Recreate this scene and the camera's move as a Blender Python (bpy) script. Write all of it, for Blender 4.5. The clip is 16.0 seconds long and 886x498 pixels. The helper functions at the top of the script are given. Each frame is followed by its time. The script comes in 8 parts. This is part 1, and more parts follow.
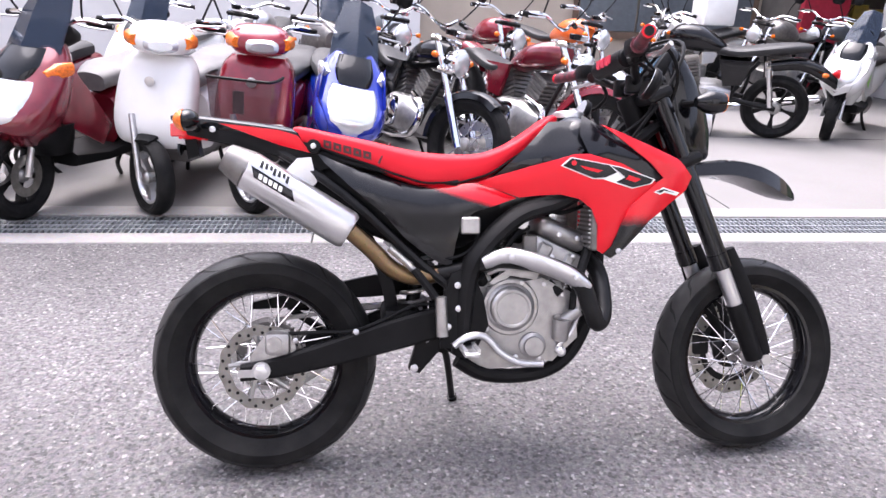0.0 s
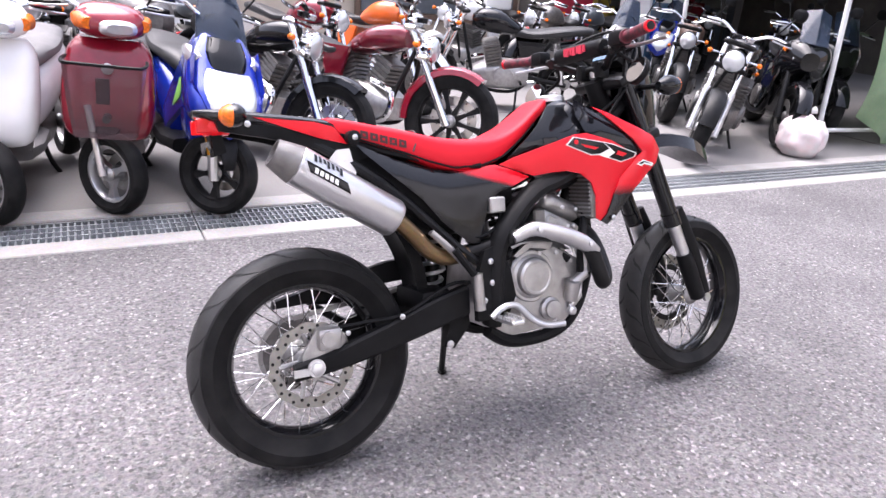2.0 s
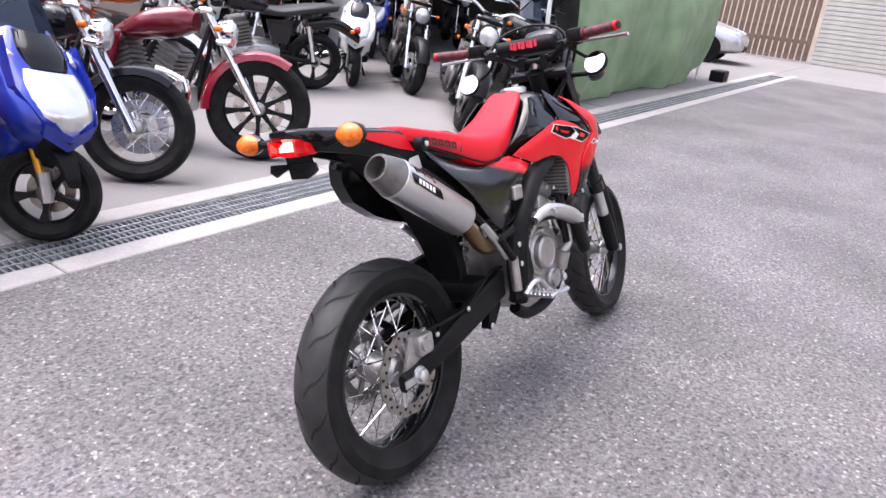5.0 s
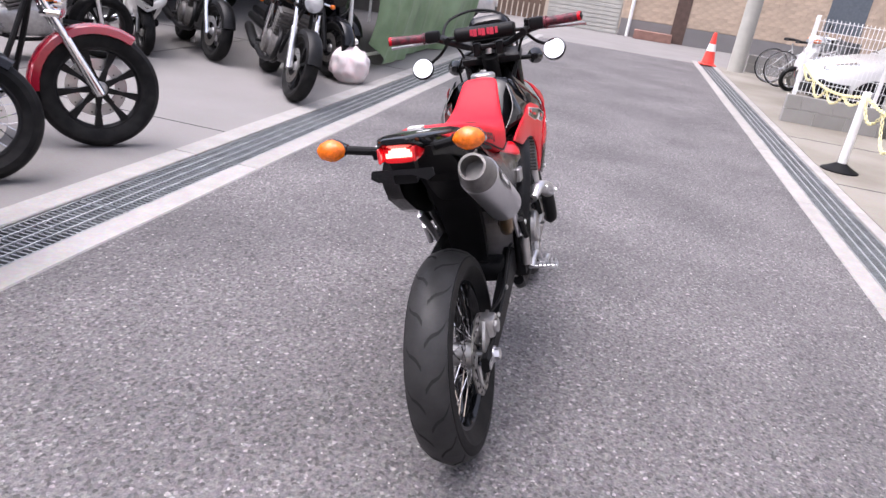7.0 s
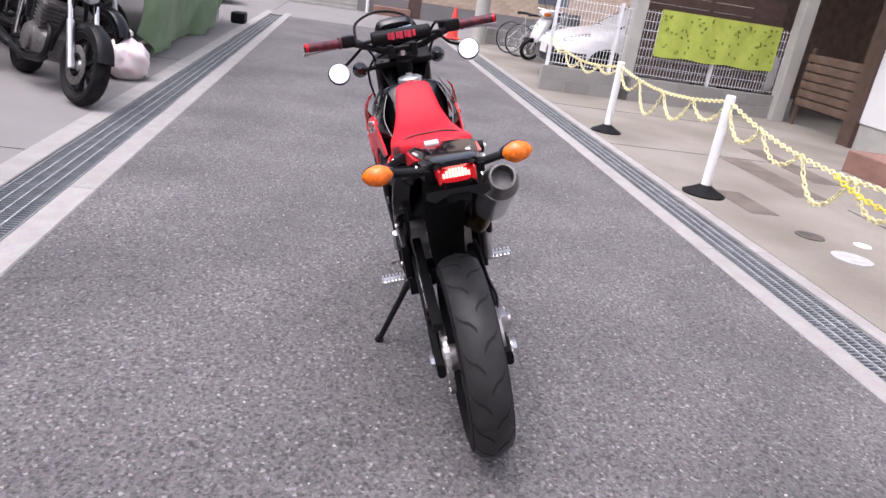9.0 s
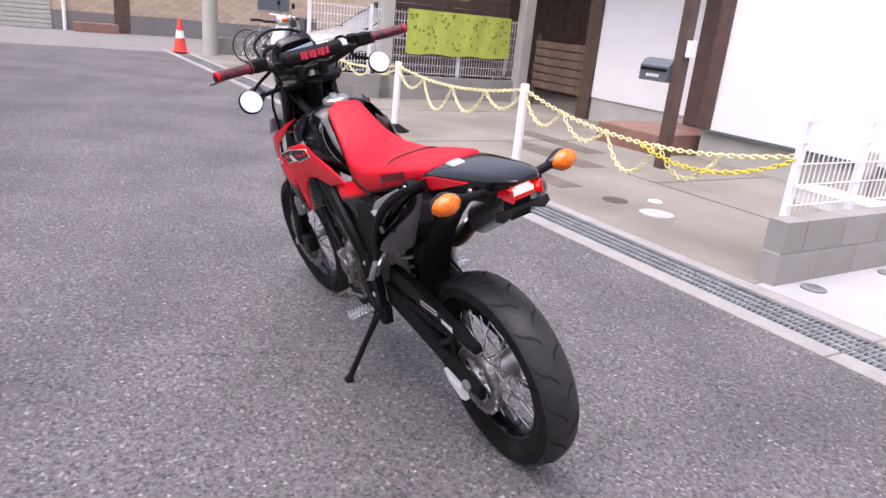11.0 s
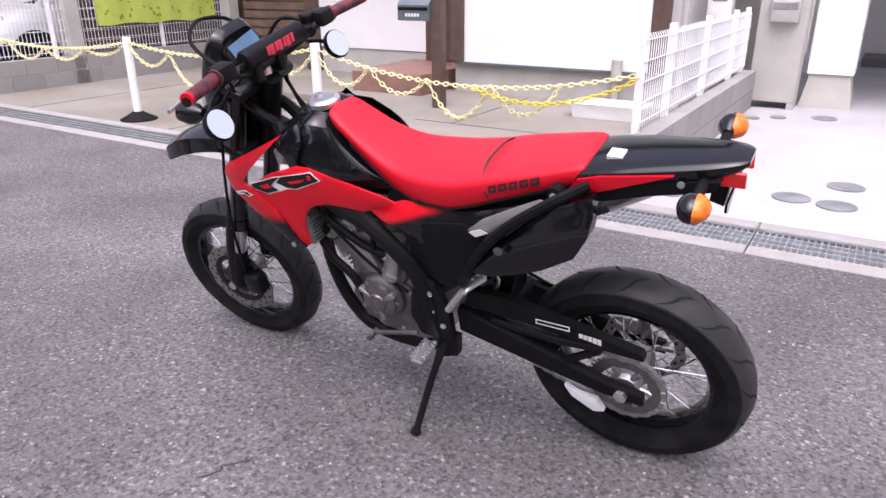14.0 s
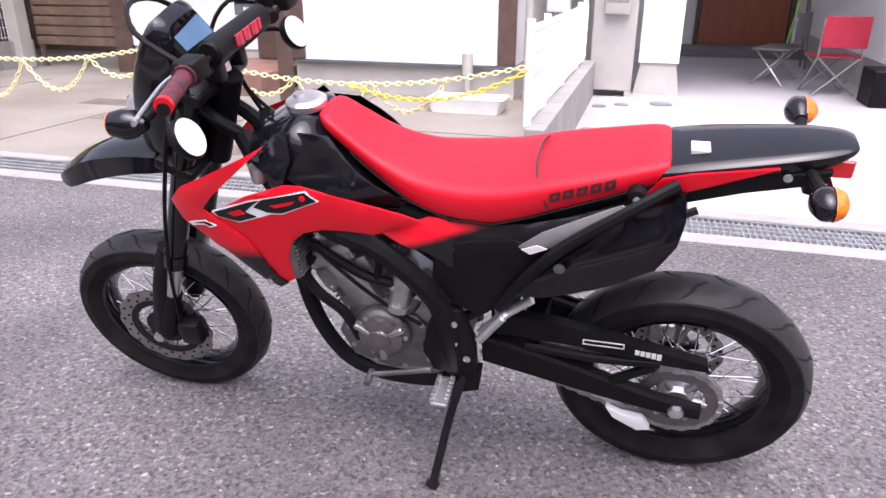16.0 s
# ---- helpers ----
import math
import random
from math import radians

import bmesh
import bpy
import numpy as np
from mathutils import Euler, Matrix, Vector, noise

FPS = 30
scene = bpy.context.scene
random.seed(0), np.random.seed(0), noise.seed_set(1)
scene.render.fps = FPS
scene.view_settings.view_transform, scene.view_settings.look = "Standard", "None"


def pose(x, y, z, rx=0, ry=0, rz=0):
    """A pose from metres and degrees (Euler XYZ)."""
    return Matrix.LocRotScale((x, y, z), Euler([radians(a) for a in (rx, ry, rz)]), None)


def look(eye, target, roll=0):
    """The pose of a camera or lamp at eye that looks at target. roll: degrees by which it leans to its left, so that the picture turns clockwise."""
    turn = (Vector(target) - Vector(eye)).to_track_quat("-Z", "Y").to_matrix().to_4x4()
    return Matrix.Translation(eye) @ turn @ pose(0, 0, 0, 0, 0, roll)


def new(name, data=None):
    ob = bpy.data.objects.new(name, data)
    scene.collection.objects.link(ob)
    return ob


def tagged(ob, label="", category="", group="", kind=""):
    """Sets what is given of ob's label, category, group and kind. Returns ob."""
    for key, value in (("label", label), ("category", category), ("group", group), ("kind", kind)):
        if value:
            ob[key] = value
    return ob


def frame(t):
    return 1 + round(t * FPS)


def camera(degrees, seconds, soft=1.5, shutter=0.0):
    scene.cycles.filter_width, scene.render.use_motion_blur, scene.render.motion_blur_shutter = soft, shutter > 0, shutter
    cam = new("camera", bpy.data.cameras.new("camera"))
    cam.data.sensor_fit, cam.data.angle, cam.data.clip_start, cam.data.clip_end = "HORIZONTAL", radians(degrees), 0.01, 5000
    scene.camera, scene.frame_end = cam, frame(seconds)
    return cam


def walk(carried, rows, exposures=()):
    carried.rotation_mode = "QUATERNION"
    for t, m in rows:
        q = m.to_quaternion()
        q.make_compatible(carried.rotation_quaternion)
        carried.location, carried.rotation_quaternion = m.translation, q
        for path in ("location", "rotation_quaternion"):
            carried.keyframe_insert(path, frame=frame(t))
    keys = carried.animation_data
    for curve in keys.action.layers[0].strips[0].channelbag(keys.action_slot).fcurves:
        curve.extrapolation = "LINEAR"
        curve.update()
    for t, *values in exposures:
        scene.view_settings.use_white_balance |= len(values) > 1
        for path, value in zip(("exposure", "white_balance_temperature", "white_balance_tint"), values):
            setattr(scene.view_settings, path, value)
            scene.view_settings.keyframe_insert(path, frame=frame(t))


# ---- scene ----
cam = camera(64.9, 16.0)
PATH = [
    (0, (0.27, -1.834, 1.309), (0.496, 0.016, 0.585), 2.4),
    (0.5, (0.099, -1.835, 1.305), (0.494, -0.021, 0.559), 1.7),
    (1, (-0.072, -1.773, 1.287), (0.468, 0.009, 0.556), 2.4),
    (1.5, (-0.261, -1.724, 1.298), (0.462, -0.001, 0.587), 4.3),
    (2, (-0.473, -1.713, 1.305), (0.411, -0.077, 0.567), 4.8),
    (2.5, (-0.604, -1.629, 1.289), (0.362, -0.046, 0.538), 4.7),
    (3, (-0.742, -1.527, 1.293), (0.341, -0.021, 0.546), 4.8),
    (3.5, (-0.91, -1.447, 1.296), (0.302, -0.054, 0.528), 5.5),
    (4, (-1.059, -1.37, 1.304), (0.273, -0.091, 0.536), 5.8),
    (4.2, (-1.105, -1.32, 1.302), (0.268, -0.078, 0.545), 5.9),
    (6.3, (-1.571, -0.645, 1.328), (0.185, -0.028, 0.598), 8.3),
    (6.5, (-1.6, -0.561, 1.326), (0.174, 0.006, 0.597), 8.7),
    (7, (-1.72, -0.364, 1.325), (0.093, 0.007, 0.566), 8.8),
    (7.5, (-1.751, -0.192, 1.314), (0.09, 0.017, 0.563), 8.9),
    (8, (-1.767, -0.004, 1.323), (0.097, 0.052, 0.6), 8.8),
    (8.5, (-1.797, 0.202, 1.322), (0.066, 0.062, 0.608), 8.7),
    (9, (-1.794, 0.377, 1.324), (0.042, 0.039, 0.605), 8.9),
    (9.5, (-1.707, 0.55, 1.292), (0.105, 0.07, 0.595), 6.9),
    (10, (-1.631, 0.722, 1.289), (0.126, 0.079, 0.582), 6.6),
    (10.2, (-1.611, 0.797, 1.284), (0.123, 0.07, 0.602), 6.5),
    (12.3, (-1.0, 1.378, 1.235), (0.354, 0.063, 0.573), 2.7),
    (12.5, (-0.917, 1.398, 1.239), (0.406, 0.058, 0.564), 1.9),
    (13, (-0.76, 1.454, 1.251), (0.47, 0.036, 0.562), 1.1),
    (13.5, (-0.587, 1.546, 1.265), (0.476, 0.008, 0.556), 0.9),
    (14, (-0.424, 1.561, 1.265), (0.56, -0.022, 0.538), -0.3),
    (14.5, (-0.267, 1.555, 1.235), (0.654, -0.09, 0.567), -0.9),
    (15, (-0.13, 1.559, 1.203), (0.626, -0.166, 0.531), -0.0),
    (15.5, (-0.017, 1.557, 1.2), (0.537, -0.222, 0.475), 0.5),
    (16, (0.145, 1.504, 1.214), (0.656, -0.286, 0.481), 0.2),
]
walk(cam, [(t, look(eye, target, roll)) for t, eye, target, roll in PATH], [(0, 1.9, 6200, 20), (3, 1.85, 6200, 20), (4.2, 1.74, 6200, 19), (6.5, 1.42, 6200, 20), (9, 1.08, 6200, 21), (12.5, 1.1, 6200, 24), (15, 1.14, 6200, 26), (15.5, 1.2, 6200, 26), (16, 1.42, 6200, 26)])

# ---- light ----
world = bpy.data.worlds.new("sky")
scene.world = world
world.use_nodes = True
wn = world.node_tree.nodes
sky = wn.new("ShaderNodeTexSky")
sky.sky_type, sky.sun_disc, sky.sun_elevation, sky.sun_rotation = "NISHITA", False, radians(69), radians(-25)
sky.air_density, sky.dust_density, sky.ozone_density = 1.0, 5.0, 1.0
pale = wn.new("ShaderNodeHueSaturation")
pale.inputs["Saturation"].default_value = 0.5
world.node_tree.links.new(sky.outputs[0], pale.inputs["Color"])
world.node_tree.links.new(pale.outputs[0], wn["Background"].inputs[0])
wn["Background"].inputs[1].default_value = 0.15
sun = new("sun", bpy.data.lights.new("sun", "SUN"))
sun.data.energy, sun.data.angle, sun.data.color = 1.2, radians(65), (1.0, 0.97, 0.94)
sun.matrix_world = look((-1.5, 3.2, 9.3), (0, 0, 0))


# ---- materials ----
def mat(name, base, rough=0.5, metal=0.0, var=0.12, scale=18.0, bump=0.0, fine=160.0, coat=0.0, other=None, amount=0.5, trans=0.0, random=0.0, spec=0.5):
    """A surface with grain at two scales: large patches towards `other`, fine grain, relief."""
    m = bpy.data.materials.new(name)
    m.use_nodes = True
    n, l = m.node_tree.nodes, m.node_tree.links
    b = n["Principled BSDF"]
    co = n.new("ShaderNodeTexCoord")
    big = n.new("ShaderNodeTexNoise")
    big.inputs["Scale"].default_value, big.inputs["Detail"].default_value = scale, 6
    small = n.new("ShaderNodeTexNoise")
    small.inputs["Scale"].default_value, small.inputs["Detail"].default_value = fine, 3
    l.new(co.outputs["Object"], big.inputs["Vector"])
    l.new(co.outputs["Object"], small.inputs["Vector"])
    ramp = n.new("ShaderNodeValToRGB")
    dark = tuple(c * (1 - var) for c in base)
    light = tuple(min(1, c * (1 + var)) for c in base) if other is None else tuple(c + (o - c) * amount for c, o in zip(base, other))
    ramp.color_ramp.elements[0].position, ramp.color_ramp.elements[0].color = 0.35, (*dark, 1)
    ramp.color_ramp.elements[1].position, ramp.color_ramp.elements[1].color = 0.68, (*light, 1)
    l.new(big.outputs["Fac"], ramp.inputs["Fac"])
    mix = n.new("ShaderNodeMix")
    mix.data_type, mix.blend_type = "RGBA", "OVERLAY"
    mix.inputs["Factor"].default_value = min(0.6, var)
    l.new(ramp.outputs["Color"], mix.inputs[6])
    l.new(small.outputs["Color"], mix.inputs[7])
    hue = n.new("ShaderNodeHueSaturation")
    l.new(mix.outputs[2], hue.inputs["Color"])
    if random:
        info = n.new("ShaderNodeObjectInfo")
        span = n.new("ShaderNodeMapRange")
        span.inputs["To Min"].default_value, span.inputs["To Max"].default_value = 1 - random, 1 + random
        l.new(info.outputs["Random"], span.inputs["Value"])
        l.new(span.outputs["Result"], hue.inputs["Value"])
    l.new(hue.outputs["Color"], b.inputs["Base Color"])
    rr = n.new("ShaderNodeMapRange")
    rr.inputs["To Min"].default_value, rr.inputs["To Max"].default_value = max(0.02, rough * 0.8), min(1, rough * 1.2)
    l.new(small.outputs["Fac"], rr.inputs["Value"])
    l.new(rr.outputs["Result"], b.inputs["Roughness"])
    b.inputs["Metallic"].default_value = metal
    b.inputs["Specular IOR Level"].default_value = spec
    b.inputs["Coat Weight"].default_value = coat
    b.inputs["Coat Roughness"].default_value = 0.06
    b.inputs["Transmission Weight"].default_value = trans
    if bump:
        bp = n.new("ShaderNodeBump")
        bp.inputs["Strength"].default_value, bp.inputs["Distance"].default_value = bump, 0.004
        l.new(small.outputs["Fac"], bp.inputs["Height"])
        l.new(bp.outputs["Normal"], b.inputs["Normal"])
    return m


def asphalt_mat():
    m = mat("asphalt", (0.1, 0.096, 0.0985), 0.85, var=0.16, scale=1.1, other=(0.149, 0.142, 0.1445), amount=0.7, bump=1.0, fine=60)
    n, l = m.node_tree.nodes, m.node_tree.links
    b = n["Principled BSDF"]
    src = b.inputs["Base Color"].links[0].from_socket
    co = n.new("ShaderNodeTexCoord")
    cell = n.new("ShaderNodeTexVoronoi")
    cell.inputs["Scale"].default_value = 95
    l.new(co.outputs["Object"], cell.inputs["Vector"])
    sep = n.new("ShaderNodeSeparateColor")
    l.new(cell.outputs["Color"], sep.inputs[0])
    pick = n.new("ShaderNodeValToRGB")
    e = pick.color_ramp.elements
    e[0].position, e[0].color = 0.0, (0.3, 0.29, 0.29, 1)
    e[1].position, e[1].color = 1.0, (2.5, 2.48, 2.44, 1)
    for p, v in ((0.16, 0.62), (0.34, 0.92), (0.78, 1.1), (0.93, 1.3), (0.965, 1.75)):
        x = e.new(p)
        x.color = (v, v, v, 1)
    l.new(sep.outputs[0], pick.inputs[0])
    pit = n.new("ShaderNodeTexNoise")
    pit.inputs["Scale"].default_value, pit.inputs["Detail"].default_value, pit.inputs["Roughness"].default_value = 60, 6, 0.82
    l.new(co.outputs["Object"], pit.inputs["Vector"])
    tone = n.new("ShaderNodeValToRGB")
    tone.color_ramp.elements[0].position, tone.color_ramp.elements[0].color = 0.36, (0.42, 0.415, 0.42, 1)
    tone.color_ramp.elements[1].position, tone.color_ramp.elements[1].color = 0.6, (1.36, 1.35, 1.33, 1)
    l.new(pit.outputs["Fac"], tone.inputs[0])
    rough = n.new("ShaderNodeMix")
    rough.data_type, rough.blend_type = "RGBA", "MULTIPLY"
    rough.inputs["Factor"].default_value = 1.0
    l.new(src, rough.inputs[6])
    l.new(tone.outputs[0], rough.inputs[7])
    src = rough.outputs[2]
    mul = n.new("ShaderNodeMix")
    mul.data_type, mul.blend_type = "RGBA", "MULTIPLY"
    mul.inputs["Factor"].default_value = 0.8
    l.new(src, mul.inputs[6])
    l.new(pick.outputs[0], mul.inputs[7])
    l.new(mul.outputs[2], b.inputs["Base Color"])
    return m


def fade_mat(name, red, along, low, high):
    """Painted plastic whose print turns from red to black along one direction of the machine."""
    m = mat(name, red, 0.22, var=0.015, scale=3, coat=0.1, fine=9, spec=0.4)
    n, l = m.node_tree.nodes, m.node_tree.links
    b = n["Principled BSDF"]
    src = b.inputs["Base Color"].links[0].from_socket
    co = n.new("ShaderNodeTexCoord")
    run = n.new("ShaderNodeVectorMath")
    run.operation = "DOT_PRODUCT"
    run.inputs[1].default_value = along
    l.new(co.outputs["Object"], run.inputs[0])
    dots = n.new("ShaderNodeTexNoise")
    dots.inputs["Scale"].default_value, dots.inputs["Detail"].default_value = 420, 1
    l.new(co.outputs["Object"], dots.inputs["Vector"])
    grow = n.new("ShaderNodeMapRange")
    grow.interpolation_type = "SMOOTHSTEP"
    grow.inputs["From Min"].default_value, grow.inputs["From Max"].default_value = low, high
    l.new(run.outputs["Value"], grow.inputs["Value"])
    add = n.new("ShaderNodeMath")
    add.operation = "MULTIPLY_ADD"
    add.inputs[1].default_value = 0.5
    l.new(dots.outputs["Fac"], add.inputs[0])
    l.new(grow.outputs["Result"], add.inputs[2])
    cut = n.new("ShaderNodeMapRange")
    cut.inputs["From Min"].default_value, cut.inputs["From Max"].default_value = 0.4, 1.1
    l.new(add.outputs[0], cut.inputs["Value"])
    mix = n.new("ShaderNodeMix")
    mix.data_type = "RGBA"
    mix.inputs[6].default_value = (0.0055, 0.0058, 0.007, 1)
    l.new(cut.outputs["Result"], mix.inputs["Factor"])
    l.new(src, mix.inputs[7])
    l.new(mix.outputs[2], b.inputs["Base Color"])
    return m


def glow_mat(name, color, strength, rough=0.2):
    m = mat(name, color, rough, var=0.05)
    b = m.node_tree.nodes["Principled BSDF"]
    b.inputs["Emission Color"].default_value = (*color, 1)
    b.inputs["Emission Strength"].default_value = strength
    return m


def glass_mat(name, color, rough=0.05, alpha=0.35):
    """Thin tinted plastic: clear coat over a part-transparent sheet."""
    m = bpy.data.materials.new(name)
    m.use_nodes = True
    n, l = m.node_tree.nodes, m.node_tree.links
    b = n["Principled BSDF"]
    b.inputs["Base Color"].default_value = (*color, 1)
    b.inputs["Roughness"].default_value = rough
    b.inputs["Alpha"].default_value = alpha
    b.inputs["Specular IOR Level"].default_value = 0.22
    return m


ASPHALT = asphalt_mat()
CONCRETE = mat("concrete", (0.225, 0.214, 0.21), 0.9, var=0.14, scale=1.3, other=(0.165, 0.158, 0.152), amount=0.9, bump=0.3, fine=70)
CONCRETE_OLD = mat("old_concrete", (0.31, 0.288, 0.25), 0.9, var=0.24, scale=0.9, other=(0.155, 0.138, 0.11), amount=0.95, bump=0.35, fine=60)
CONCRETE_NEW = mat("new_concrete", (0.36, 0.357, 0.362), 0.85, var=0.08, scale=1.3, bump=0.2, fine=60)
CURB = mat("curb_concrete", (0.4, 0.385, 0.37), 0.9, var=0.25, scale=7, other=(0.24, 0.228, 0.216), amount=0.9, bump=0.5, fine=60, random=0.06)
BLOCK = mat("concrete_block", (0.36, 0.352, 0.335), 0.9, var=0.2, scale=2.4, other=(0.23, 0.22, 0.2), amount=0.8, bump=0.5, fine=80, random=0.08)
STEEL = mat("galvanised_steel", (0.22, 0.235, 0.24), 0.5, 0.4, var=0.18, scale=9)
STEELPALE = mat("pale_galvanised_steel", (0.4, 0.42, 0.43), 0.45, 0.3, var=0.15, scale=9)
# Near-black fill for the drain channels, cracks and paving joints.
DARKHOLE = mat("near_black_gap", (0.03, 0.03, 0.03), 0.7, var=0.3)
RED = mat("red_plastic", (0.62, 0.0065, 0.016), 0.3, var=0.015, scale=3, coat=0.05, fine=9, spec=0.3)
REDSIDE = fade_mat("red_fading_to_black_side", (0.62, 0.0065, 0.016), (0.31, 0.0, 1.0), 0.912, 0.944)
REDNOSE = fade_mat("red_fading_to_black_nose", (0.62, 0.0065, 0.016), (0.0, 0.0, 1.0), 0.672, 0.735)
REDSEAT = mat("red_vinyl", (0.62, 0.0085, 0.02), 0.5, var=0.03, scale=5, bump=0.1, fine=700, spec=0.26)
BLACKGLOSS = mat("black_gloss_plastic", (0.0055, 0.0058, 0.007), 0.09, var=0.2, coat=0.0, fine=9, spec=0.4)
BLACKSAT = mat("black_satin_plastic", (0.006, 0.006, 0.0065), 0.5, var=0.25, bump=0.06, fine=500, spec=0.14)
BLACKMET = mat("black_painted_metal", (0.008, 0.008, 0.0085), 0.4, 0.0, var=0.25, scale=25, spec=0.2)
RUBBER = mat("tyre_rubber", (0.011, 0.011, 0.0115), 0.55, var=0.25, scale=14, other=(0.02, 0.0195, 0.019), amount=0.8, bump=0.12, fine=220, spec=0.1)
# Worn tread; its grey sheen is put into a base paler than the sidewall.
TREAD = mat("worn_sheen_tread_rubber", (0.026, 0.026, 0.0265), 0.42, var=0.2, scale=20, other=(0.034, 0.034, 0.034), amount=0.8, bump=0.1, fine=220, spec=0.2)
GREYRUB = mat("grey_grip_rubber", (0.035, 0.012, 0.016), 0.6, var=0.4, scale=60, other=(0.16, 0.015, 0.03), amount=0.9)
ALU = mat("cast_aluminium", (0.4, 0.392, 0.385), 0.36, 0.85, var=0.14, scale=30, bump=0.25, fine=420)
ALUDARK = mat("dark_cast_aluminium", (0.17, 0.163, 0.157), 0.4, 0.7, var=0.2, scale=30, bump=0.25, fine=420)
SILVER = mat("brushed_aluminium", (0.62, 0.62, 0.63), 0.3, 0.9, var=0.06, scale=14, bump=0.05, fine=300)
CHROME = mat("chrome", (0.78, 0.78, 0.79), 0.07, 1.0, var=0.04)
DISCSTEEL = mat("disc_steel", (0.3, 0.29, 0.27), 0.35, 0.9, var=0.15, scale=30)
GROOVE = mat("tyre_groove", (0.004, 0.004, 0.004), 0.95, var=0.1)
MIRROR = mat("mirror_glass", (0.93, 0.94, 0.95), 0.02, 1.0, var=0.0)
BRASS = mat("heat_tinted_steel", (0.3, 0.2, 0.09), 0.3, 0.9, var=0.3, scale=22, other=(0.1, 0.07, 0.07))
AMBER = mat("amber_lens", (0.78, 0.16, 0.005), 0.2, var=0.25, scale=90, coat=0.15, bump=0.3, fine=260)
REDLENS = mat("red_lens", (0.6, 0.008, 0.012), 0.12, var=0.1, coat=0.6)
REDLIT = glow_mat("lit_red_lens", (0.55, 0.008, 0.012), 0.12, 0.12)
TAILGLOW = glow_mat("lit_tail_light", (1.0, 0.19, 0.14), 3.2)
CLEARLENS = mat("headlight_lens", (0.66, 0.68, 0.7), 0.14, 0.55, var=0.12, scale=9, coat=1.0, fine=30)
WHITEPAINT = mat("white_paint", (0.78, 0.78, 0.77), 0.3, var=0.04, scale=5, coat=0.4)
WHITEPLASTIC = mat("white_plastic", (0.8, 0.8, 0.78), 0.45, var=0.05, scale=7)
WINERED = mat("wine_red_paint", (0.16, 0.007, 0.018), 0.2, 0.25, var=0.12, coat=0.8)
SCOOTRED = mat("scooter_red_paint", (0.24, 0.007, 0.02), 0.22, 0.15, var=0.1, coat=0.8)
BLUE = mat("blue_metallic_paint", (0.008, 0.028, 0.32), 0.22, 0.3, var=0.1, coat=0.8)
LIME = mat("lime_decal", (0.3, 0.65, 0.12), 0.35, var=0.1)
GOLD = mat("gold_anodised", (0.75, 0.36, 0.04), 0.3, 0.8, var=0.1)
GREYSEAT = mat("grey_vinyl", (0.13, 0.125, 0.125), 0.55, var=0.12, bump=0.15, fine=500)
BLACKSEAT = mat("black_vinyl", (0.015, 0.015, 0.016), 0.5, var=0.15, bump=0.15, fine=500)
ORANGE = mat("orange_paint", (0.8, 0.14, 0.02), 0.25, var=0.05, coat=0.6)
BROWNSEAT = mat("brown_leather", (0.12, 0.07, 0.045), 0.55, var=0.2, scale=12)
# Pale grey that stands in for the bright reflection on the left cover.
SIDESHEEN = mat("side_sheen_grey", (0.3, 0.29, 0.28), 0.12, 0.35, var=0.1, coat=0.6, fine=9)
SMOKE = glass_mat("smoked_screen", (0.02, 0.03, 0.05), 0.12, 0.85)
BASKETMAT = glass_mat("smoked_basket_plastic", (0.09, 0.06, 0.065), 0.2, 0.6)
BLUESCREEN = mat("lcd_blue_glass", (0.05, 0.12, 0.2), 0.12, var=0.1, coat=0.5)
STICKER = mat("white_sticker", (0.75, 0.75, 0.72), 0.5, var=0.05)
GREYPRINT = mat("grey_print", (0.18, 0.18, 0.18), 0.5, var=0.05)
DARKPRINT = mat("dark_print", (0.05, 0.01, 0.012), 0.5, var=0.1)
REDPRINT = mat("red_print", (0.5, 0.03, 0.06), 0.5, var=0.2)


# ---- mesh helpers ----
def part(name, bm, material, parent=None, label="", smooth=True, sharp=35):
    me = bpy.data.meshes.new(name)
    bmesh.ops.recalc_face_normals(bm, faces=bm.faces)
    if smooth:
        for f in bm.faces:
            f.smooth = True
        for e in bm.edges:
            if len(e.link_faces) == 2 and e.calc_face_angle(0) > radians(sharp):
                e.smooth = False
    bm.to_mesh(me)
    bm.free()
    me.materials.append(material)
    ob = new(name, me)
    if parent is not None:
        ob.parent = parent
    return tagged(ob, label) if label else ob


def same(name, ob, parent, m=None):
    """Another piece on the mesh of ob."""
    o = new(name, ob.data)
    o.parent = parent
    if m is not None:
        o.matrix_basis = m
    return o


def thing(name, m, label, category, group="", kind=""):
    e = new(name)
    e.empty_display_size = 0.1
    e.matrix_basis = m
    return tagged(e, label, category, group, kind)


def add_box(bm, x0, x1, y0, y1, z0, z1, bevel=0.0, m=None, seg=1):
    r = bmesh.ops.create_cube(bm, size=1)
    vs = r["verts"]
    for v in vs:
        v.co = Vector((x0 + (v.co.x + 0.5) * (x1 - x0), y0 + (v.co.y + 0.5) * (y1 - y0), z0 + (v.co.z + 0.5) * (z1 - z0)))
    if bevel:
        es = list({e for v in vs for e in v.link_edges})
        r = bmesh.ops.bevel(bm, geom=es, offset=bevel, segments=seg, profile=0.5, affect="EDGES")
        vs = list({v for f in r["faces"] for v in f.verts} | {v for v in vs if v.is_valid})
    if m is not None:
        bmesh.ops.transform(bm, matrix=m, verts=[v for v in vs if v.is_valid])
    return bm


def box(*a, **k):
    return add_box(bmesh.new(), *a, **k)


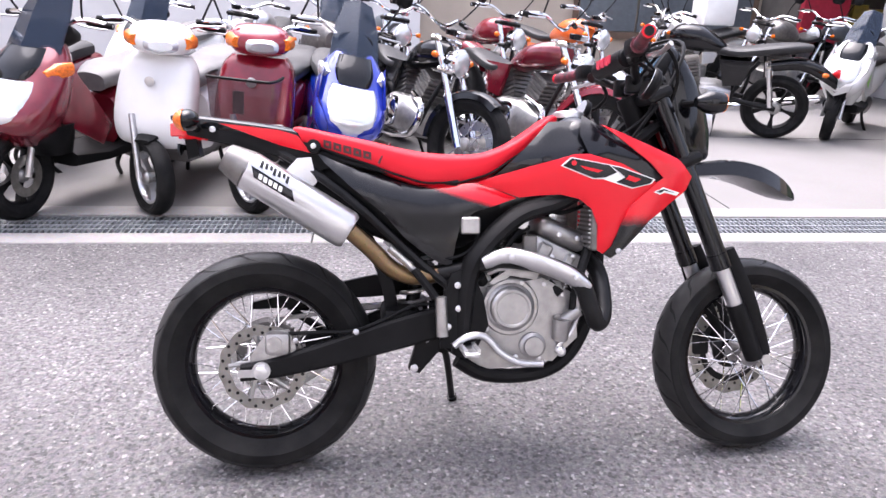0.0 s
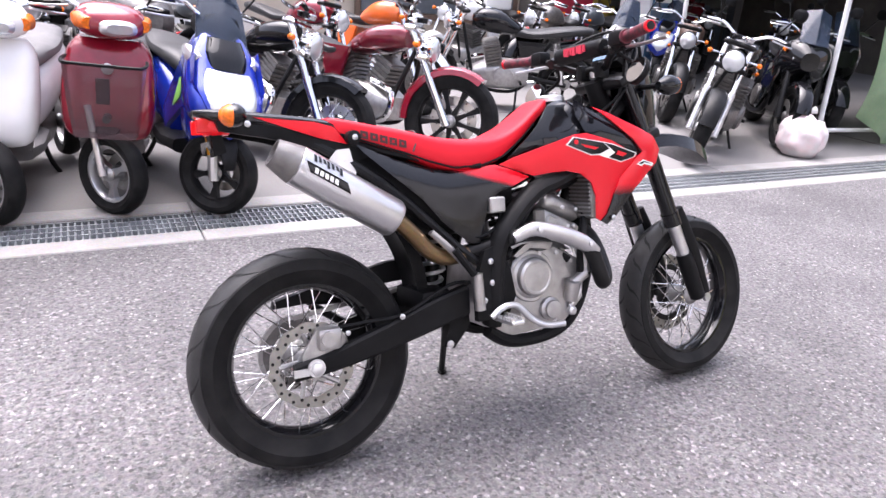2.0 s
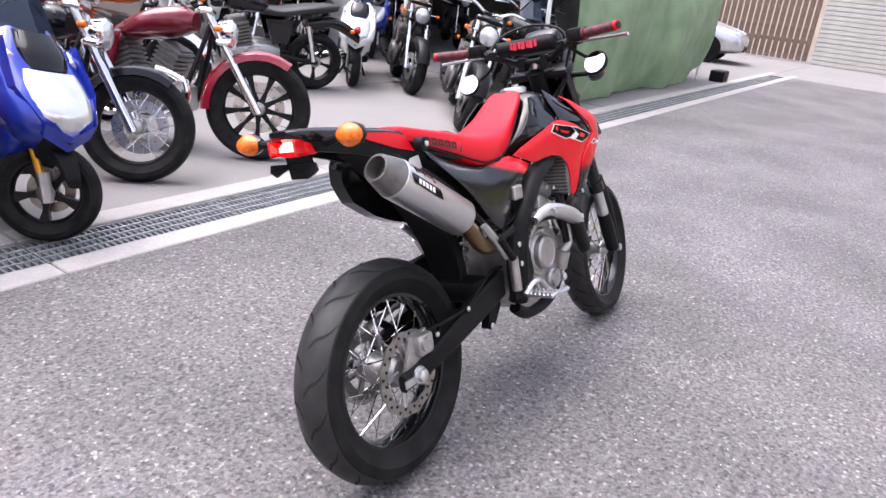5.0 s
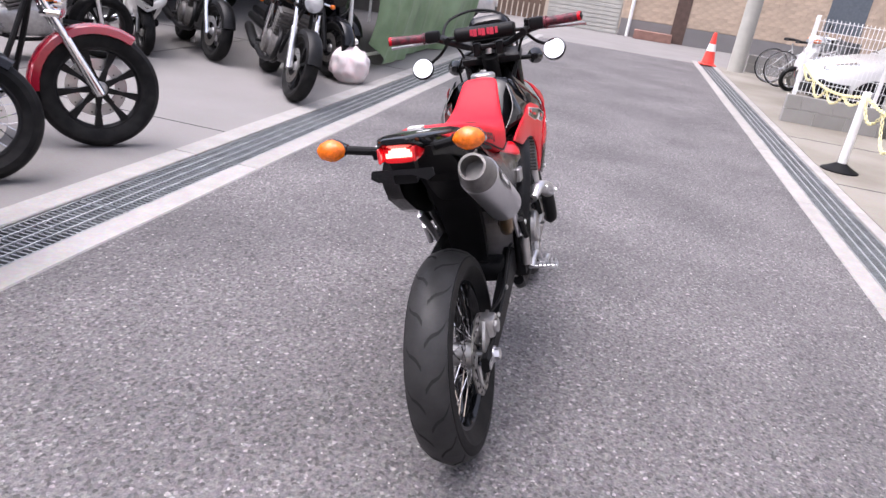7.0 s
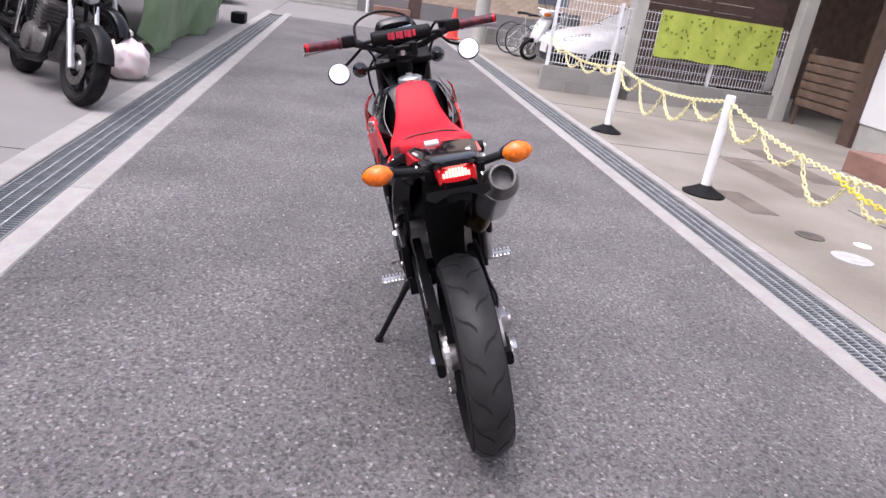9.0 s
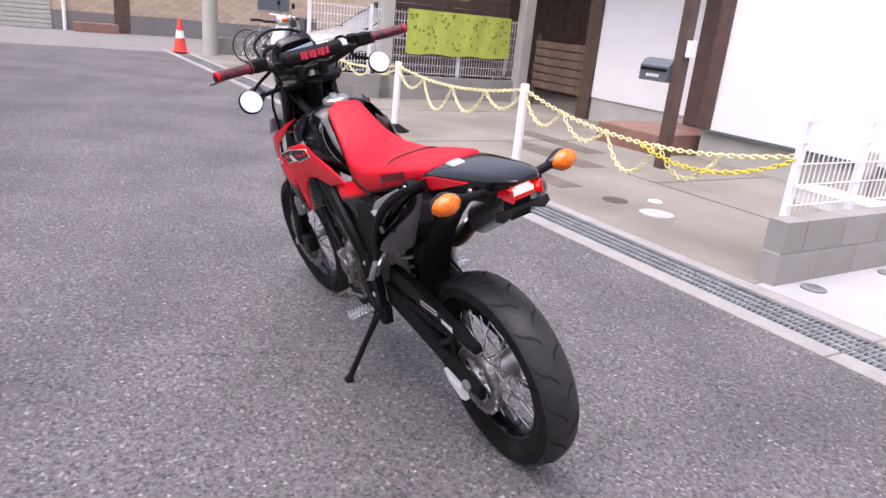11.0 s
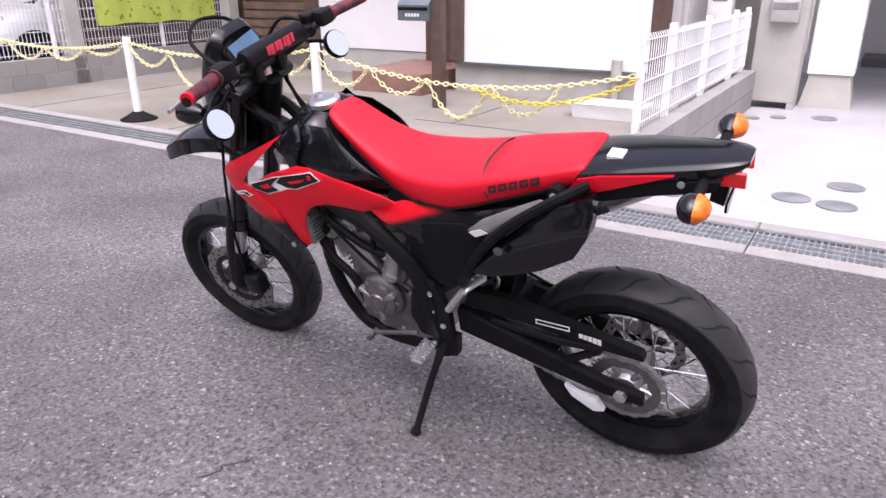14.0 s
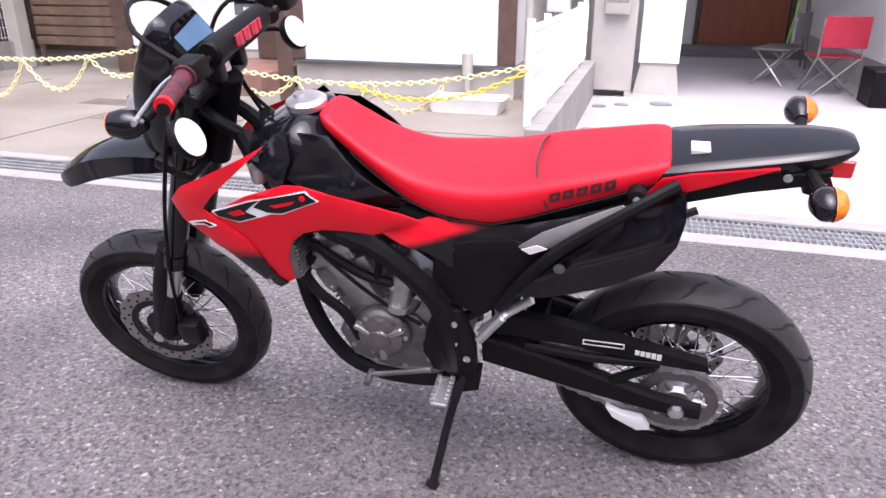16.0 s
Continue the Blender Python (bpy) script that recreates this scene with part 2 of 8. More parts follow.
def spline(pts, n=4):
    """A smooth line through the points."""
    p = [Vector(q) for q in pts]
    if len(p) < 3:
        return p
    out = []
    for i in range(len(p) - 1):
        a, b, c, d = p[max(i - 1, 0)], p[i], p[i + 1], p[min(i + 2, len(p) - 1)]
        for k in range(n):
            t = k / n
            out.append(0.5 * (2 * b + (c - a) * t + (2 * a - 5 * b + 4 * c - d) * t * t + (3 * b - a - 3 * c + d) * t ** 3))
    return out + [p[-1]]


def add_tube(bm, pts, r, n=8, smooth=4, flat=1.0):
    """A tube along a line; r is one radius or one per given point."""
    if isinstance(r, (int, float)):
        line = spline(pts, smooth)
        rad = [r] * len(line)
    else:
        line = spline(pts, smooth)
        rad = [float(np.interp(i / (len(line) - 1) * (len(r) - 1), range(len(r)), r)) for i in range(len(line))]
    rings, up = [], None
    for i, p in enumerate(line):
        d = (line[min(i + 1, len(line) - 1)] - line[max(i - 1, 0)]).normalized()
        if up is None:
            up = d.orthogonal().normalized()
        side = d.cross(up).normalized()
        up = side.cross(d).normalized()
        rings.append([bm.verts.new(p + rad[i] * (math.cos(a) * side + flat * math.sin(a) * up)) for a in [2 * math.pi * k / n for k in range(n)]])
    for a, b in zip(rings, rings[1:]):
        for k in range(n):
            bm.faces.new((a[k], a[(k + 1) % n], b[(k + 1) % n], b[k]))
    bm.faces.new(rings[0][::-1])
    bm.faces.new(rings[-1])
    return bm


def tube(*a, **k):
    return add_tube(bmesh.new(), *a, **k)


def add_lathe(bm, profile, n=32, centre=(0, 0, 0), axis="y", closed=False, m=None):
    """Turns a profile of (radius, offset) about an axis through centre."""
    c, rings = Vector(centre), []
    for r, o in profile:
        ring = []
        for k in range(n):
            a = 2 * math.pi * k / n
            q = {"y": (r * math.cos(a), o, r * math.sin(a)), "z": (r * math.cos(a), r * math.sin(a), o), "x": (o, r * math.cos(a), r * math.sin(a))}[axis]
            q = Vector(q)
            ring.append(bm.verts.new(c + (m @ q if m is not None else q)))
        rings.append(ring)
    pairs = list(zip(rings, rings[1:])) + ([(rings[-1], rings[0])] if closed else [])
    for a, b in pairs:
        for k in range(n):
            bm.faces.new((a[k], a[(k + 1) % n], b[(k + 1) % n], b[k]))
    if not closed:
        bm.faces.new(rings[0][::-1])
        bm.faces.new(rings[-1])
    return bm


def lathe(*a, **k):
    return add_lathe(bmesh.new(), *a, **k)


def add_rod(bm, a, b, r, n=8, r2=None):
    return add_tube(bm, [a, b], [r, r if r2 is None else r2], n, 1)


def rod(*a, **k):
    return add_rod(bmesh.new(), *a, **k)


def loft(sections, cap=True, closed=True):
    """Joins rings of equal count."""
    bm = bmesh.new()
    rings = [[bm.verts.new(p) for p in s] for s in sections]
    n = len(rings[0])
    for a, b in zip(rings, rings[1:]):
        for k in range(n if closed else n - 1):
            bm.faces.new((a[k], a[(k + 1) % n], b[(k + 1) % n], b[k]))
    if cap and closed:
        bm.faces.new(rings[0][::-1])
        bm.faces.new(rings[-1])
    return bm


def rings_x(rows, n=16, power=2.6):
    """Super-ellipse sections across x: rows of (x, half width, z low, z high[, y centre])."""
    out = []
    for row in rows:
        x, w, lo, hi = row[:4]
        yc = row[4] if len(row) > 4 else 0
        ring = []
        for k in range(n):
            a = 2 * math.pi * k / n
            c, s = math.cos(a), math.sin(a)
            ring.append((x, yc + w * math.copysign(abs(c) ** (2 / power), c), (lo + hi) / 2 + (hi - lo) / 2 * math.copysign(abs(s) ** (2 / power), s)))
        out.append(ring)
    return out


def rows_smooth(rows, n=4):
    """Resamples rows of numbers along a smooth line."""
    a = np.array(rows, float)
    out = []
    for i in range(len(a) - 1):
        p, q, r, s = a[max(i - 1, 0)], a[i], a[i + 1], a[min(i + 2, len(a) - 1)]
        for k in range(n):
            t = k / n
            out.append(0.5 * (2 * q + (r - p) * t + (2 * p - 5 * q + 4 * r - s) * t * t + (3 * q - p - 3 * r + s) * t ** 3))
    return out + [a[-1]]


def panel(outline, yfun, thick=0.006, step=0.035, round_edges=True):
    """A curved side panel: an outline in x and z, pushed out sideways by yfun(x, z), with thickness inwards."""
    bm = bmesh.new()
    bm.faces.new([bm.verts.new((x, 0, z)) for x, z in outline])
    xs, zs = [p[0] for p in outline], [p[1] for p in outline]
    for lo, hi, no in ((min(xs), max(xs), (1, 0, 0)), (min(zs), max(zs), (0, 0, 1))):
        v = lo + step
        while v < hi - step * 0.3:
            bmesh.ops.bisect_plane(bm, geom=bm.verts[:] + bm.edges[:] + bm.faces[:], plane_co=Vector(no) * v, plane_no=no, dist=1e-5)
            v += step
    bmesh.ops.remove_doubles(bm, verts=bm.verts, dist=1e-5)
    back = bmesh.ops.duplicate(bm, geom=bm.verts[:] + bm.edges[:] + bm.faces[:])
    old = {v for v in bm.verts} - {v for v in back["geom"] if isinstance(v, bmesh.types.BMVert)}
    vmap = back["vert_map"]
    rim = [e for e in bm.edges if e.is_boundary and all(v in old for v in e.verts)]
    pairs = [(e.verts[0], e.verts[1]) for e in rim]
    edge = {v for p in pairs for v in p}
    quads = [(a, b, vmap[b], vmap[a]) for a, b in pairs]
    for a in list(old):
        x, z = a.co.x, a.co.z
        y = yfun(x, z)
        s = 1 if y >= 0 else -1
        tuck = 0.003 * s if (round_edges and a in edge) else 0
        vmap[a].co = Vector((x, y - s * thick, z))
        a.co = Vector((x, y - tuck, z))
    for q in quads:
        bm.faces.new(q)
    return bm


def bars(parent, name, material, boxes, label=""):
    """Plain printed bars: flat raised boxes in one mesh."""
    bm = bmesh.new()
    for b in boxes:
        add_box(bm, *b)
    return part(name, bm, material, parent, label, smooth=False)


def shear_text(parent, name, material, at, along, up, count, w, h, gap, lift, label=""):
    """A row of upright bars that stands for lettering."""
    bm = bmesh.new()
    a, u = Vector(along).normalized(), Vector(up).normalized()
    nrm = a.cross(u)
    for k in range(count):
        p = Vector(at) + a * (k * (w + gap))
        q = [p, p + a * w, p + a * w + u * h, p + u * h]
        lo = [bm.verts.new(v) for v in q]
        hi = [bm.verts.new(v + nrm * lift) for v in q]
        bm.faces.new(hi)
        for i in range(4):
            bm.faces.new((lo[i], lo[(i + 1) % 4], hi[(i + 1) % 4], hi[i]))
        bm.faces.new(lo[::-1])
    return part(name, bm, material, parent, label, smooth=False)


# ---- ground and drains ----
ROAD_X0, ROAD_X1 = -14.0, 15.2
tagged(part("ground", box(-400, 400, -400, 400, -0.4, -0.18), CONCRETE_OLD, smooth=False), "grey concrete ground all round", "ground", kind="structure")
tagged(part("road", box(ROAD_X0, ROAD_X1, -1.9, 1.6, -0.2, 0.0), ASPHALT, smooth=False), "grey worn asphalt alley with pale grit", "road", kind="structure")
tagged(part("pavement", box(-14, 30, 2.05, 14, -0.2, 0.004), CONCRETE, smooth=False), "pale concrete yard where motorcycles stand", "pavement", kind="structure")


def grating(y0, y1, name, label):
    root = thing(name, Matrix(), label, "drain", kind="structure")
    bm = bmesh.new()
    w = y1 - y0
    for k in range(33):
        xx = 0.008 + 0.984 * k / 32
        add_box(bm, xx - 0.0045, xx + 0.0045, y0 + 0.008, y1 - 0.008, -0.026, -0.006)
    for k in (0, 4):
        yy = y0 + 0.006 + (w - 0.012) * k / 4
        add_box(bm, 0.004, 0.996, yy - 0.005, yy + 0.005, -0.035, -0.003)
    piece = part("grating_panel", bm, STEEL, root, smooth=False)
    piece.location.x = -6
    bb = bmesh.new()
    for k in (1, 2, 3):
        yy = y0 + 0.006 + (w - 0.012) * k / 4
        add_box(bb, 0.004, 0.996, yy - 0.0035, yy + 0.0035, -0.035, -0.001)
    strip = part("bearing_bar", bb, STEELPALE, piece, smooth=False)
    for i in range(1, 21):
        q = same("grating_panel", piece, root, Matrix.Translation((-6 + i, 0, 0)))
        same("bearing_bar", strip, q)
    tagged(part("drain_channel", box(-14, 15.2, y0, y1, -0.21, -0.12), DARKHOLE, smooth=False), "near-black drain channel below a grating", "drain", kind="structure")
    return root


def slab_row(y0, y1, name, label, material, z):
    root = thing(name, Matrix(), label, "kerb", kind="structure")
    piece = part("kerb_stone", box(0.003, 1.997, y0, y1, -0.2, z, 0.006), material, root)
    piece.location.x = -8
    for i in range(1, 12):
        same("kerb_stone", piece, root, Matrix.Translation((-8 + 2 * i, 0, 0)))
    return root


slab_row(1.602, 1.745, "kerb_north", "pale concrete kerb strip along the alley", CURB, 0.004)
grating(1.75, 2.03, "drain_north", "galvanised steel drain grating along the alley")
slab_row(2.035, 2.19, "trim_north", "pale concrete edging beside the drain", CURB, 0.008)
slab_row(-2.03, -1.902, "kerb_south", "pale concrete kerb strip along the alley", CURB, 0.004)
grating(-2.31, -2.035, "drain_south", "galvanised steel drain grating along the alley")
slab_row(-2.42, -2.315, "trim_south", "pale concrete edging beside the drain", CURB, 0.006)
tagged(part("forecourt", box(0.75, 15.5, -12, -2.425, -0.2, 0.004), CONCRETE_OLD, smooth=False), "brownish stained concrete forecourt of a house", "pavement", kind="structure")
tagged(part("driveway", box(-14, 0.74, -14, -2.425, -0.2, 0.004), CONCRETE_NEW, smooth=False), "pale new concrete driveway", "pavement", kind="structure")
tagged(part("alley_end", box(15.21, 34, -12, 2.04, -0.2, 0.002), CONCRETE, smooth=False), "pale concrete where the alley ends", "pavement", kind="structure")


def crack(points, width, seed):
    """A jagged hairline crack in the asphalt, a slim dark ribbon."""
    rnd = random.Random(seed)
    line = spline([(x, y, 0) for x, y in points], 10)
    bm = bmesh.new()
    prev = None
    for i, p in enumerate(line):
        j = Vector((rnd.uniform(-0.012, 0.012), rnd.uniform(-0.012, 0.012), 0))
        w = width * rnd.uniform(0.3, 1.1)
        a, b = bm.verts.new(p + j + Vector((0, w, 0.002))), bm.verts.new(p + j + Vector((0, -w, 0.002)))
        if prev:
            bm.faces.new((prev[0], a, b, prev[1]))
        prev = (a, b)
    tagged(part("crack", bm, DARKHOLE, smooth=False), "thin dark crack in the asphalt", "crack", kind="structure")


def grit():
    """Loose pale grit on the road."""
    rnd = random.Random(11)
    verts, faces = [], []
    for k in range(1600):
        x, y = rnd.uniform(-3, 7), rnd.uniform(-1.85, 1.55)
        r = rnd.uniform(0.0016, 0.0042) * (1.7 if rnd.random() < 0.04 else 1)
        a = rnd.random() * 6.28
        b = len(verts)
        for i in range(4):
            verts.append((x + r * math.cos(a + i * 1.57) * rnd.uniform(0.6, 1.2), y + r * math.sin(a + i * 1.57), 0.0))
        verts.append((x, y, r * 0.8))
        faces += [(b + i, b + (i + 1) % 4, b + 4) for i in range(4)]
    me = bpy.data.meshes.new("grit")
    me.from_pydata(verts, [], faces)
    me.materials.append(mat("pale_grit", (0.42, 0.4, 0.38), 0.8, var=0.2, scale=3))
    tagged(new("grit", me), "loose pale grit scattered on the asphalt", "grit", kind="stuff")


grit()
crack([(0.86, 1.58), (0.92, 1.3), (0.97, 1.05), (0.98, 0.82), (0.95, 0.6), (0.88, 0.42), (0.84, 0.2)], 0.006, 3)

for x0, y0, x1, y1 in ((4.95, -5.6, 4.95, -2.43), (7.2, -5.6, 7.2, -2.43), (0.82, -3.95, 3.3, -3.95), (2.9, -5.6, 2.9, -3.95)):
    tagged(part("paving_joint", box(min(x0, x1) - 0.006, max(x0, x1) + 0.006, min(y0, y1) - 0.006, max(y0, y1) + 0.006, -0.05, 0.0065), DARKHOLE, smooth=False), "dark joint between concrete slabs", "joint", kind="structure")
for x0, y0, x1, y1 in ((-6, 4.4, 9, 4.4), (2.6, 2.2, 2.6, 8.8), (6.8, 2.2, 6.8, 6.2)):
    tagged(part("paving_joint", box(min(x0, x1) - 0.004, max(x0, x1) + 0.004, min(y0, y1) - 0.004, max(y0, y1) + 0.004, -0.05, 0.0065), DARKHOLE, smooth=False), "dark joint between concrete slabs", "joint", kind="structure")


# ---- the red motorcycle ----
def wheel(parent, name, centre, R, width, rim_r, material_rim, spokes=0, cast=0, hub_w=0.07, hub_r=0.035, groove=True, hubmat=None, cast_mat=None, rotz=0.0):
    """A wheel as a part: hub and rim, with tyre, spokes as sub-parts. Its axle runs along y."""
    w = width / 2
    bm = bmesh.new()
    lip = rim_r + 0.018
    add_lathe(bm, [(lip, -w * 0.62), (rim_r + 0.004, -w * 0.6), (rim_r - 0.006, -w * 0.3), (rim_r - 0.01, 0), (rim_r - 0.006, w * 0.3), (rim_r + 0.004, w * 0.6), (lip, w * 0.62), (rim_r + 0.012, 0)], 48, closed=True)
    root = part(name, bm, material_rim, parent)
    root.matrix_basis = Matrix.Translation(centre) @ pose(0, 0, 0, 0, 0, rotz)
    prof = [(lip - 0.006, -w * 0.6), (lip + 0.008, -w * 0.74), (rim_r + (R - rim_r) * 0.5, -w * 0.99), (R - (R - rim_r) * 0.26, -w * 0.93), (R - (R - rim_r) * 0.1, -w * 0.62), (R - 0.004, -w * 0.3), (R, 0)]
    prof = prof + [(r, -o) for r, o in prof[-2::-1]]
    tyre = part("tyre", lathe(prof + [(lip - 0.01, 0)], 64, closed=True), RUBBER, root)
    part("hub", lathe([(0.012, -hub_w - 0.01), (hub_r * 0.8, -hub_w), (hub_r, -hub_w * 0.7), (hub_r * 0.75, -hub_w * 0.3), (hub_r * 0.75, hub_w * 0.3), (hub_r, hub_w * 0.7), (hub_r * 0.8, hub_w), (0.012, hub_w + 0.01)], 20), hubmat or ALU, root)
    if spokes:
        first = None
        for k in range(spokes):
            s = 1 if k % 2 else -1
            if k < 4:
                a, lean = 0, (1 if (k // 2) % 2 else -1)
                h = Vector((hub_r * 0.95 * math.cos(lean * 1.2), s * hub_w * 0.75, hub_r * 0.95 * math.sin(lean * 1.2)))
                ob = part("spoke", rod(h, (rim_r - 0.004, s * 0.008, 0), 0.0019, 5), CHROME, root)
                if k == 0:
                    first = []
                first.append(ob)
            else:
                ob = same("spoke", first[k % 4], root)
            ob.matrix_basis = pose(0, 0, 0, 0, -360 * k / spokes, 0)
    if cast:
        first = None
        for k in range(cast):
            if first is None:
                first = ob = part("spoke", loft([[(hub_r * 0.6, -0.02, -0.022), (hub_r * 0.6, 0.02, -0.022), (hub_r * 0.6, 0.02, 0.022), (hub_r * 0.6, -0.02, 0.022)],
                                                 [(rim_r * 0.55, -0.013, -0.011), (rim_r * 0.55, 0.013, -0.011), (rim_r * 0.55, 0.013, 0.011), (rim_r * 0.55, -0.013, 0.011)],
                                                 [(rim_r, -0.018, -0.024), (rim_r, 0.018, -0.024), (rim_r, 0.018, 0.024), (rim_r, -0.018, 0.024)]]), cast_mat or material_rim, root)
            else:
                ob = same("spoke", first, root)
            ob.matrix_basis = pose(0, 0, 0, 0, 360 * k / cast + 90, 0)
    return root


def disc(parent, y, r0, r1, material=None, waves=0, holes=0, name="brake_disc"):
    n = 96 if waves else 40
    bm = bmesh.new()
    rings = []
    for r, o in ((r0, -0.002), (r1, -0.002), (r1, 0.002), (r0, 0.002)):
        ring = []
        for k in range(n):
            a = 2 * math.pi * k / n
            rr = r * (1 + 0.02 * math.sin(waves * a)) if waves else r
            ring.append(bm.verts.new((rr * math.cos(a), y + o, rr * math.sin(a))))
        rings.append(ring)
    for a, b in zip(rings, rings[1:] + rings[:1]):
        for k in range(n):
            bm.faces.new((a[k], a[(k + 1) % n], b[(k + 1) % n], b[k]))
    ob = part(name, bm, material or SILVER, parent)
    if holes:
        hb = bmesh.new()
        for k in range(holes):
            a = 2 * math.pi * k / holes
            r = r0 + (r1 - r0) * (0.3 + 0.4 * (k % 2))
            add_lathe(hb, [(0.0045, -0.0035), (0.0045, 0.0035)], 8, (r * math.cos(a), y, r * math.sin(a)))
        tagged(part("disc_hole", hb, BLACKMET, ob.parent, smooth=False), kind="stuff")
    return ob


def bolt(parent, at, r=0.008, sy=-1, material=None):
    x, y, z = at
    return part("bolt", lathe([(r, 0), (r, sy * 0.004), (r * 0.55, sy * 0.006)], 10, (x, y, z)), material or SILVER, parent)


BIKE_AT = Matrix.Translation((0, -0.093, 0.297)) @ pose(0, 0, 0, 0, 0, 0.8) @ pose(0, 0, 0, -16.5, 0, 0) @ Matrix.Translation((0, 0, -0.307))


def tread_cuts(root, R, width, count, flip):
    """Curved grooves that run from the crown to the shoulder of the tyre, as slim dark strips sunk in the rubber."""
    w = width / 2
    band = [(o * w, float(np.interp(abs(o), [0, 0.3, 0.62, 0.9], [R, R - 0.004, R - (R - 0.2) * 0.1, R - (R - 0.2) * 0.24])) + 0.0004) for o in (-0.88, -0.62, -0.3, 0.0, 0.3, 0.62, 0.88)]
    part("tread", lathe([(r, o) for o, r in band] + [(r - 0.003, o * 0.99) for o, r in band[::-1]], 64, closed=True), TREAD, root)
    bm = bmesh.new()
    for k in range(count):
        for s in (-1, 1):
            a0 = 2 * math.pi * (k + (0.5 if s > 0 else 0)) / count
            pts = []
            for i in range(7):
                f = i / 6
                o = w * (0.06 + 0.8 * f)
                r = np.interp(o, [0, w * 0.3, w * 0.62, w * 0.93], [R, R - 0.004, R - (R - 0.2) * 0.1, R - (R - 0.2) * 0.26]) + 0.0016
                a = a0 + flip * (0.02 + 0.23 * f ** 1.4 + 0.03 * math.sin(f * 6))
                pts.append(((r * math.cos(a), s * o, r * math.sin(a)), (r * math.cos(a + 0.046 * (1 - f * 0.5) * (1 if f < 0.98 else 0.2)), s * o, r * math.sin(a + 0.046 * (1 - f * 0.5)))))
            v = [(bm.verts.new(p), bm.verts.new(q)) for p, q in pts]
            for (a, b), (c, d) in zip(v, v[1:]):
                bm.faces.new((a, b, d, c))
    return part("tread_groove", bm, GROOVE, root, smooth=False)


def red_motorcycle():
    top = thing("motorcycle", BIKE_AT, "red and black supermoto motorcycle leaning on its side stand", "motorcycle")
    # wheels
    rear = wheel(top, "rear_wheel", (0, 0, 0.305), 0.305, 0.128, 0.198, BLACKGLOSS, spokes=36, hub_w=0.055, hub_r=0.045)
    tread_cuts(rear, 0.305, 0.128, 17, -1)
    disc(rear, -0.078, 0.086, 0.115, DISCSTEEL, waves=12, holes=32)
    for k in range(5):
        part("disc_arm", rod((0.035 * math.cos(k * 1.2566 + 0.3), -0.07, 0.035 * math.sin(k * 1.2566 + 0.3)), (0.09 * math.cos(k * 1.2566 + 0.55), -0.078, 0.09 * math.sin(k * 1.2566 + 0.55)), 0.007, 6), ALU, rear)
    part("sprocket", add_lathe(bmesh.new(), [(0.066, 0.08), (0.096, 0.08), (0.096, 0.086), (0.066, 0.086)], 42, closed=True), ALUDARK, rear)
    for k in range(42):
        tooth = part("sprocket_tooth", box(-0.004, 0.004, 0.081, 0.085, 0.095, 0.103, 0.0), ALU, rear, smooth=False) if k == 0 else same("sprocket_tooth", tooth, rear)
        tooth.matrix_basis = pose(0, 0, 0, 0, 360 * k / 42, 0)
    for k in range(6):
        part("sprocket_arm", rod((0.03 * math.cos(k * 1.047), 0.08, 0.03 * math.sin(k * 1.047)), (0.07 * math.cos(k * 1.047 + 0.1), 0.083, 0.07 * math.sin(k * 1.047 + 0.1)), 0.009, 8), ALU, rear)
    part("sprocket_hub", lathe([(0.04, 0.055), (0.042, 0.08), (0.034, 0.092), (0.012, 0.094)], 24), ALU, rear)
    front = wheel(top, "front_wheel", (1.42, 0, 0.289), 0.29, 0.112, 0.198, BLACKGLOSS, spokes=36, hub_w=0.05, hub_r=0.035)
    tread_cuts(front, 0.29, 0.112, 20, 1)
    disc(front, 0.066, 0.1, 0.14, DISCSTEEL, waves=14, holes=36)
    part("disc_carrier", add_lathe(lathe([(0.04, 0.05), (0.06, 0.064), (0.06, 0.068), (0.04, 0.07)], 20), [(0.085, 0.063), (0.105, 0.063), (0.105, 0.069), (0.085, 0.069)], 28, closed=True), BLACKMET, front)
    # rear axle, calliper, swing arm
    part("rear_axle", add_lathe(lathe([(0.011, -0.135), (0.018, -0.132), (0.018, -0.118), (0.01, -0.117), (0.01, 0.117), (0.018, 0.118), (0.018, 0.13), (0.01, 0.133)], 6, (0, 0, 0.305)), [(0.024, -0.114), (0.024, -0.118)], 16, (0, 0, 0.305)), SILVER, top)
    part("rear_calliper", add_lathe(box(0.01, 0.075, -0.122, -0.06, 0.345, 0.405, 0.012, seg=2), [(0.02, -0.13), (0.02, -0.12)], 16, (0.035, 0, 0.378)), ALU, top)
    part("calliper_bracket", panel([(-0.03, 0.29), (0.0, 0.265), (0.03, 0.29), (0.09, 0.36), (0.07, 0.41), (0.01, 0.4), (-0.03, 0.34)], lambda x, z: -0.102, 0.012), ALU, top)

    def arm(s, rows):
        ring = []
        for x, z, h, t, y in rows_smooth(rows, 3):
            ring.append([(x, s * y - t / 2, z - h / 2 + 0.008), (x, s * y - t / 2 + 0.006, z - h / 2), (x, s * y + t / 2 - 0.006, z - h / 2), (x, s * y + t / 2, z - h / 2 + 0.008),
                         (x, s * y + t / 2, z + h / 2 - 0.008), (x, s * y + t / 2 - 0.006, z + h / 2), (x, s * y - t / 2 + 0.006, z + h / 2), (x, s * y - t / 2, z + h / 2 - 0.008)])
        return loft(ring)

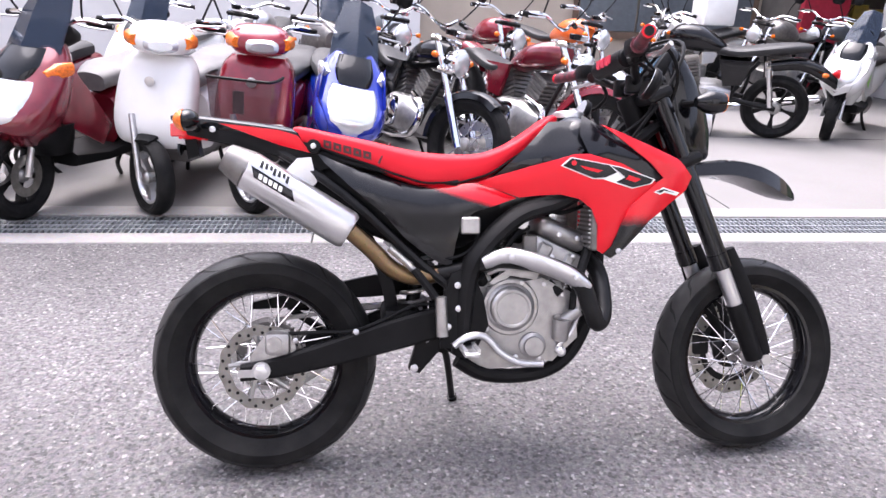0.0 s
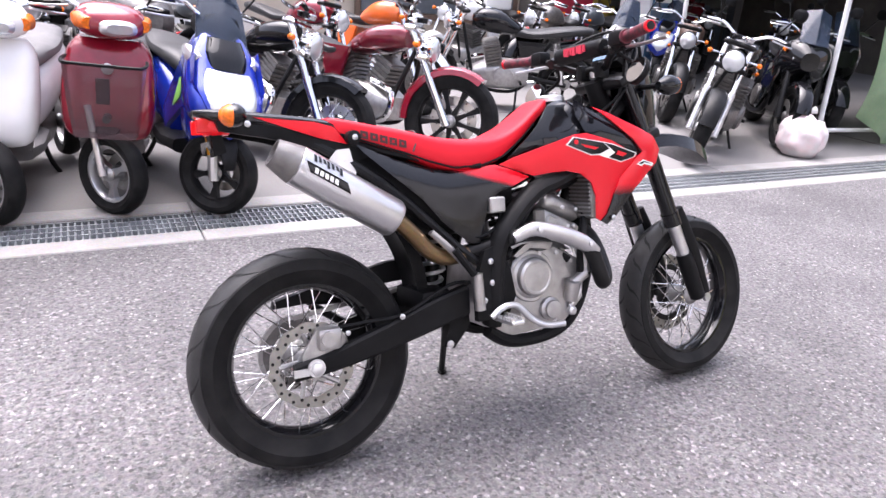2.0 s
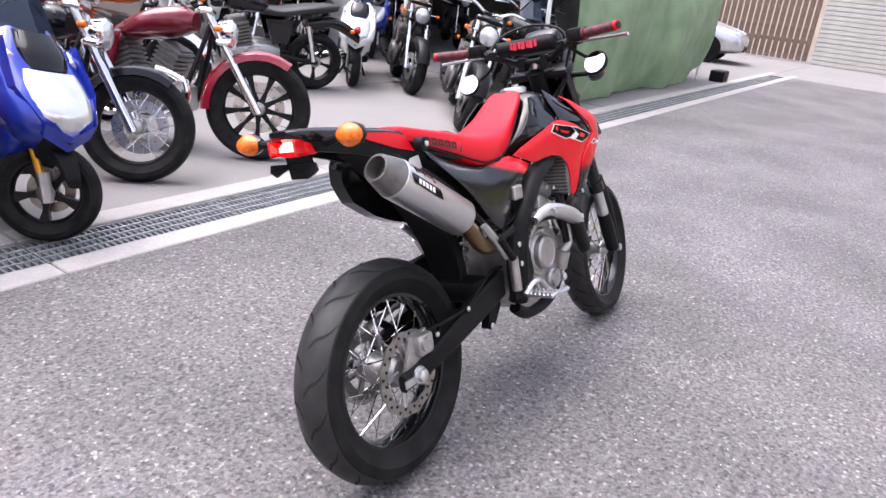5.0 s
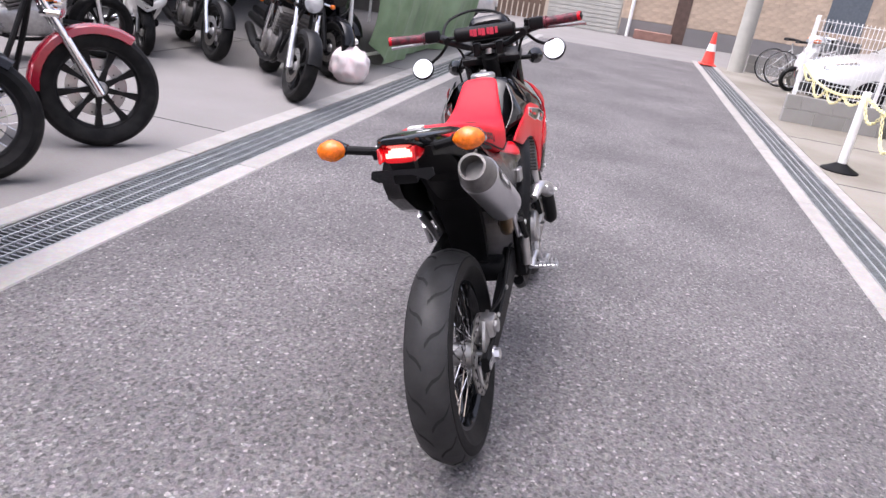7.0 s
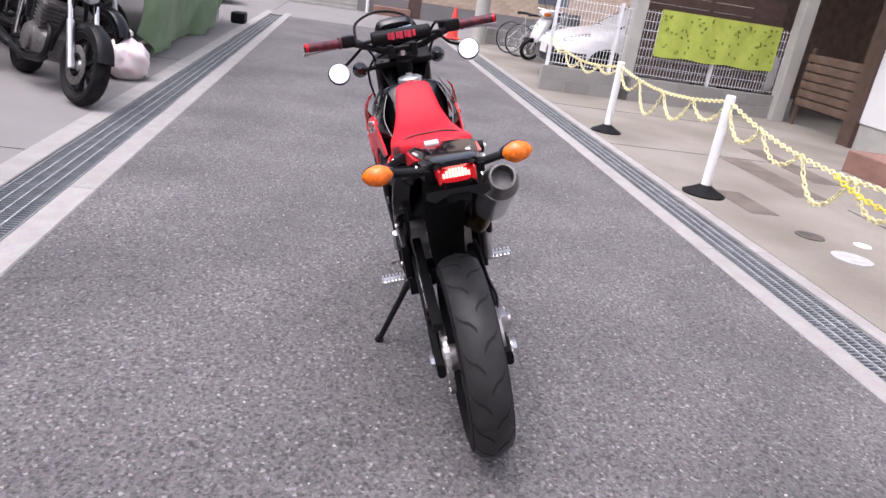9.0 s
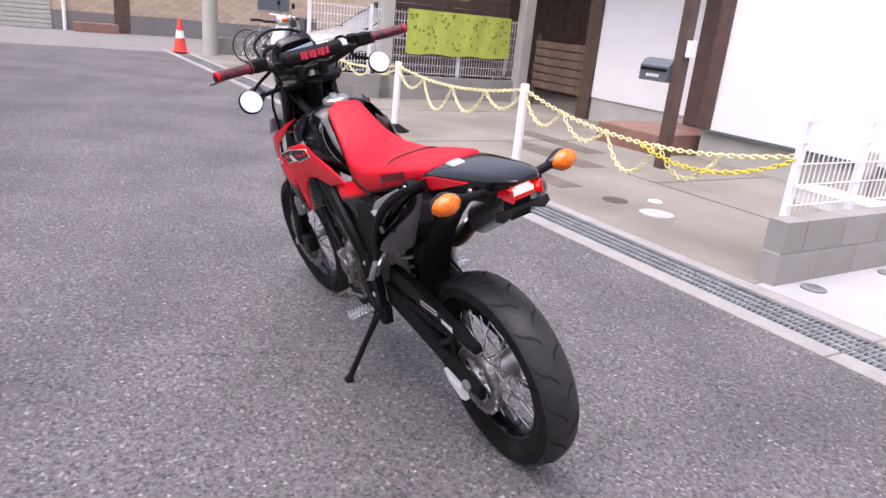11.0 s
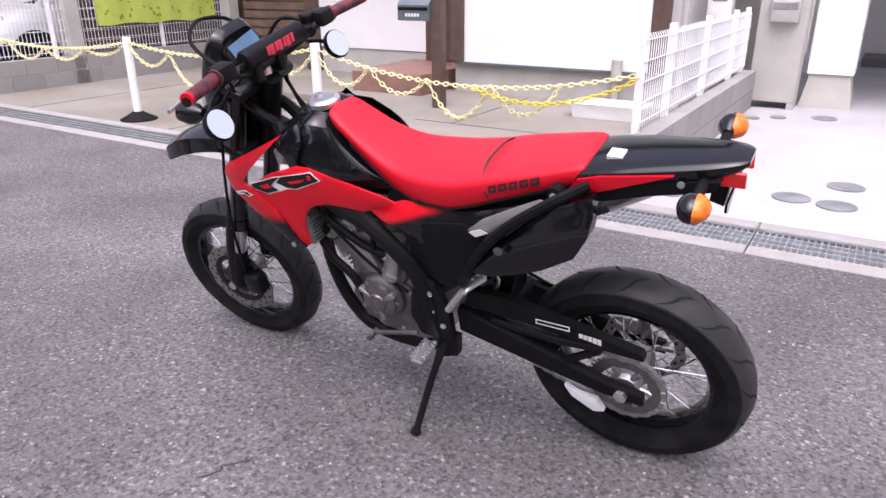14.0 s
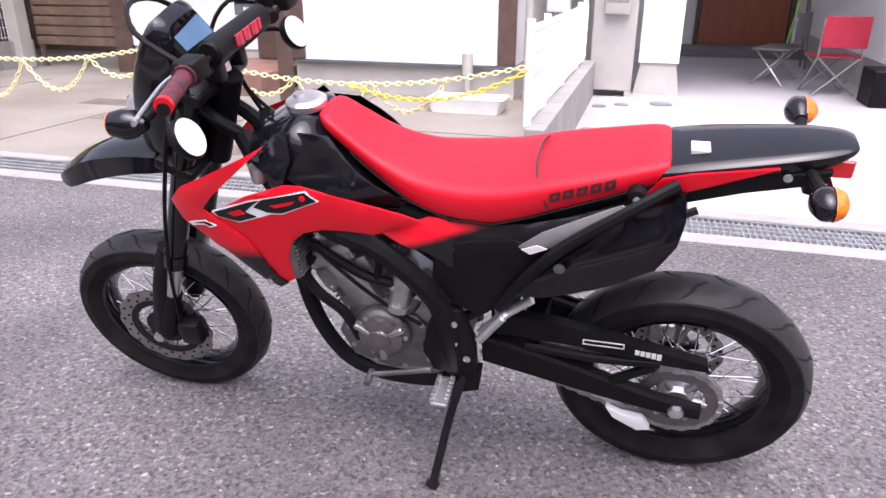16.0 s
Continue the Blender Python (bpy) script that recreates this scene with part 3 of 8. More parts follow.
    part("swing_arm", arm(-1, [(-0.055, 0.298, 0.045, 0.024, 0.1), (0.05, 0.313, 0.055, 0.028, 0.1), (0.2, 0.35, 0.072, 0.034, 0.1), (0.35, 0.392, 0.085, 0.036, 0.1), (0.46, 0.42, 0.085, 0.04, 0.1)]), BLACKSAT, top, "matt black aluminium swing arm")
    part("swing_arm", arm(1, [(-0.055, 0.298, 0.045, 0.024, 0.105), (0.05, 0.313, 0.055, 0.028, 0.105), (0.2, 0.35, 0.072, 0.034, 0.1), (0.35, 0.392, 0.085, 0.036, 0.1), (0.46, 0.42, 0.085, 0.04, 0.1)]), BLACKSAT, top)
    part("swing_arm_bridge", box(0.32, 0.42, -0.1, 0.1, 0.39, 0.46, 0.02, seg=2), BLACKSAT, top)
    part("chain_adjuster", box(-0.06, -0.02, -0.116, -0.112, 0.288, 0.308, 0.0), SILVER, top, smooth=False)
    part("brake_hose", tube([(0.07, -0.1, 0.4), (0.15, -0.115, 0.405), (0.26, -0.112, 0.41), (0.4, -0.11, 0.47), (0.47, -0.11, 0.47)], 0.005, 6), BLACKSAT, top)
    bolt(top, (0.248, -0.12, 0.405), 0.008)
    bolt(top, (0.09, -0.12, 0.385), 0.007)
    part("chain_guard", panel([(0.44, 0.475), (0.42, 0.535), (0.3, 0.53), (0.13, 0.495), (-0.05, 0.455), (-0.055, 0.435), (0.08, 0.44), (0.25, 0.465)], lambda x, z: 0.112, 0.03), BLACKSAT, top)
    part("swing_arm_brace", add_tube(add_tube(bmesh.new(), [(0.16, 0.105, 0.36), (0.06, 0.105, 0.43)], 0.012, 8), [(0.36, 0.105, 0.44), (0.2, 0.105, 0.43), (0.05, 0.105, 0.44)], 0.011, 8), BLACKSAT, top)
    bars(top, "warning_label", STICKER, [(0.135, 0.222, 0.1125, 0.1135, 0.503 - 0.012, 0.506 - 0.012), (0.135, 0.222, 0.1125, 0.1135, 0.486 - 0.008, 0.489 - 0.008), (0.132, 0.135, 0.1125, 0.1135, 0.478, 0.494), (0.222, 0.225, 0.1125, 0.1135, 0.478, 0.494)])
    bars(top, "warning_label", STICKER, [(0.05 + 0.012 * k, 0.06 + 0.012 * k, 0.1125, 0.1135, 0.458 + 0.002 * k, 0.476 + 0.001 * k) for k in range(5)])
    part("chain_slider", panel([(0.12, 0.25), (0.16, 0.27), (0.14, 0.235), (0.08, 0.2), (0.05, 0.21), (0.07, 0.245)], lambda x, z: 0.112, 0.02), WHITEPLASTIC, top, "pearl white chain guide")
    cb = bmesh.new()
    up = [(0.0, 0.305 + 0.098), (0.47, 0.43 + 0.03)]
    for (x0, z0), (x1, z1) in ((up[0], up[1]), ((0.03, 0.21), (0.47, 0.385))):
        L = math.hypot(x1 - x0, z1 - z0)
        n = int(L / 0.016)
        ang = -math.degrees(math.atan2(z1 - z0, x1 - x0))
        for k in range(n):
            f = (k + 0.5) / n
            t = 0.006 if k % 2 else 0.009
            add_box(cb, -0.0085, 0.0085, 0.082 - t, 0.082 + t, -0.006, 0.006, m=Matrix.Translation((x0 + (x1 - x0) * f, 0, z0 + (z1 - z0) * f)) @ pose(0, 0, 0, 0, ang, 0))
    for k in range(20):
        a = math.pi / 2 + 0.1 + (math.pi * 1.05) * k / 19
        t = 0.006 if k % 2 else 0.009
        add_box(cb, -0.0085, 0.0085, 0.082 - t, 0.082 + t, -0.006, 0.006, m=Matrix.Translation((0.101 * math.cos(a), 0, 0.305 + 0.101 * math.sin(a))) @ pose(0, 0, 0, 0, -math.degrees(a) + 90, 0))
    part("drive_chain", cb, ALU, top, smooth=False)
    # inner rear fender and shock
    mud = []
    for x, z, w in rows_smooth([(0.02, 0.9, 0.06), (0.12, 0.82, 0.065), (0.22, 0.72, 0.065), (0.3, 0.6, 0.06), (0.335, 0.5, 0.055), (0.345, 0.43, 0.05)], 3):
        mud.append([(x - 0.012, -w, z - 0.004), (x, -w * 0.6, z), (x, w * 0.6, z), (x - 0.012, w, z - 0.004), (x + 0.02, w, z + 0.012), (x + 0.02, -w, z + 0.012)])
    part("mud_guard", loft(mud), BLACKSAT, top)
    part("shock_body", rod((0.4, 0.02, 0.42), (0.46, 0.02, 0.7), 0.02, 12), BLACKMET, top)
    coil = [(0.4 + 0.06 * f + 0.034 * math.cos(f * 44), 0.02 + 0.034 * math.sin(f * 44), 0.44 + 0.22 * f) for f in [k / 84 for k in range(85)]]
    part("shock_spring", tube(coil, 0.0065, 6, 1), SILVER, top)
    # frame
    for s in (-1, 1):
        part("frame_spar", tube([(1.0, s * 0.05, 0.93), (0.93, s * 0.09, 0.84), (0.8, s * 0.125, 0.755), (0.68, s * 0.14, 0.715), (0.585, s * 0.145, 0.63), (0.545, s * 0.14, 0.55), (0.53, s * 0.135, 0.42), (0.53, s * 0.12, 0.34)], 0.032, 10, flat=0.75), BLACKSAT, top)
        part("cradle_tube", tube([(0.97, s * 0.02, 0.8), (0.935, s * 0.05, 0.66), (0.915, s * 0.085, 0.52), (0.88, s * 0.1, 0.4), (0.82, s * 0.105, 0.31), (0.73, s * 0.105, 0.272), (0.6, s * 0.105, 0.275), (0.52, s * 0.11, 0.32)], 0.02, 10), BLACKSAT, top)
        part("frame_plate", panel([(0.47, 0.36), (0.57, 0.36), (0.6, 0.42), (0.585, 0.5), (0.55, 0.58), (0.5, 0.56), (0.47, 0.47)], lambda x, z, s=s: s * 0.152, 0.025), BLACKSAT, top)
        part("sub_frame", tube([(0.53, s * 0.12, 0.5), (0.42, s * 0.12, 0.585), (0.22, s * 0.11, 0.77), (0.02, s * 0.07, 0.9)], 0.013, 8), BLACKMET, top)
        for at in ((0.515, 0.53), (0.518, 0.468), (0.49, 0.42)):
            bolt(top, (at[0], s * 0.154, at[1]), 0.009, s)
        part("sub_frame", tube([(0.52, s * 0.11, 0.8), (0.3, s * 0.1, 0.84), (0.02, s * 0.07, 0.915)], 0.012, 8), BLACKMET, top)
    part("brake_cylinder", rod((0.475, -0.155, 0.395), (0.47, -0.155, 0.5), 0.016, 12), ALU, top)
    part("rectifier", box(0.525, 0.575, -0.155, -0.11, 0.665, 0.71, 0.004), ALU, top)
    # engine
    eng = part("crank_case", panel([(0.5, 0.4), (0.52, 0.53), (0.6, 0.55), (0.72, 0.535), (0.81, 0.53), (0.82, 0.46), (0.81, 0.36), (0.75, 0.3), (0.6, 0.29), (0.52, 0.33)], lambda x, z: -0.115 + 0.02 * abs(x - 0.7), 0.22), ALU, top, "grey cast aluminium engine")
    part("clutch_cover", lathe([(0.07, -0.1), (0.069, -0.142), (0.064, -0.15), (0.058, -0.153), (0.056, -0.17), (0.05, -0.176), (0.044, -0.176), (0.042, -0.174), (0.0, -0.175)], 40, (0.66, 0, 0.468)), ALU, eng)
    part("side_cover", panel([(0.6, 0.52), (0.75, 0.545), (0.84, 0.5), (0.85, 0.38), (0.78, 0.315), (0.66, 0.33), (0.585, 0.4)], lambda x, z: -0.14, 0.03), ALU, eng)
    part("oil_filter_cover", lathe([(0.036, -0.13), (0.036, -0.152), (0.028, -0.158), (0.026, -0.166), (0.0, -0.168)], 28, (0.722, 0, 0.362)), ALU, eng)
    for k in range(12):
        a = 2 * math.pi * k / 12 + 0.2
        bolt(eng, (0.715 + 0.122 * math.cos(a), -0.142, 0.43 + 0.105 * math.sin(a)), 0.0075, -1, SILVER)
    part("water_pump", add_rod(add_rod(rod((0.79, -0.15, 0.42), (0.845, -0.165, 0.46), 0.016, 12), (0.8, -0.14, 0.38), (0.8, -0.16, 0.44), 0.024, 14), (0.845, -0.165, 0.46), (0.85, -0.16, 0.52), 0.013, 10), ALU, eng)
    part("oil_filler_cap", rod((0.585, -0.13, 0.535), (0.575, -0.15, 0.555), 0.016, 10), BLACKSAT, eng)
    part("clutch_rim", lathe([(0.074, -0.138), (0.078, -0.142), (0.074, -0.147), (0.069, -0.147)], 40, (0.66, 0, 0.468)), ALU, eng)
    part("cover_rib", panel([(0.6, 0.535), (0.66, 0.575), (0.74, 0.56), (0.73, 0.54), (0.66, 0.553), (0.62, 0.525)], lambda x, z: -0.147, 0.012), ALU, eng)
    part("clutch_arm", tube([(0.6, -0.13, 0.56), (0.64, -0.14, 0.575), (0.69, -0.13, 0.565)], 0.009, 8), SILVER, eng)
    part("oil_line", tube([(0.79, -0.15, 0.36), (0.83, -0.15, 0.4), (0.85, -0.13, 0.47), (0.83, -0.12, 0.54)], 0.006, 8), SILVER, eng)
    part("drain_boss", lathe([(0.014, -0.13), (0.014, -0.155), (0.008, -0.16)], 10, (0.8, 0, 0.345)), SILVER, eng)
    part("sensor", rod((0.77, -0.12, 0.53), (0.8, -0.14, 0.5), 0.012, 8), BLACKSAT, eng)
    part("head_bracket", box(0.7, 0.74, -0.115, -0.1, 0.6, 0.66, 0.004), ALUDARK, eng)
    part("breather_hose", tube([(0.72, -0.08, 0.68), (0.68, -0.11, 0.66), (0.64, -0.11, 0.6), (0.62, -0.12, 0.54)], 0.01, 8), BLACKSAT, eng)
    part("wiring", tube([(0.9, -0.09, 0.75), (0.8, -0.12, 0.72), (0.7, -0.12, 0.74), (0.62, -0.12, 0.68)], 0.006, 6), BLACKSAT, eng)
    part("wiring", tube([(0.44, -0.12, 0.62), (0.5, -0.13, 0.6), (0.56, -0.13, 0.63), (0.58, -0.12, 0.7)], 0.005, 6), BLACKSAT, eng)
    for at in ((0.78, 0.6), (0.84, 0.6), (0.8, 0.66), (0.85, 0.65)):
        bolt(eng, (at[0], -0.118, at[1]), 0.007, -1, SILVER)
    tilt = Matrix.Translation((0.758, 0, 0.515)) @ pose(0, 0, 0, 0, 25, 0)
    cyl = bmesh.new()
    add_box(cyl, -0.075, 0.065, -0.09, 0.09, -0.03, 0.055, 0.012, tilt, 2)
    for k in range(4):
        add_box(cyl, -0.08, 0.07, -0.094, 0.094, 0.0 + 0.014 * k, 0.005 + 0.014 * k, 0, tilt)
    part("cylinder", cyl, ALUDARK, eng)
    headb = bmesh.new()
    add_box(headb, -0.085, 0.075, -0.108, 0.105, 0.055, 0.125, 0.014, tilt, 2)
    add_box(headb, -0.08, 0.07, -0.1, 0.1, 0.127, 0.185, 0.025, tilt, 3)
    add_box(headb, -0.06, -0.02, -0.116, -0.1, 0.065, 0.115, 0.006, tilt)
    add_box(headb, 0.02, 0.05, -0.116, -0.1, 0.065, 0.115, 0.006, tilt)
    part("cylinder_head", headb, ALU, eng)
    fly = part("flywheel_cover", lathe([(0.074, 0.09), (0.073, 0.125), (0.066, 0.136), (0.058, 0.14), (0.056, 0.152), (0.044, 0.156), (0.03, 0.157), (0.028, 0.164), (0.0, 0.165)], 36, (0.706, 0, 0.447)), ALUDARK, eng, "dark grey flywheel cover")
    for k in range(3):
        a = 2 * math.pi * k / 3 + 0.5
        part("cover_rib", box(0.026, 0.072, 0.136, 0.158, -0.009, 0.009, 0.004, Matrix.Translation((0.706, 0, 0.447)) @ pose(0, 0, 0, 0, -math.degrees(a), 0)), ALU, fly)
        bolt(fly, (0.706 + 0.062 * math.cos(a + 0.5), 0.143, 0.447 + 0.062 * math.sin(a + 0.5)), 0.0065, 1, ALU)
    part("cam_chain_case", box(-0.055, 0.03, 0.088, 0.112, -0.06, 0.16, 0.01, tilt, 2), ALU, eng)
    part("cam_cover", box(-0.07, 0.06, 0.1, 0.118, 0.13, 0.178, 0.008, tilt, 2), ALU, eng)
    for u, v in ((-0.055, 0.145), (0.045, 0.145), (-0.055, 0.07), (0.045, 0.07), (-0.05, 0.0), (0.045, 0.0)):
        part("bolt", lathe([(0.0075, 0), (0.0075, 0.006), (0.004, 0.008)], 10, tilt @ Vector((u, 0.116 if v > 0.1 else 0.11, v))), ALU, eng)
    part("thermostat", add_rod(rod((0.63, 0.1, 0.655), (0.655, 0.118, 0.545), 0.027, 14), (0.655, 0.118, 0.548), (0.66, 0.12, 0.53), 0.032, 14), ALU, eng, "pale metal hose joint")
    part("clutch_cable", tube([(0.93, 0.1, 0.83), (0.85, 0.135, 0.72), (0.76, 0.14, 0.62), (0.68, 0.14, 0.55), (0.6, 0.14, 0.5)], 0.0055, 6), BLACKSAT, eng)
    part("fuel_hose", tube([(0.72, 0.1, 0.73), (0.69, 0.125, 0.68), (0.7, 0.125, 0.62)], 0.008, 6), BLACKSAT, eng)
    part("lower_hose", tube([(0.9, 0.12, 0.64), (0.86, 0.13, 0.56), (0.8, 0.13, 0.5), (0.77, 0.13, 0.42)], 0.013, 8), BLACKSAT, eng)
    part("left_case", panel([(0.55, 0.34), (0.57, 0.44), (0.62, 0.5), (0.7, 0.525), (0.79, 0.505), (0.83, 0.42), (0.8, 0.34), (0.7, 0.31)], lambda x, z: 0.118, 0.04), ALUDARK, eng)
    for k in range(9):
        a = 2 * math.pi * k / 9 + 0.3
        bolt(eng, (0.69 + 0.115 * math.cos(a), 0.119, 0.415 + 0.09 * math.sin(a)), 0.007, 1, ALU)
    part("sprocket_cover", panel([(0.5, 0.36), (0.5, 0.47), (0.56, 0.5), (0.6, 0.44), (0.58, 0.36)], lambda x, z: 0.15, 0.03), BLACKSAT, eng)
    part("water_hose", tube([(0.62, 0.1, 0.56), (0.66, 0.12, 0.6), (0.74, 0.12, 0.62), (0.84, 0.13, 0.7)], 0.012, 8), BLACKSAT, eng)
    part("spark_plug_lead", tube([(0.8, 0.06, 0.72), (0.74, 0.1, 0.7), (0.66, 0.09, 0.66)], 0.006, 6), BLACKSAT, eng)
    part("hose_clamp", add_rod(rod((0.655, 0.118, 0.585), (0.668, 0.12, 0.6), 0.0145, 10), (0.61, 0.095, 0.55), (0.622, 0.1, 0.562), 0.0145, 10), SILVER, eng)
    part("starter_motor", rod((0.585, 0.06, 0.585), (0.65, 0.1, 0.52), 0.03, 16), ALUDARK, eng)
    part("throttle_body", rod((0.6, 0.0, 0.68), (0.73, 0.0, 0.66), 0.035, 16), BLACKMET, eng)
    part("cam_plug", lathe([(0.018, -0.06), (0.018, -0.125), (0.01, -0.127)], 16, (0.695, 0, 0.695)), SILVER, eng)
    part("coolant_hose", tube([(0.9, -0.1, 0.66), (0.87, -0.13, 0.6), (0.84, -0.15, 0.52), (0.83, -0.16, 0.46)], 0.013, 8), BLACKSAT, eng)
    part("coolant_hose", tube([(0.86, 0.12, 0.66), (0.9, 0.1, 0.58), (0.9, 0.09, 0.52)], 0.014, 8), BLACKSAT, eng)
    # exhaust
    exh = part("exhaust_pipe", tube([(0.87, -0.02, 0.62), (0.915, -0.1, 0.56), (0.91, -0.17, 0.46), (0.885, -0.195, 0.43), (0.865, -0.2, 0.47), (0.83, -0.195, 0.545), (0.74, -0.185, 0.585), (0.62, -0.175, 0.6), (0.54, -0.12, 0.57), (0.44, -0.1, 0.55)], 0.024, 12), BLACKMET, top)
    part("heat_shield", tube([(0.855, -0.205, 0.525), (0.8, -0.205, 0.56), (0.72, -0.2, 0.592), (0.64, -0.19, 0.61), (0.58, -0.18, 0.59)], [0.016, 0.027, 0.028, 0.028, 0.018], 14, flat=0.75), SILVER, exh, "polished heat shield")
    bolt(exh, (0.645, -0.222, 0.61), 0.009)
    bolt(exh, (0.815, -0.232, 0.555), 0.009)
    part("link_pipe", tube([(0.5, -0.1, 0.56), (0.4, -0.115, 0.55), (0.34, -0.125, 0.575), (0.29, -0.135, 0.625), (0.235, -0.145, 0.675)], 0.023, 12), BRASS, exh, "heat-tinted link pipe")
    a, b = Vector((-0.02, -0.138, 0.83)), Vector((0.235, -0.148, 0.672))
    d = (b - a).normalized()
    part("muffler", tube([a, a + d * 0.004, b - d * 0.012, b], [0.05, 0.053, 0.053, 0.046], 28, 1, flat=0.94), SILVER, exh, "brushed silver muffler")
    turn = d.to_track_quat("Y", "Z").to_matrix().to_4x4()
    part("muffler_tip", lathe([(0.051, 0.0), (0.043, -0.035), (0.036, -0.062), (0.03, -0.062), (0.028, -0.02), (0.0, -0.018)], 28, a, m=turn.to_3x3()), ALUDARK, exh, "dark carbon muffler tip")
    part("muffler_hanger", panel([(0.07, 0.83), (0.1, 0.862), (0.135, 0.865), (0.15, 0.8), (0.12, 0.77)], lambda x, z: -0.13 + 0.02, 0.006), SILVER, exh)
    nrm = Vector((0, -1, 0))
    upv = (nrm - d * nrm.dot(d)).normalized()
    side = d.cross(upv).normalized()
    lab = bmesh.new()
    lab2 = bmesh.new()
    def stick(bmx, u0, u1, v0, v1, lift, shear=0.0):
        q = []
        for u, v in ((u0, v0), (u1, v0), (u1 + shear, v1), (u0 + shear, v1)):
            ang = v / 0.053
            q.append(a + d * u + (upv * math.cos(ang) + side * math.sin(ang)) * (0.0535 + lift))
        n4 = 5
        prev = None
        for i in range(n4 + 1):
            f = i / n4
            v = v0 + (v1 - v0) * f
            ang = v / 0.053
            rad = (upv * math.cos(ang) + side * math.sin(ang)) * (0.0535 + lift)
            p, r = bmx.verts.new(a + d * (u0 + shear * f) + rad), bmx.verts.new(a + d * (u1 + shear * f) + rad)
            if prev:
                bmx.faces.new((prev[0], prev[1], r, p))
            prev = (p, r)
    stick(lab, 0.01, 0.125, -0.016, 0.006, 0.0006, 0.02)
    for k in range(7):
        stick(lab, 0.022 + k * 0.012, 0.03 + k * 0.012, -0.046, -0.024 - 0.004 * (k % 3), 0.0006, 0.006)
    for k in range(5):
        stick(lab2, 0.036 + k * 0.014, 0.046 + k * 0.014, -0.01, 0.002, 0.0012, 0.004)
    part("maker_label", lab, BLACKGLOSS, exh)
    part("maker_label", lab2, STICKER, exh)
    # foot pegs, pedal, levers, stand
    def peg(x, y0, y1, z):
        bm = box(x - 0.02, x + 0.02, min(y0, y1), max(y0, y1), z - 0.008, z + 0.004, 0.003)
        n = 7
        for k in range(n):
            yy = y0 + (y1 - y0) * (k + 0.5) / n
            add_box(bm, x - 0.022, x - 0.012, yy - 0.003, yy + 0.003, z + 0.002, z + 0.012)
            add_box(bm, x + 0.012, x + 0.022, yy - 0.003, yy + 0.003, z + 0.002, z + 0.012)
        return part("foot_peg", bm, SILVER, top, smooth=False)
    peg(0.545, 0.15, 0.24, 0.34)
    peg(0.54, -0.15, -0.25, 0.365)
    part("brake_pedal", tube([(0.505, -0.165, 0.37), (0.54, -0.17, 0.395), (0.585, -0.175, 0.395), (0.63, -0.18, 0.35), (0.68, -0.185, 0.325), (0.74, -0.19, 0.322)], 0.0095, 10), SILVER, top)
    part("gear_lever", add_rod(tube([(0.58, 0.16, 0.37), (0.66, 0.165, 0.35), (0.745, 0.165, 0.325)], 0.007, 8), (0.745, 0.15, 0.322), (0.745, 0.195, 0.322), 0.009, 10), ALUDARK, top)
    for s in (-1, 1):
        part("passenger_peg_bracket", tube([(0.46, s * 0.14, 0.5), (0.4, s * 0.145, 0.57), (0.335, s * 0.15, 0.63)], [0.009, 0.012, 0.011], 8, flat=0.6), SILVER, top)
        part("passenger_peg", rod((0.4, s * 0.16, 0.575), (0.455, s * 0.165, 0.5), 0.011, 8), BLACKSAT if s < 0 else SILVER, top)
    part("side_stand", add_tube(tube([(0.505, 0.135, 0.345), (0.535, 0.2, 0.24), (0.562, 0.29, 0.098)], 0.011, 10), [(0.562, 0.288, 0.1), (0.566, 0.297, 0.088)], 0.017, 8), BLACKMET, top, "black side stand")
    part("stand_spring", rod((0.52, 0.15, 0.33), (0.535, 0.205, 0.235), 0.008, 8), BLACKMET, top)
    part("stand_mount", panel([(0.46, 0.37), (0.47, 0.3), (0.52, 0.28), (0.545, 0.33), (0.53, 0.38)], lambda x, z: 0.145, 0.03), BLACKSAT, top)
    part("linkage", panel([(0.39, 0.29), (0.42, 0.278), (0.475, 0.34), (0.475, 0.4), (0.42, 0.4), (0.405, 0.34)], lambda x, z: -0.09, 0.03), BLACKSAT, top)
    bolt(top, (0.405, -0.092, 0.295), 0.011)
    bolt(top, (0.44, -0.092, 0.375), 0.009)
    # fork
    for s in (-1, 1):
        y = s * 0.086
        ax, cl = Vector((1.402, y, 0.289)), Vector((1.075, y, 1.06))
        dd = (ax - cl).normalized()
        part("fork_tube", add_tube(tube([cl, cl + dd * 0.5], 0.027, 16, 1), [cl + dd * 0.5, cl + dd * 0.545], 0.031, 16, 1), BLACKGLOSS, top)
        part("fork_slider", tube([cl + dd * 0.54, cl + dd * 0.72], 0.022, 14, 1), SILVER, top)
        part("fork_leg", tube([cl + dd * 0.66, cl + dd * 0.72, cl + dd * 0.835], [0.026, 0.029, 0.027], 14, 1), BLACKSAT, top)
        off = Vector((0.03, 0, 0.012))
        part("fork_guard", tube([cl + dd * 0.5 + off, cl + dd * 0.66 + off, cl + dd * 0.83 + off * 0.6], [0.024, 0.034, 0.031], 12, flat=0.62), BLACKSAT, top)
    part("front_axle", lathe([(0.016, -0.114), (0.016, -0.102), (0.009, -0.101), (0.009, 0.101), (0.016, 0.102), (0.016, 0.114)], 6, (1.42, 0, 0.289)), SILVER, top)
    part("front_calliper", box(1.285, 1.35, 0.06, 0.115, 0.27, 0.35, 0.014, seg=2), BLACKMET, top)
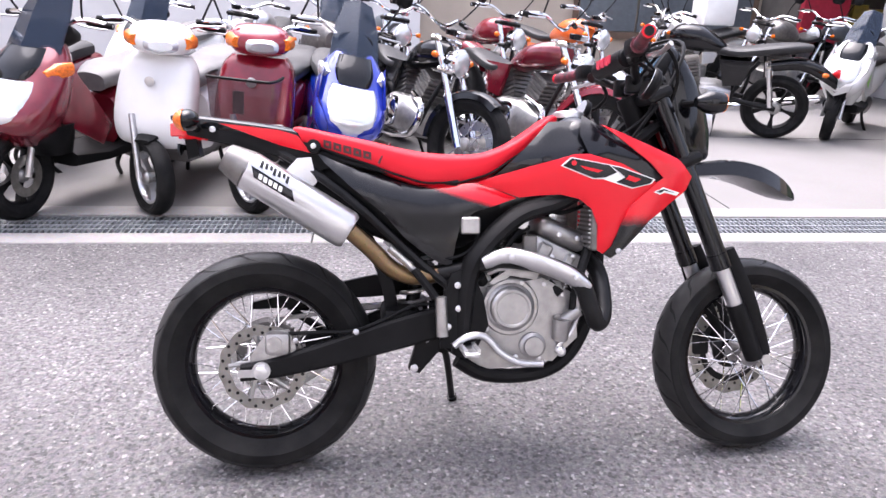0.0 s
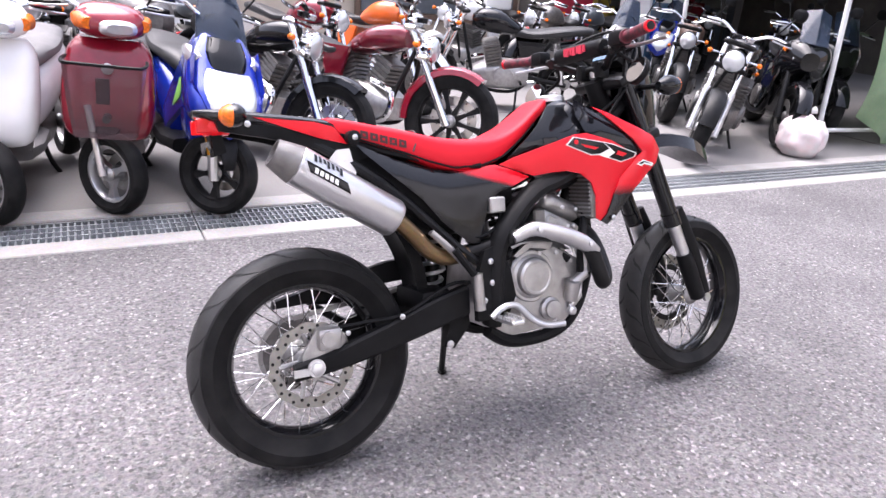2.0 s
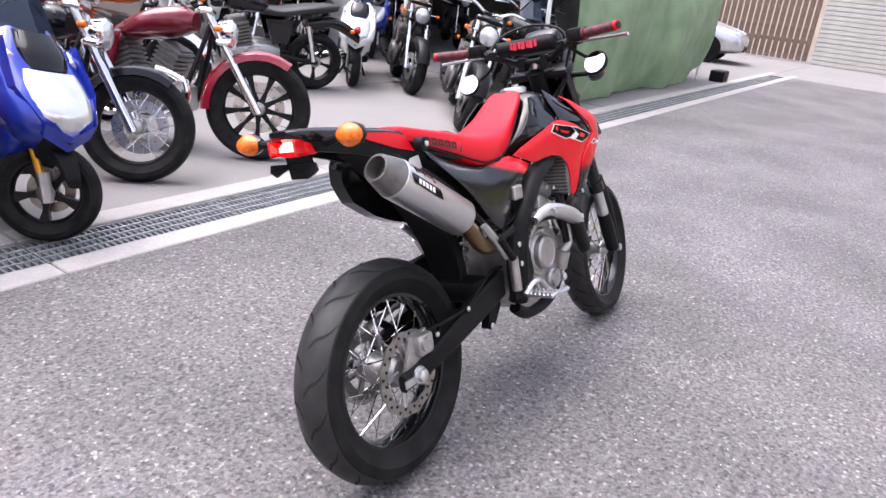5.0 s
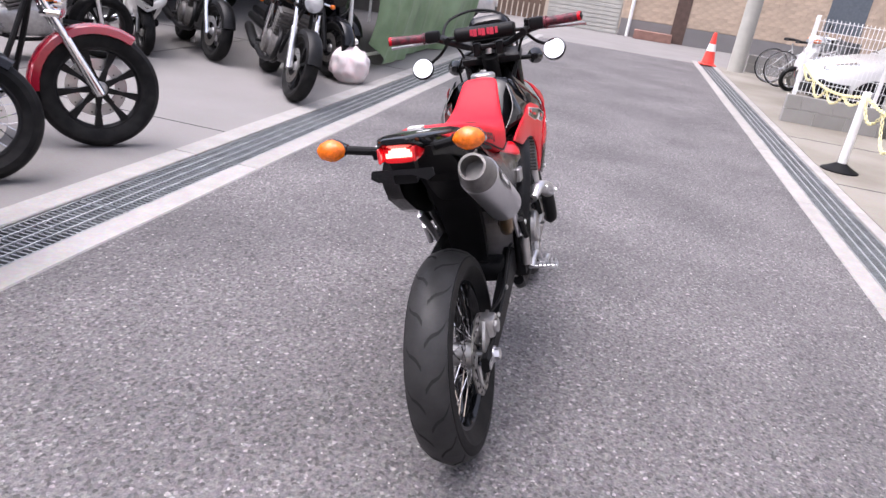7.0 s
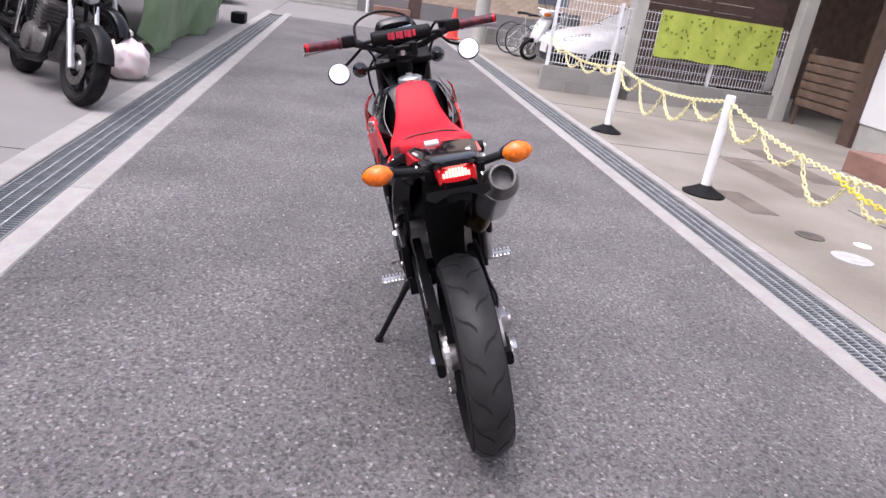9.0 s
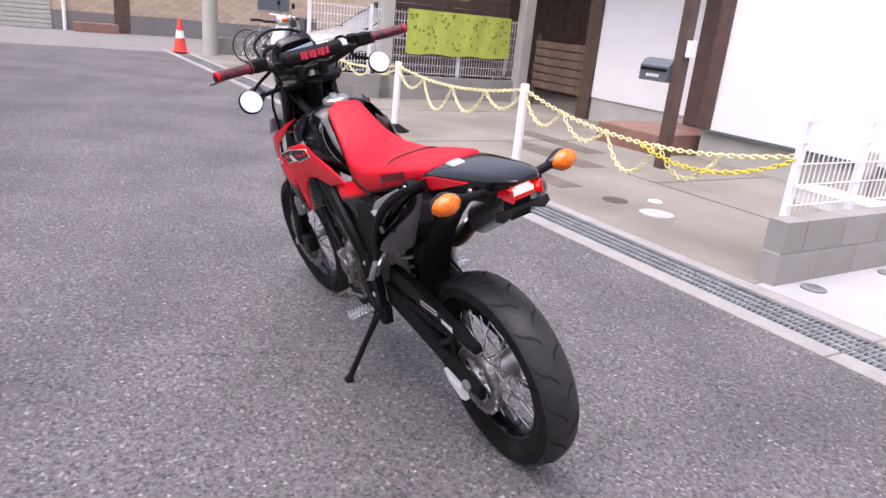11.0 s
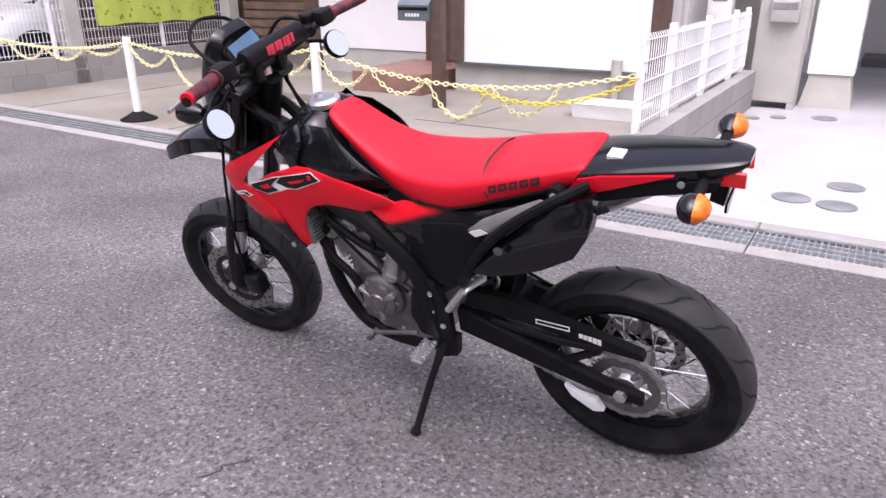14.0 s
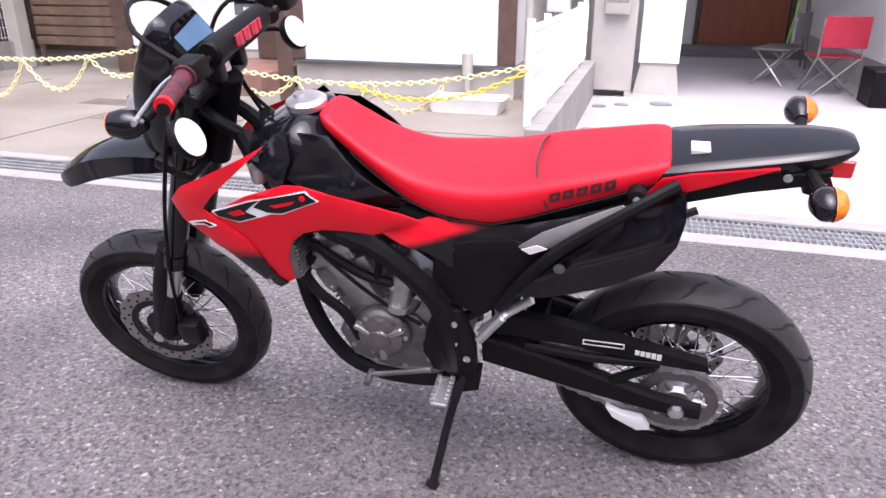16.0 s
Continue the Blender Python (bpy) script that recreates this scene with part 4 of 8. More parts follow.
    part("front_brake_hose", tube([(1.33, 0.1, 0.35), (1.26, 0.13, 0.6), (1.18, 0.13, 0.85), (1.08, 0.12, 1.05), (1.03, -0.2, 1.13)], 0.005, 6), BLACKSAT, top)
    for z, x, w in ((1.045, 1.08, 0.04), (0.86, 1.165, 0.05)):
        part("fork_clamp", box(x - w, x + w, -0.118, 0.118, z - 0.017, z + 0.017, 0.014, Matrix.Translation((x, 0, z)) @ pose(0, 0, 0, 0, -24, 0) @ Matrix.Translation((-x, 0, -z)), 2), BLACKMET, top)
    part("steering_head", rod((1.03, 0, 1.05), (1.12, 0, 0.84), 0.032, 14), BLACKSAT, top)
    # handlebar
    c = 0.0
    part("handlebar", tube([(0.935, c - 0.365, 1.155), (0.965, c - 0.22, 1.148), (1.0, c - 0.12, 1.11), (1.03, c - 0.06, 1.088), (1.03, c + 0.06, 1.088), (1.0, c + 0.12, 1.11), (0.965, c + 0.22, 1.148), (0.925, c + 0.365, 1.15)], 0.012, 10), BLACKMET, top)
    part("cross_bar", rod((0.985, c - 0.15, 1.135), (0.985, c + 0.15, 1.135), 0.007, 8), BLACKMET, top)
    pad = part("bar_pad", add_tube(bmesh.new(), [(0.985, c - 0.115, 1.142), (0.985, c - 0.108, 1.142), (0.985, c + 0.108, 1.142), (0.985, c + 0.115, 1.142)], [0.022, 0.027, 0.027, 0.022], 16, 1), BLACKSAT, top, "black bar pad with red print")
    pp = bmesh.new()
    for k in range(7):
        add_box(pp, 0.954, 0.9575, c - 0.055 + k * 0.016, c - 0.045 + k * 0.016 + 0.004 * (k % 2), 1.135 - 0.003 * (k % 2), 1.158, 0, Matrix())
    part("print", pp, REDPRINT, pad, smooth=False)
    for s in (-1, 1):
        tip = Vector((0.935 if s < 0 else 0.925, c + s * 0.362, 1.155))
        inn = Vector((0.966, c + s * 0.23, 1.149))
        part("hand_grip", add_tube(tube([inn, inn.lerp(tip, 0.93)], 0.0165, 14, 1), [inn, inn.lerp(tip, 0.06)], 0.022, 14, 1), GREYRUB, top, "dark red patterned rubber grip")
        part("bar_end", tube([inn.lerp(tip, 0.93), inn.lerp(tip, 1.0)], 0.0165, 14, 1), RED, top)
        part("switch_box", box(0.945, 0.995, c + s * 0.2 - 0.028, c + s * 0.2 + 0.028, 1.128, 1.172, 0.01, seg=2), BLACKSAT, top)
        part("lever", tube([(1.0, c + s * 0.17, 1.135), (1.02, c + s * 0.22, 1.13), (1.005, c + s * 0.3, 1.128), (0.985, c + s * 0.375, 1.126)], [0.009, 0.007, 0.006, 0.007], 8, flat=0.7), SILVER, top)
        part("lever_perch", tube([(0.975, c + s * 0.145, 1.125), (1.01, c + s * 0.175, 1.138)], 0.016, 10, 1), BLACKMET, top)
        mc = Vector((0.98, 0.258, 1.035)) if s > 0 else Vector((0.986, -0.254, 1.05))
        ml = thing_mirror(top, mc, s)
        part("mirror_stalk", tube([(1.0, c + s * 0.15, 1.12), (1.04, mc.y * 0.75, 1.08), (1.03, mc.y * 0.92, mc.z + 0.015), (1.0, mc.y, mc.z)], 0.006, 8), BLACKSAT, top)
    part("brake_reservoir", lathe([(0.02, 0), (0.022, 0.02), (0.018, 0.026)], 14, (1.0, c - 0.17, 1.145), "z"), BLACKSAT, top)
    part("clutch_cable", tube([(1.0, c + 0.17, 1.14), (1.1, 0.16, 1.2), (1.17, 0.06, 1.225), (1.17, -0.06, 1.18), (1.1, -0.1, 1.05), (1.0, -0.07, 0.9)], 0.0055, 6), BLACKSAT, top)
    part("brake_cable", tube([(1.0, c - 0.18, 1.14), (1.08, -0.15, 1.16), (1.13, -0.11, 1.08), (1.1, -0.06, 0.95)], 0.0055, 6), BLACKSAT, top)
    part("brake_cable", tube([(0.99, c - 0.19, 1.13), (1.05, -0.13, 1.1), (1.06, -0.09, 1.0), (0.98, -0.06, 0.93)], 0.0045, 6), BLACKSAT, top)
    part("clutch_cable", tube([(0.99, c + 0.19, 1.13), (1.05, 0.13, 1.1), (1.06, 0.09, 1.0), (0.98, 0.06, 0.93)], 0.0045, 6), BLACKSAT, top)
    for s in (-1, 1):
        part("bar_clamp", box(1.008, 1.052, s * 0.045 + c - 0.014, s * 0.045 + c + 0.014, 1.055, 1.105, 0.006, seg=2), BLACKMET, top)
    # headlight cowl, meter, front signals
    cowl = part("headlight_cowl", loft(rings_x(rows_smooth([(1.1, 0.068, 1.02, 1.18), (1.125, 0.082, 0.95, 1.2), (1.17, 0.088, 0.87, 1.16), (1.225, 0.075, 0.86, 1.07), (1.262, 0.05, 0.87, 0.98)], 2), 20, 5.0)), BLACKGLOSS, top, "black headlight cowl")
    part("headlight_lens", loft(rings_x([(1.24, 0.06, 0.92, 1.06), (1.272, 0.05, 0.93, 1.03), (1.284, 0.03, 0.95, 1.0)], 20, 2.4)), CLEARLENS, cowl)
    part("meter", box(1.09, 1.13, -0.07, 0.07, 1.09, 1.17, 0.012, Matrix.Translation((1.11, 0, 1.13)) @ pose(0, 0, 0, 0, 35, 0) @ Matrix.Translation((-1.11, 0, -1.13)), 2), BLACKSAT, top)
    part("meter_screen", box(1.086, 1.089, -0.055, 0.055, 1.105, 1.158, 0, Matrix.Translation((1.11, 0, 1.13)) @ pose(0, 0, 0, 0, 35, 0) @ Matrix.Translation((-1.11, 0, -1.13))), BLUESCREEN, top, smooth=False)
    part("wiring_loom", tube([(1.1, 0.05, 1.0), (1.04, 0.06, 0.96), (1.0, 0.03, 0.9), (0.98, 0.06, 0.84)], 0.016, 8), BLACKSAT, top)
    part("wiring_loom", tube([(1.12, -0.05, 0.98), (1.05, -0.06, 0.93), (0.98, -0.04, 0.88)], 0.018, 8), BLACKSAT, top)
    part("ignition_switch", lathe([(0.018, 0), (0.018, 0.02), (0.01, 0.022)], 14, (1.04, 0, 1.06), "z"), SILVER, top)
    for s in (-1, 1):
        fs = part("front_signal", lathe([(0.012, 0.0), (0.03, 0.03), (0.033, 0.05), (0.026, 0.08), (0.0, 0.09)], 16, (1.15, s * 0.165, 1.015), "x"), BLACKGLOSS, top)
        part("lens", lathe([(0.026, 0.079), (0.0265, 0.081), (0.016, 0.0875), (0.0, 0.0915)], 16, (1.15, s * 0.165, 1.015), "x"), AMBER, fs)
        part("stalk", rod((1.16, s * 0.07, 1.02), (1.165, s * 0.15, 1.015), 0.009, 8), BLACKSAT, fs)
    # front fender
    fen = []
    for x, z, w, k in rows_smooth([(1.16, 0.845, 0.035, 0.012), (1.24, 0.862, 0.06, 0.024), (1.33, 0.872, 0.074, 0.03), (1.43, 0.86, 0.074, 0.036), (1.52, 0.82, 0.052, 0.034), (1.575, 0.775, 0.016, 0.012)], 3):
        fen.append([(x, -w, z - k * 1.6), (x, -w * 0.8, z - k * 0.25), (x, -w * 0.3, z), (x, w * 0.3, z), (x, w * 0.8, z - k * 0.25), (x, w, z - k * 1.6), (x - 0.004, w * 0.7, z - k * 1.5 - 0.006), (x - 0.004, -w * 0.7, z - k * 1.5 - 0.006)])
    part("front_fender", loft(fen), BLACKGLOSS, top, "black beak-shaped front fender")
    # tank, seat, tail
    part("fuel_tank", loft(rings_x(rows_smooth([(0.6, 0.06, 0.76, 0.8), (0.7, 0.09, 0.76, 0.86), (0.77, 0.11, 0.77, 0.925), (0.82, 0.125, 0.77, 0.978), (0.865, 0.13, 0.78, 0.988), (0.93, 0.12, 0.8, 0.965), (1.0, 0.07, 0.82, 0.925)], 4), 20, 3.2)), BLACKGLOSS, top, "glossy black fuel tank")
    part("fuel_cap", add_lathe(lathe([(0.045, 0.985), (0.045, 0.999), (0.037, 1.005), (0.03, 1.006), (0.0, 1.006)], 28, (0.855, 0, 0), "z"), [(0.012, 1.0), (0.012, 1.014)], 12, (0.87, 0, 0), "z"), SILVER, top)
    seat_rows = [(0.085, 0.06, 0.915, 0.935), (0.1, 0.09, 0.903, 0.948), (0.2, 0.109, 0.866, 0.929), (0.3, 0.121, 0.83, 0.909), (0.36, 0.125, 0.806, 0.895), (0.43, 0.127, 0.786, 0.883), (0.52, 0.121, 0.788, 0.878), (0.6, 0.104, 0.81, 0.884), (0.68, 0.084, 0.86, 0.915), (0.745, 0.071, 0.915, 0.958), (0.79, 0.06, 0.95, 0.989), (0.81, 0.04, 0.965, 0.988)]
    seat = part("seat", loft(rings_x(rows_smooth(seat_rows, 4), 32, 4.6)), REDSEAT, top, "red vinyl seat with stitched step")
    def seat_edge(f, lift, x0, x1, n=14):
        pts = []
        for k in range(n + 1):
            x = x0 + (x1 - x0) * k / n
            i = [np.interp(x, [r[0] for r in seat_rows], [r[j] for r in seat_rows]) for j in range(4)]
            pts.append((x, i[1], i[2], i[3]))
        return pts
    for s in (-1, 1):
        part("piping", tube([(x, s * (w * 0.985), lo + (hi - lo) * 0.14) for x, w, lo, hi in seat_edge(0, 0, 0.12, 0.74)], 0.003, 6), BLACKSAT, seat)
    w, lo, hi = 0.122, 0.819, 0.904
    part("stitched_seam", tube([(0.31, -w - 0.001, lo + 0.03), (0.325, -w * 0.93, hi - 0.022), (0.34, -w * 0.55, hi + 0.0), (0.345, 0, hi + 0.003), (0.34, w * 0.55, hi + 0.0), (0.325, w * 0.93, hi - 0.022), (0.31, w + 0.001, lo + 0.03)], 0.0032, 6), DARKPRINT, seat)
    def seat_y(x, z):
        w, lo, hi = [float(np.interp(x, [r[0] for r in seat_rows], [r[j] for r in seat_rows])) for j in (1, 2, 3)]
        return w * max(0.0, 1 - min(1, abs(2 * z - lo - hi) / (hi - lo)) ** 4.6) ** (1 / 4.6)
    for s, x0, x1, z0, z1 in ((-1, 0.166, 0.294, 0.891, 0.857), (1, 0.309, 0.18, 0.866, 0.902)):
        for k in range(5):
            bm = bmesh.new()
            f0, f1 = (k + 0.06) / 5, (k + 0.86) / 5
            grid = []
            for i in range(4):
                row = []
                for j in range(4):
                    f, h = f0 + (f1 - f0) * i / 3, 0.02 * j / 3
                    x, z = x0 + (x1 - x0) * f, z0 + (z1 - z0) * f + h
                    row.append(bm.verts.new((x, s * (seat_y(x, z) + 0.004), z)))
                grid.append(row)
            for i in range(3):
                for j in range(3):
                    if not (i == 1 and j == 1):
                        bm.faces.new((grid[i][j], grid[i + 1][j], grid[i + 1][j + 1], grid[i][j + 1]))
            part("seat_print", bm, DARKPRINT, seat)
    tail_rows = [(0.14, 0.088, 0.885, 0.93), (0.08, 0.094, 0.895, 0.945), (0.0, 0.089, 0.908, 0.957), (-0.1, 0.077, 0.922, 0.969), (-0.17, 0.064, 0.934, 0.976), (-0.215, 0.046, 0.952, 0.977), (-0.232, 0.03, 0.962, 0.975)]
    tail = part("tail_cowl", loft(rings_x(rows_smooth(tail_rows, 3), 20, 3.6)), BLACKGLOSS, top, "black tail cowl")
    bars(tail, "caution_label", STICKER, [(0.018, 0.052, 0.008, 0.045, 0.94, 0.9575)])
    for s in (-1, 1):
        part("tail_flash", panel([(0.135, 0.876), (0.1, 0.921), (0.05, 0.935), (-0.1, 0.951), (0.0, 0.915), (0.06, 0.894)], lambda x, z, s=s: s * (0.1005 - 0.075 * max(0, 0.06 - x)), 0.012), RED, tail, "red flash")
        part("tail_side", panel([(0.2, 0.84), (0.14, 0.9), (0.02, 0.925), (-0.12, 0.935), (-0.19, 0.945), (-0.18, 0.92), (-0.05, 0.895), (0.06, 0.865), (0.14, 0.83)], lambda x, z, s=s: s * (0.094 - 0.06 * max(0, 0.1 - x)), 0.02), BLACKSAT, tail)
        bolt(tail, (-0.115, s * 0.084, 0.935), 0.008, s)
        bolt(top, (0.143, s * 0.131, 0.892), 0.0075, s)
        part("seat_bolt_boss", lathe([(0.018, s * 0.1), (0.018, s * 0.128), (0.012, s * 0.13)], 14, (0.143, 0, 0.892)), BLACKSAT, top)
    lamp = part("tail_light", loft(rings_x([(-0.15, 0.046, 0.912, 0.958), (-0.19, 0.049, 0.91, 0.96), (-0.204, 0.046, 0.913, 0.957)], 20, 3)), REDLIT, top, "lit red tail light")
    for k in range(9):
        part("led", box(-0.2075, -0.2, -0.034 + k * 0.0076, -0.028 + k * 0.0076, 0.926, 0.952 - 0.0009 * (k - 4) ** 2, 0.001), TAILGLOW, lamp, smooth=False)
    for s in (-1, 1):
        part("lens_rim", box(-0.23, -0.19, min(s * 0.038, s * 0.046), max(s * 0.038, s * 0.046), 0.918, 0.954, 0.003), REDLENS, lamp)
    part("plate_bracket", panel([(-0.2, 0.93), (-0.17, 0.93), (-0.16, 0.87), (-0.19, 0.86)], lambda x, z: 0.03, 0.06), BLACKSAT, top)
    part("plate_bracket", loft([[(-0.205, -0.075, 0.898), (-0.205, 0.075, 0.898), (-0.205, 0.08, 0.88), (-0.205, 0.06, 0.868), (-0.205, 0.02, 0.885), (-0.205, -0.02, 0.885), (-0.205, -0.06, 0.868), (-0.205, -0.08, 0.88)], [(-0.2, y, z) for y, z in ((-0.075, 0.898), (0.075, 0.898), (0.08, 0.88), (0.06, 0.868), (0.02, 0.885), (-0.02, 0.885), (-0.06, 0.868), (-0.08, 0.88))]]), BLACKGLOSS, top)
    for s in (-1, 1):
        m = Matrix.Translation((-0.163, 0.012 + s * 0.165, 0.95))
        sig = part("rear_signal", lathe([(0.011, -0.034), (0.0185, -0.02), (0.027, -0.002), (0.027, 0.012), (0.0205, 0.032), (0.0085, 0.0435), (0.0, 0.0455)] if s > 0 else [(0.0, -0.0455), (0.0085, -0.0435), (0.0205, -0.032), (0.027, -0.012), (0.027, 0.002), (0.0185, 0.02), (0.011, 0.034)], 20, m.translation + Vector((0.004, 0, 0))), BLACKGLOSS, top)
        lens = lathe([(0.004, -0.034), (0.019, -0.02), (0.0275, -0.002), (0.0275, 0.012), (0.021, 0.032), (0.009, 0.044), (0.0, 0.046)] if s > 0 else [(0.0, -0.046), (0.009, -0.044), (0.021, -0.032), (0.0275, -0.012), (0.0275, 0.002), (0.019, 0.02), (0.004, 0.034)], 20, m.translation + Vector((0.0, 0, 0)))
        bmesh.ops.bisect_plane(lens, geom=lens.verts[:] + lens.edges[:] + lens.faces[:], plane_co=m.translation + Vector((-0.004, 0, 0)), plane_no=(1, 0, 0), clear_outer=True)
        for v in lens.verts:
            v.co.x = m.translation.x + (v.co.x - m.translation.x) * 1.15
        part("lens", lens, AMBER, sig, "amber lens")
        part("stalk", rod((-0.155, s * 0.06, 0.935), (-0.16, 0.012 + s * 0.14, 0.948), 0.011, 10), BLACKSAT, sig)
    part("helmet_lock", add_rod(rod((0.06, 0.06, 0.87), (0.06, 0.12, 0.86), 0.012, 10), (0.03, 0.1, 0.86), (0.07, 0.11, 0.845), 0.008, 8), BLACKMET, top)
    # shrouds and side panels
    def ysh(x, z):
        return float(np.interp(x, [0.38, 0.5, 0.6, 0.8, 0.95, 1.05, 1.12, 1.17], [0.138, 0.142, 0.146, 0.163, 0.181, 0.186, 0.178, 0.155])) - 0.25 * max(0, z - 0.86) - 0.05 * max(0, 0.72 - z)
    for s in (-1, 1):
        f = lambda x, z, s=s: s * ysh(x, z)
        sh = part("shroud", panel([(0.568, 0.8), (0.615, 0.817), (0.72, 0.847), (0.827, 0.876), (0.865, 0.878), (0.952, 0.852), (1.05, 0.8), (1.028, 0.783), (0.977, 0.74), (0.955, 0.69), (0.932, 0.632), (0.91, 0.61), (0.89, 0.622), (0.89, 0.688), (0.872, 0.733), (0.838, 0.759), (0.792, 0.77), (0.735, 0.768), (0.679, 0.762)], f, 0.008, step=0.025), RED, top, "red radiator shroud")
        part("nose_panel", panel([(0.9, 0.958), (0.999, 0.913), (1.107, 0.864), (1.152, 0.819), (1.131, 0.783), (1.089, 0.752), (1.027, 0.702), (1.0, 0.668), (0.96, 0.625), (0.925, 0.6), (0.905, 0.612), (0.926, 0.632), (0.949, 0.69), (0.971, 0.738), (1.02, 0.782), (1.046, 0.804), (1.062, 0.815), (1.027, 0.853), (0.979, 0.893)], lambda x, z, s=s: s * min(ysh(x, z) + 0.006, 0.12 + 1.0 * max(0, 0.985 - z)), 0.008, step=0.025), REDNOSE, sh, "red nose panel fading to black")
        wedge = [(0.86, 0.985), (0.9, 0.958), (0.979, 0.893), (1.027, 0.853), (1.066, 0.813), (1.05, 0.8), (0.952, 0.852), (0.865, 0.878), (0.845, 0.93)] if s < 0 else [(0.86, 0.985), (0.9, 0.958), (0.94, 0.924), (0.9, 0.9), (0.885, 0.872), (0.865, 0.878), (0.845, 0.93)]
        part("shroud_wedge", panel(wedge, lambda x, z, s=s: s * min(ysh(x, z) - 0.004, 0.11 + 0.62 * max(0, 0.985 - z)), 0.006), BLACKGLOSS, sh)
        def ytank(x, z):
            return 0.092 + (ysh(x, 0.85) - 0.098) * min(1, max(0, (0.985 - z) / 0.12)) * min(1, max(0, (x - 0.6) / 0.12))
        part("tank_cover", panel([(0.62, 0.814), (0.7, 0.893), (0.77, 0.966), (0.84, 0.97), (0.88, 0.95), (0.895, 0.905), (0.82, 0.868), (0.7, 0.835)], lambda x, z, s=s: s * ytank(x, z), 0.006, step=0.022), BLACKGLOSS, sh)
        for material, off, shapes in (
                (STICKER, 0.0008, ([(0.787, 0.846), (0.815, 0.869), (0.945, 0.844), (1.04, 0.811), (1.03, 0.799), (0.978, 0.786), (0.93, 0.801), (0.9, 0.811), (0.873, 0.811)],)),
                (BLACKGLOSS, 0.002, ([(0.793, 0.846), (0.817, 0.866), (0.915, 0.8475), (0.936, 0.829), (0.905, 0.8155), (0.875, 0.814)], [(0.919, 0.8465), (0.945, 0.841), (1.034, 0.8105), (1.026, 0.8005), (0.979, 0.789), (0.934, 0.8035), (0.958, 0.816), (0.942, 0.83)])),
                (RED, 0.0032, ([(0.838, 0.847), (0.898, 0.834), (0.886, 0.828), (0.85, 0.837)], [(0.968, 0.822), (1.0, 0.811), (0.986, 0.803), (0.958, 0.811)])),
                (STICKER, 0.0068, ([(1.034, 0.777), (1.06, 0.79), (1.108, 0.776), (1.1, 0.768), (1.064, 0.776), (1.052, 0.77)],)),
                (BLACKGLOSS, 0.008, ([(1.041, 0.778), (1.061, 0.786), (1.096, 0.775), (1.064, 0.781), (1.052, 0.775)],))):
            for q in shapes:
                part("shroud_graphic", panel(q, lambda x, z, s=s, off=off: s * (ysh(x, z) + off), 0.004, round_edges=False), material, sh)
        part("badge", lathe([(0.007, s * (ysh(0.822, 0.855) - 0.004)), (0.007, s * (ysh(0.822, 0.855) + 0.0042))], 12, (0.822, 0, 0.853)), RED, sh)
        bolt(sh, (0.944, s * (ysh(0.944, 0.62) + 0.006), 0.62), 0.008, s)
        part("radiator", add_box(bmesh.new(), 0.875, 0.91, min(s * 0.06, s * 0.165), max(s * 0.06, s * 0.165), 0.62, 0.82, 0.004), ALUDARK, top)
        fin = None
        for i in range(16):
            if fin is None:
                fin = part("radiator_fin", box(0.869, 0.874, min(s * 0.064, s * 0.16), max(s * 0.064, s * 0.16), 0.628, 0.633), ALU, top, smooth=False)
            else:
                same("radiator_fin", fin, top, Matrix.Translation((0, 0, 0.012 * i)))
        def yside(x, z):
            top_z = float(np.interp(x, [0.15, 0.265, 0.412, 0.577, 0.685], [0.872, 0.826, 0.79, 0.803, 0.765]))
            return 0.116 + 0.026 * math.sin(math.pi / 2 * min(1, max(0, (top_z - z) / 0.07))) - 0.16 * max(0, 0.66 - z) + 0.012 * min(1, max(0, (x - 0.5) / 0.1))
        part("side_panel", panel([(0.15, 0.876), (0.205, 0.852), (0.265, 0.828), (0.34, 0.806), (0.412, 0.792), (0.5, 0.795), (0.564, 0.8), (0.62, 0.782), (0.677, 0.76), (0.62, 0.742), (0.562, 0.724), (0.525, 0.694), (0.512, 0.64), (0.503, 0.581), (0.475, 0.583), (0.442, 0.604), (0.405, 0.632), (0.375, 0.657), (0.323, 0.717), (0.236, 0.79), (0.17, 0.85)], lambda x, z, s=s: s * yside(x, z), 0.008, step=0.022), REDSIDE, top, "glossy black side panel fading to red in front")
    part("radiator_cap", rod((0.93, 0.13, 0.87), (0.93, 0.13, 0.905), 0.022, 14), ALU, top)
    part("side_cover", panel([(0.55, 0.735), (0.47, 0.76), (0.38, 0.775), (0.3, 0.75), (0.34, 0.68), (0.4, 0.62), (0.455, 0.552), (0.52, 0.585), (0.56, 0.65)], lambda x, z: 0.143, 0.01), BLACKSAT, top)
    part("silencer_cover", panel([(0.056, 0.9), (0.05, 0.86), (0.06, 0.81), (0.093, 0.75), (0.176, 0.694), (0.25, 0.664), (0.314, 0.644), (0.365, 0.64), (0.35, 0.68), (0.315, 0.712), (0.248, 0.779), (0.127, 0.868)], lambda x, z: 0.13 + 0.03 * math.sin(min(1, max(0, ((x - 0.05) * 0.55 + (z - 0.69)) / 0.2)) * math.pi), 0.05, step=0.022), BLACKGLOSS, top, "glossy black left side cover")
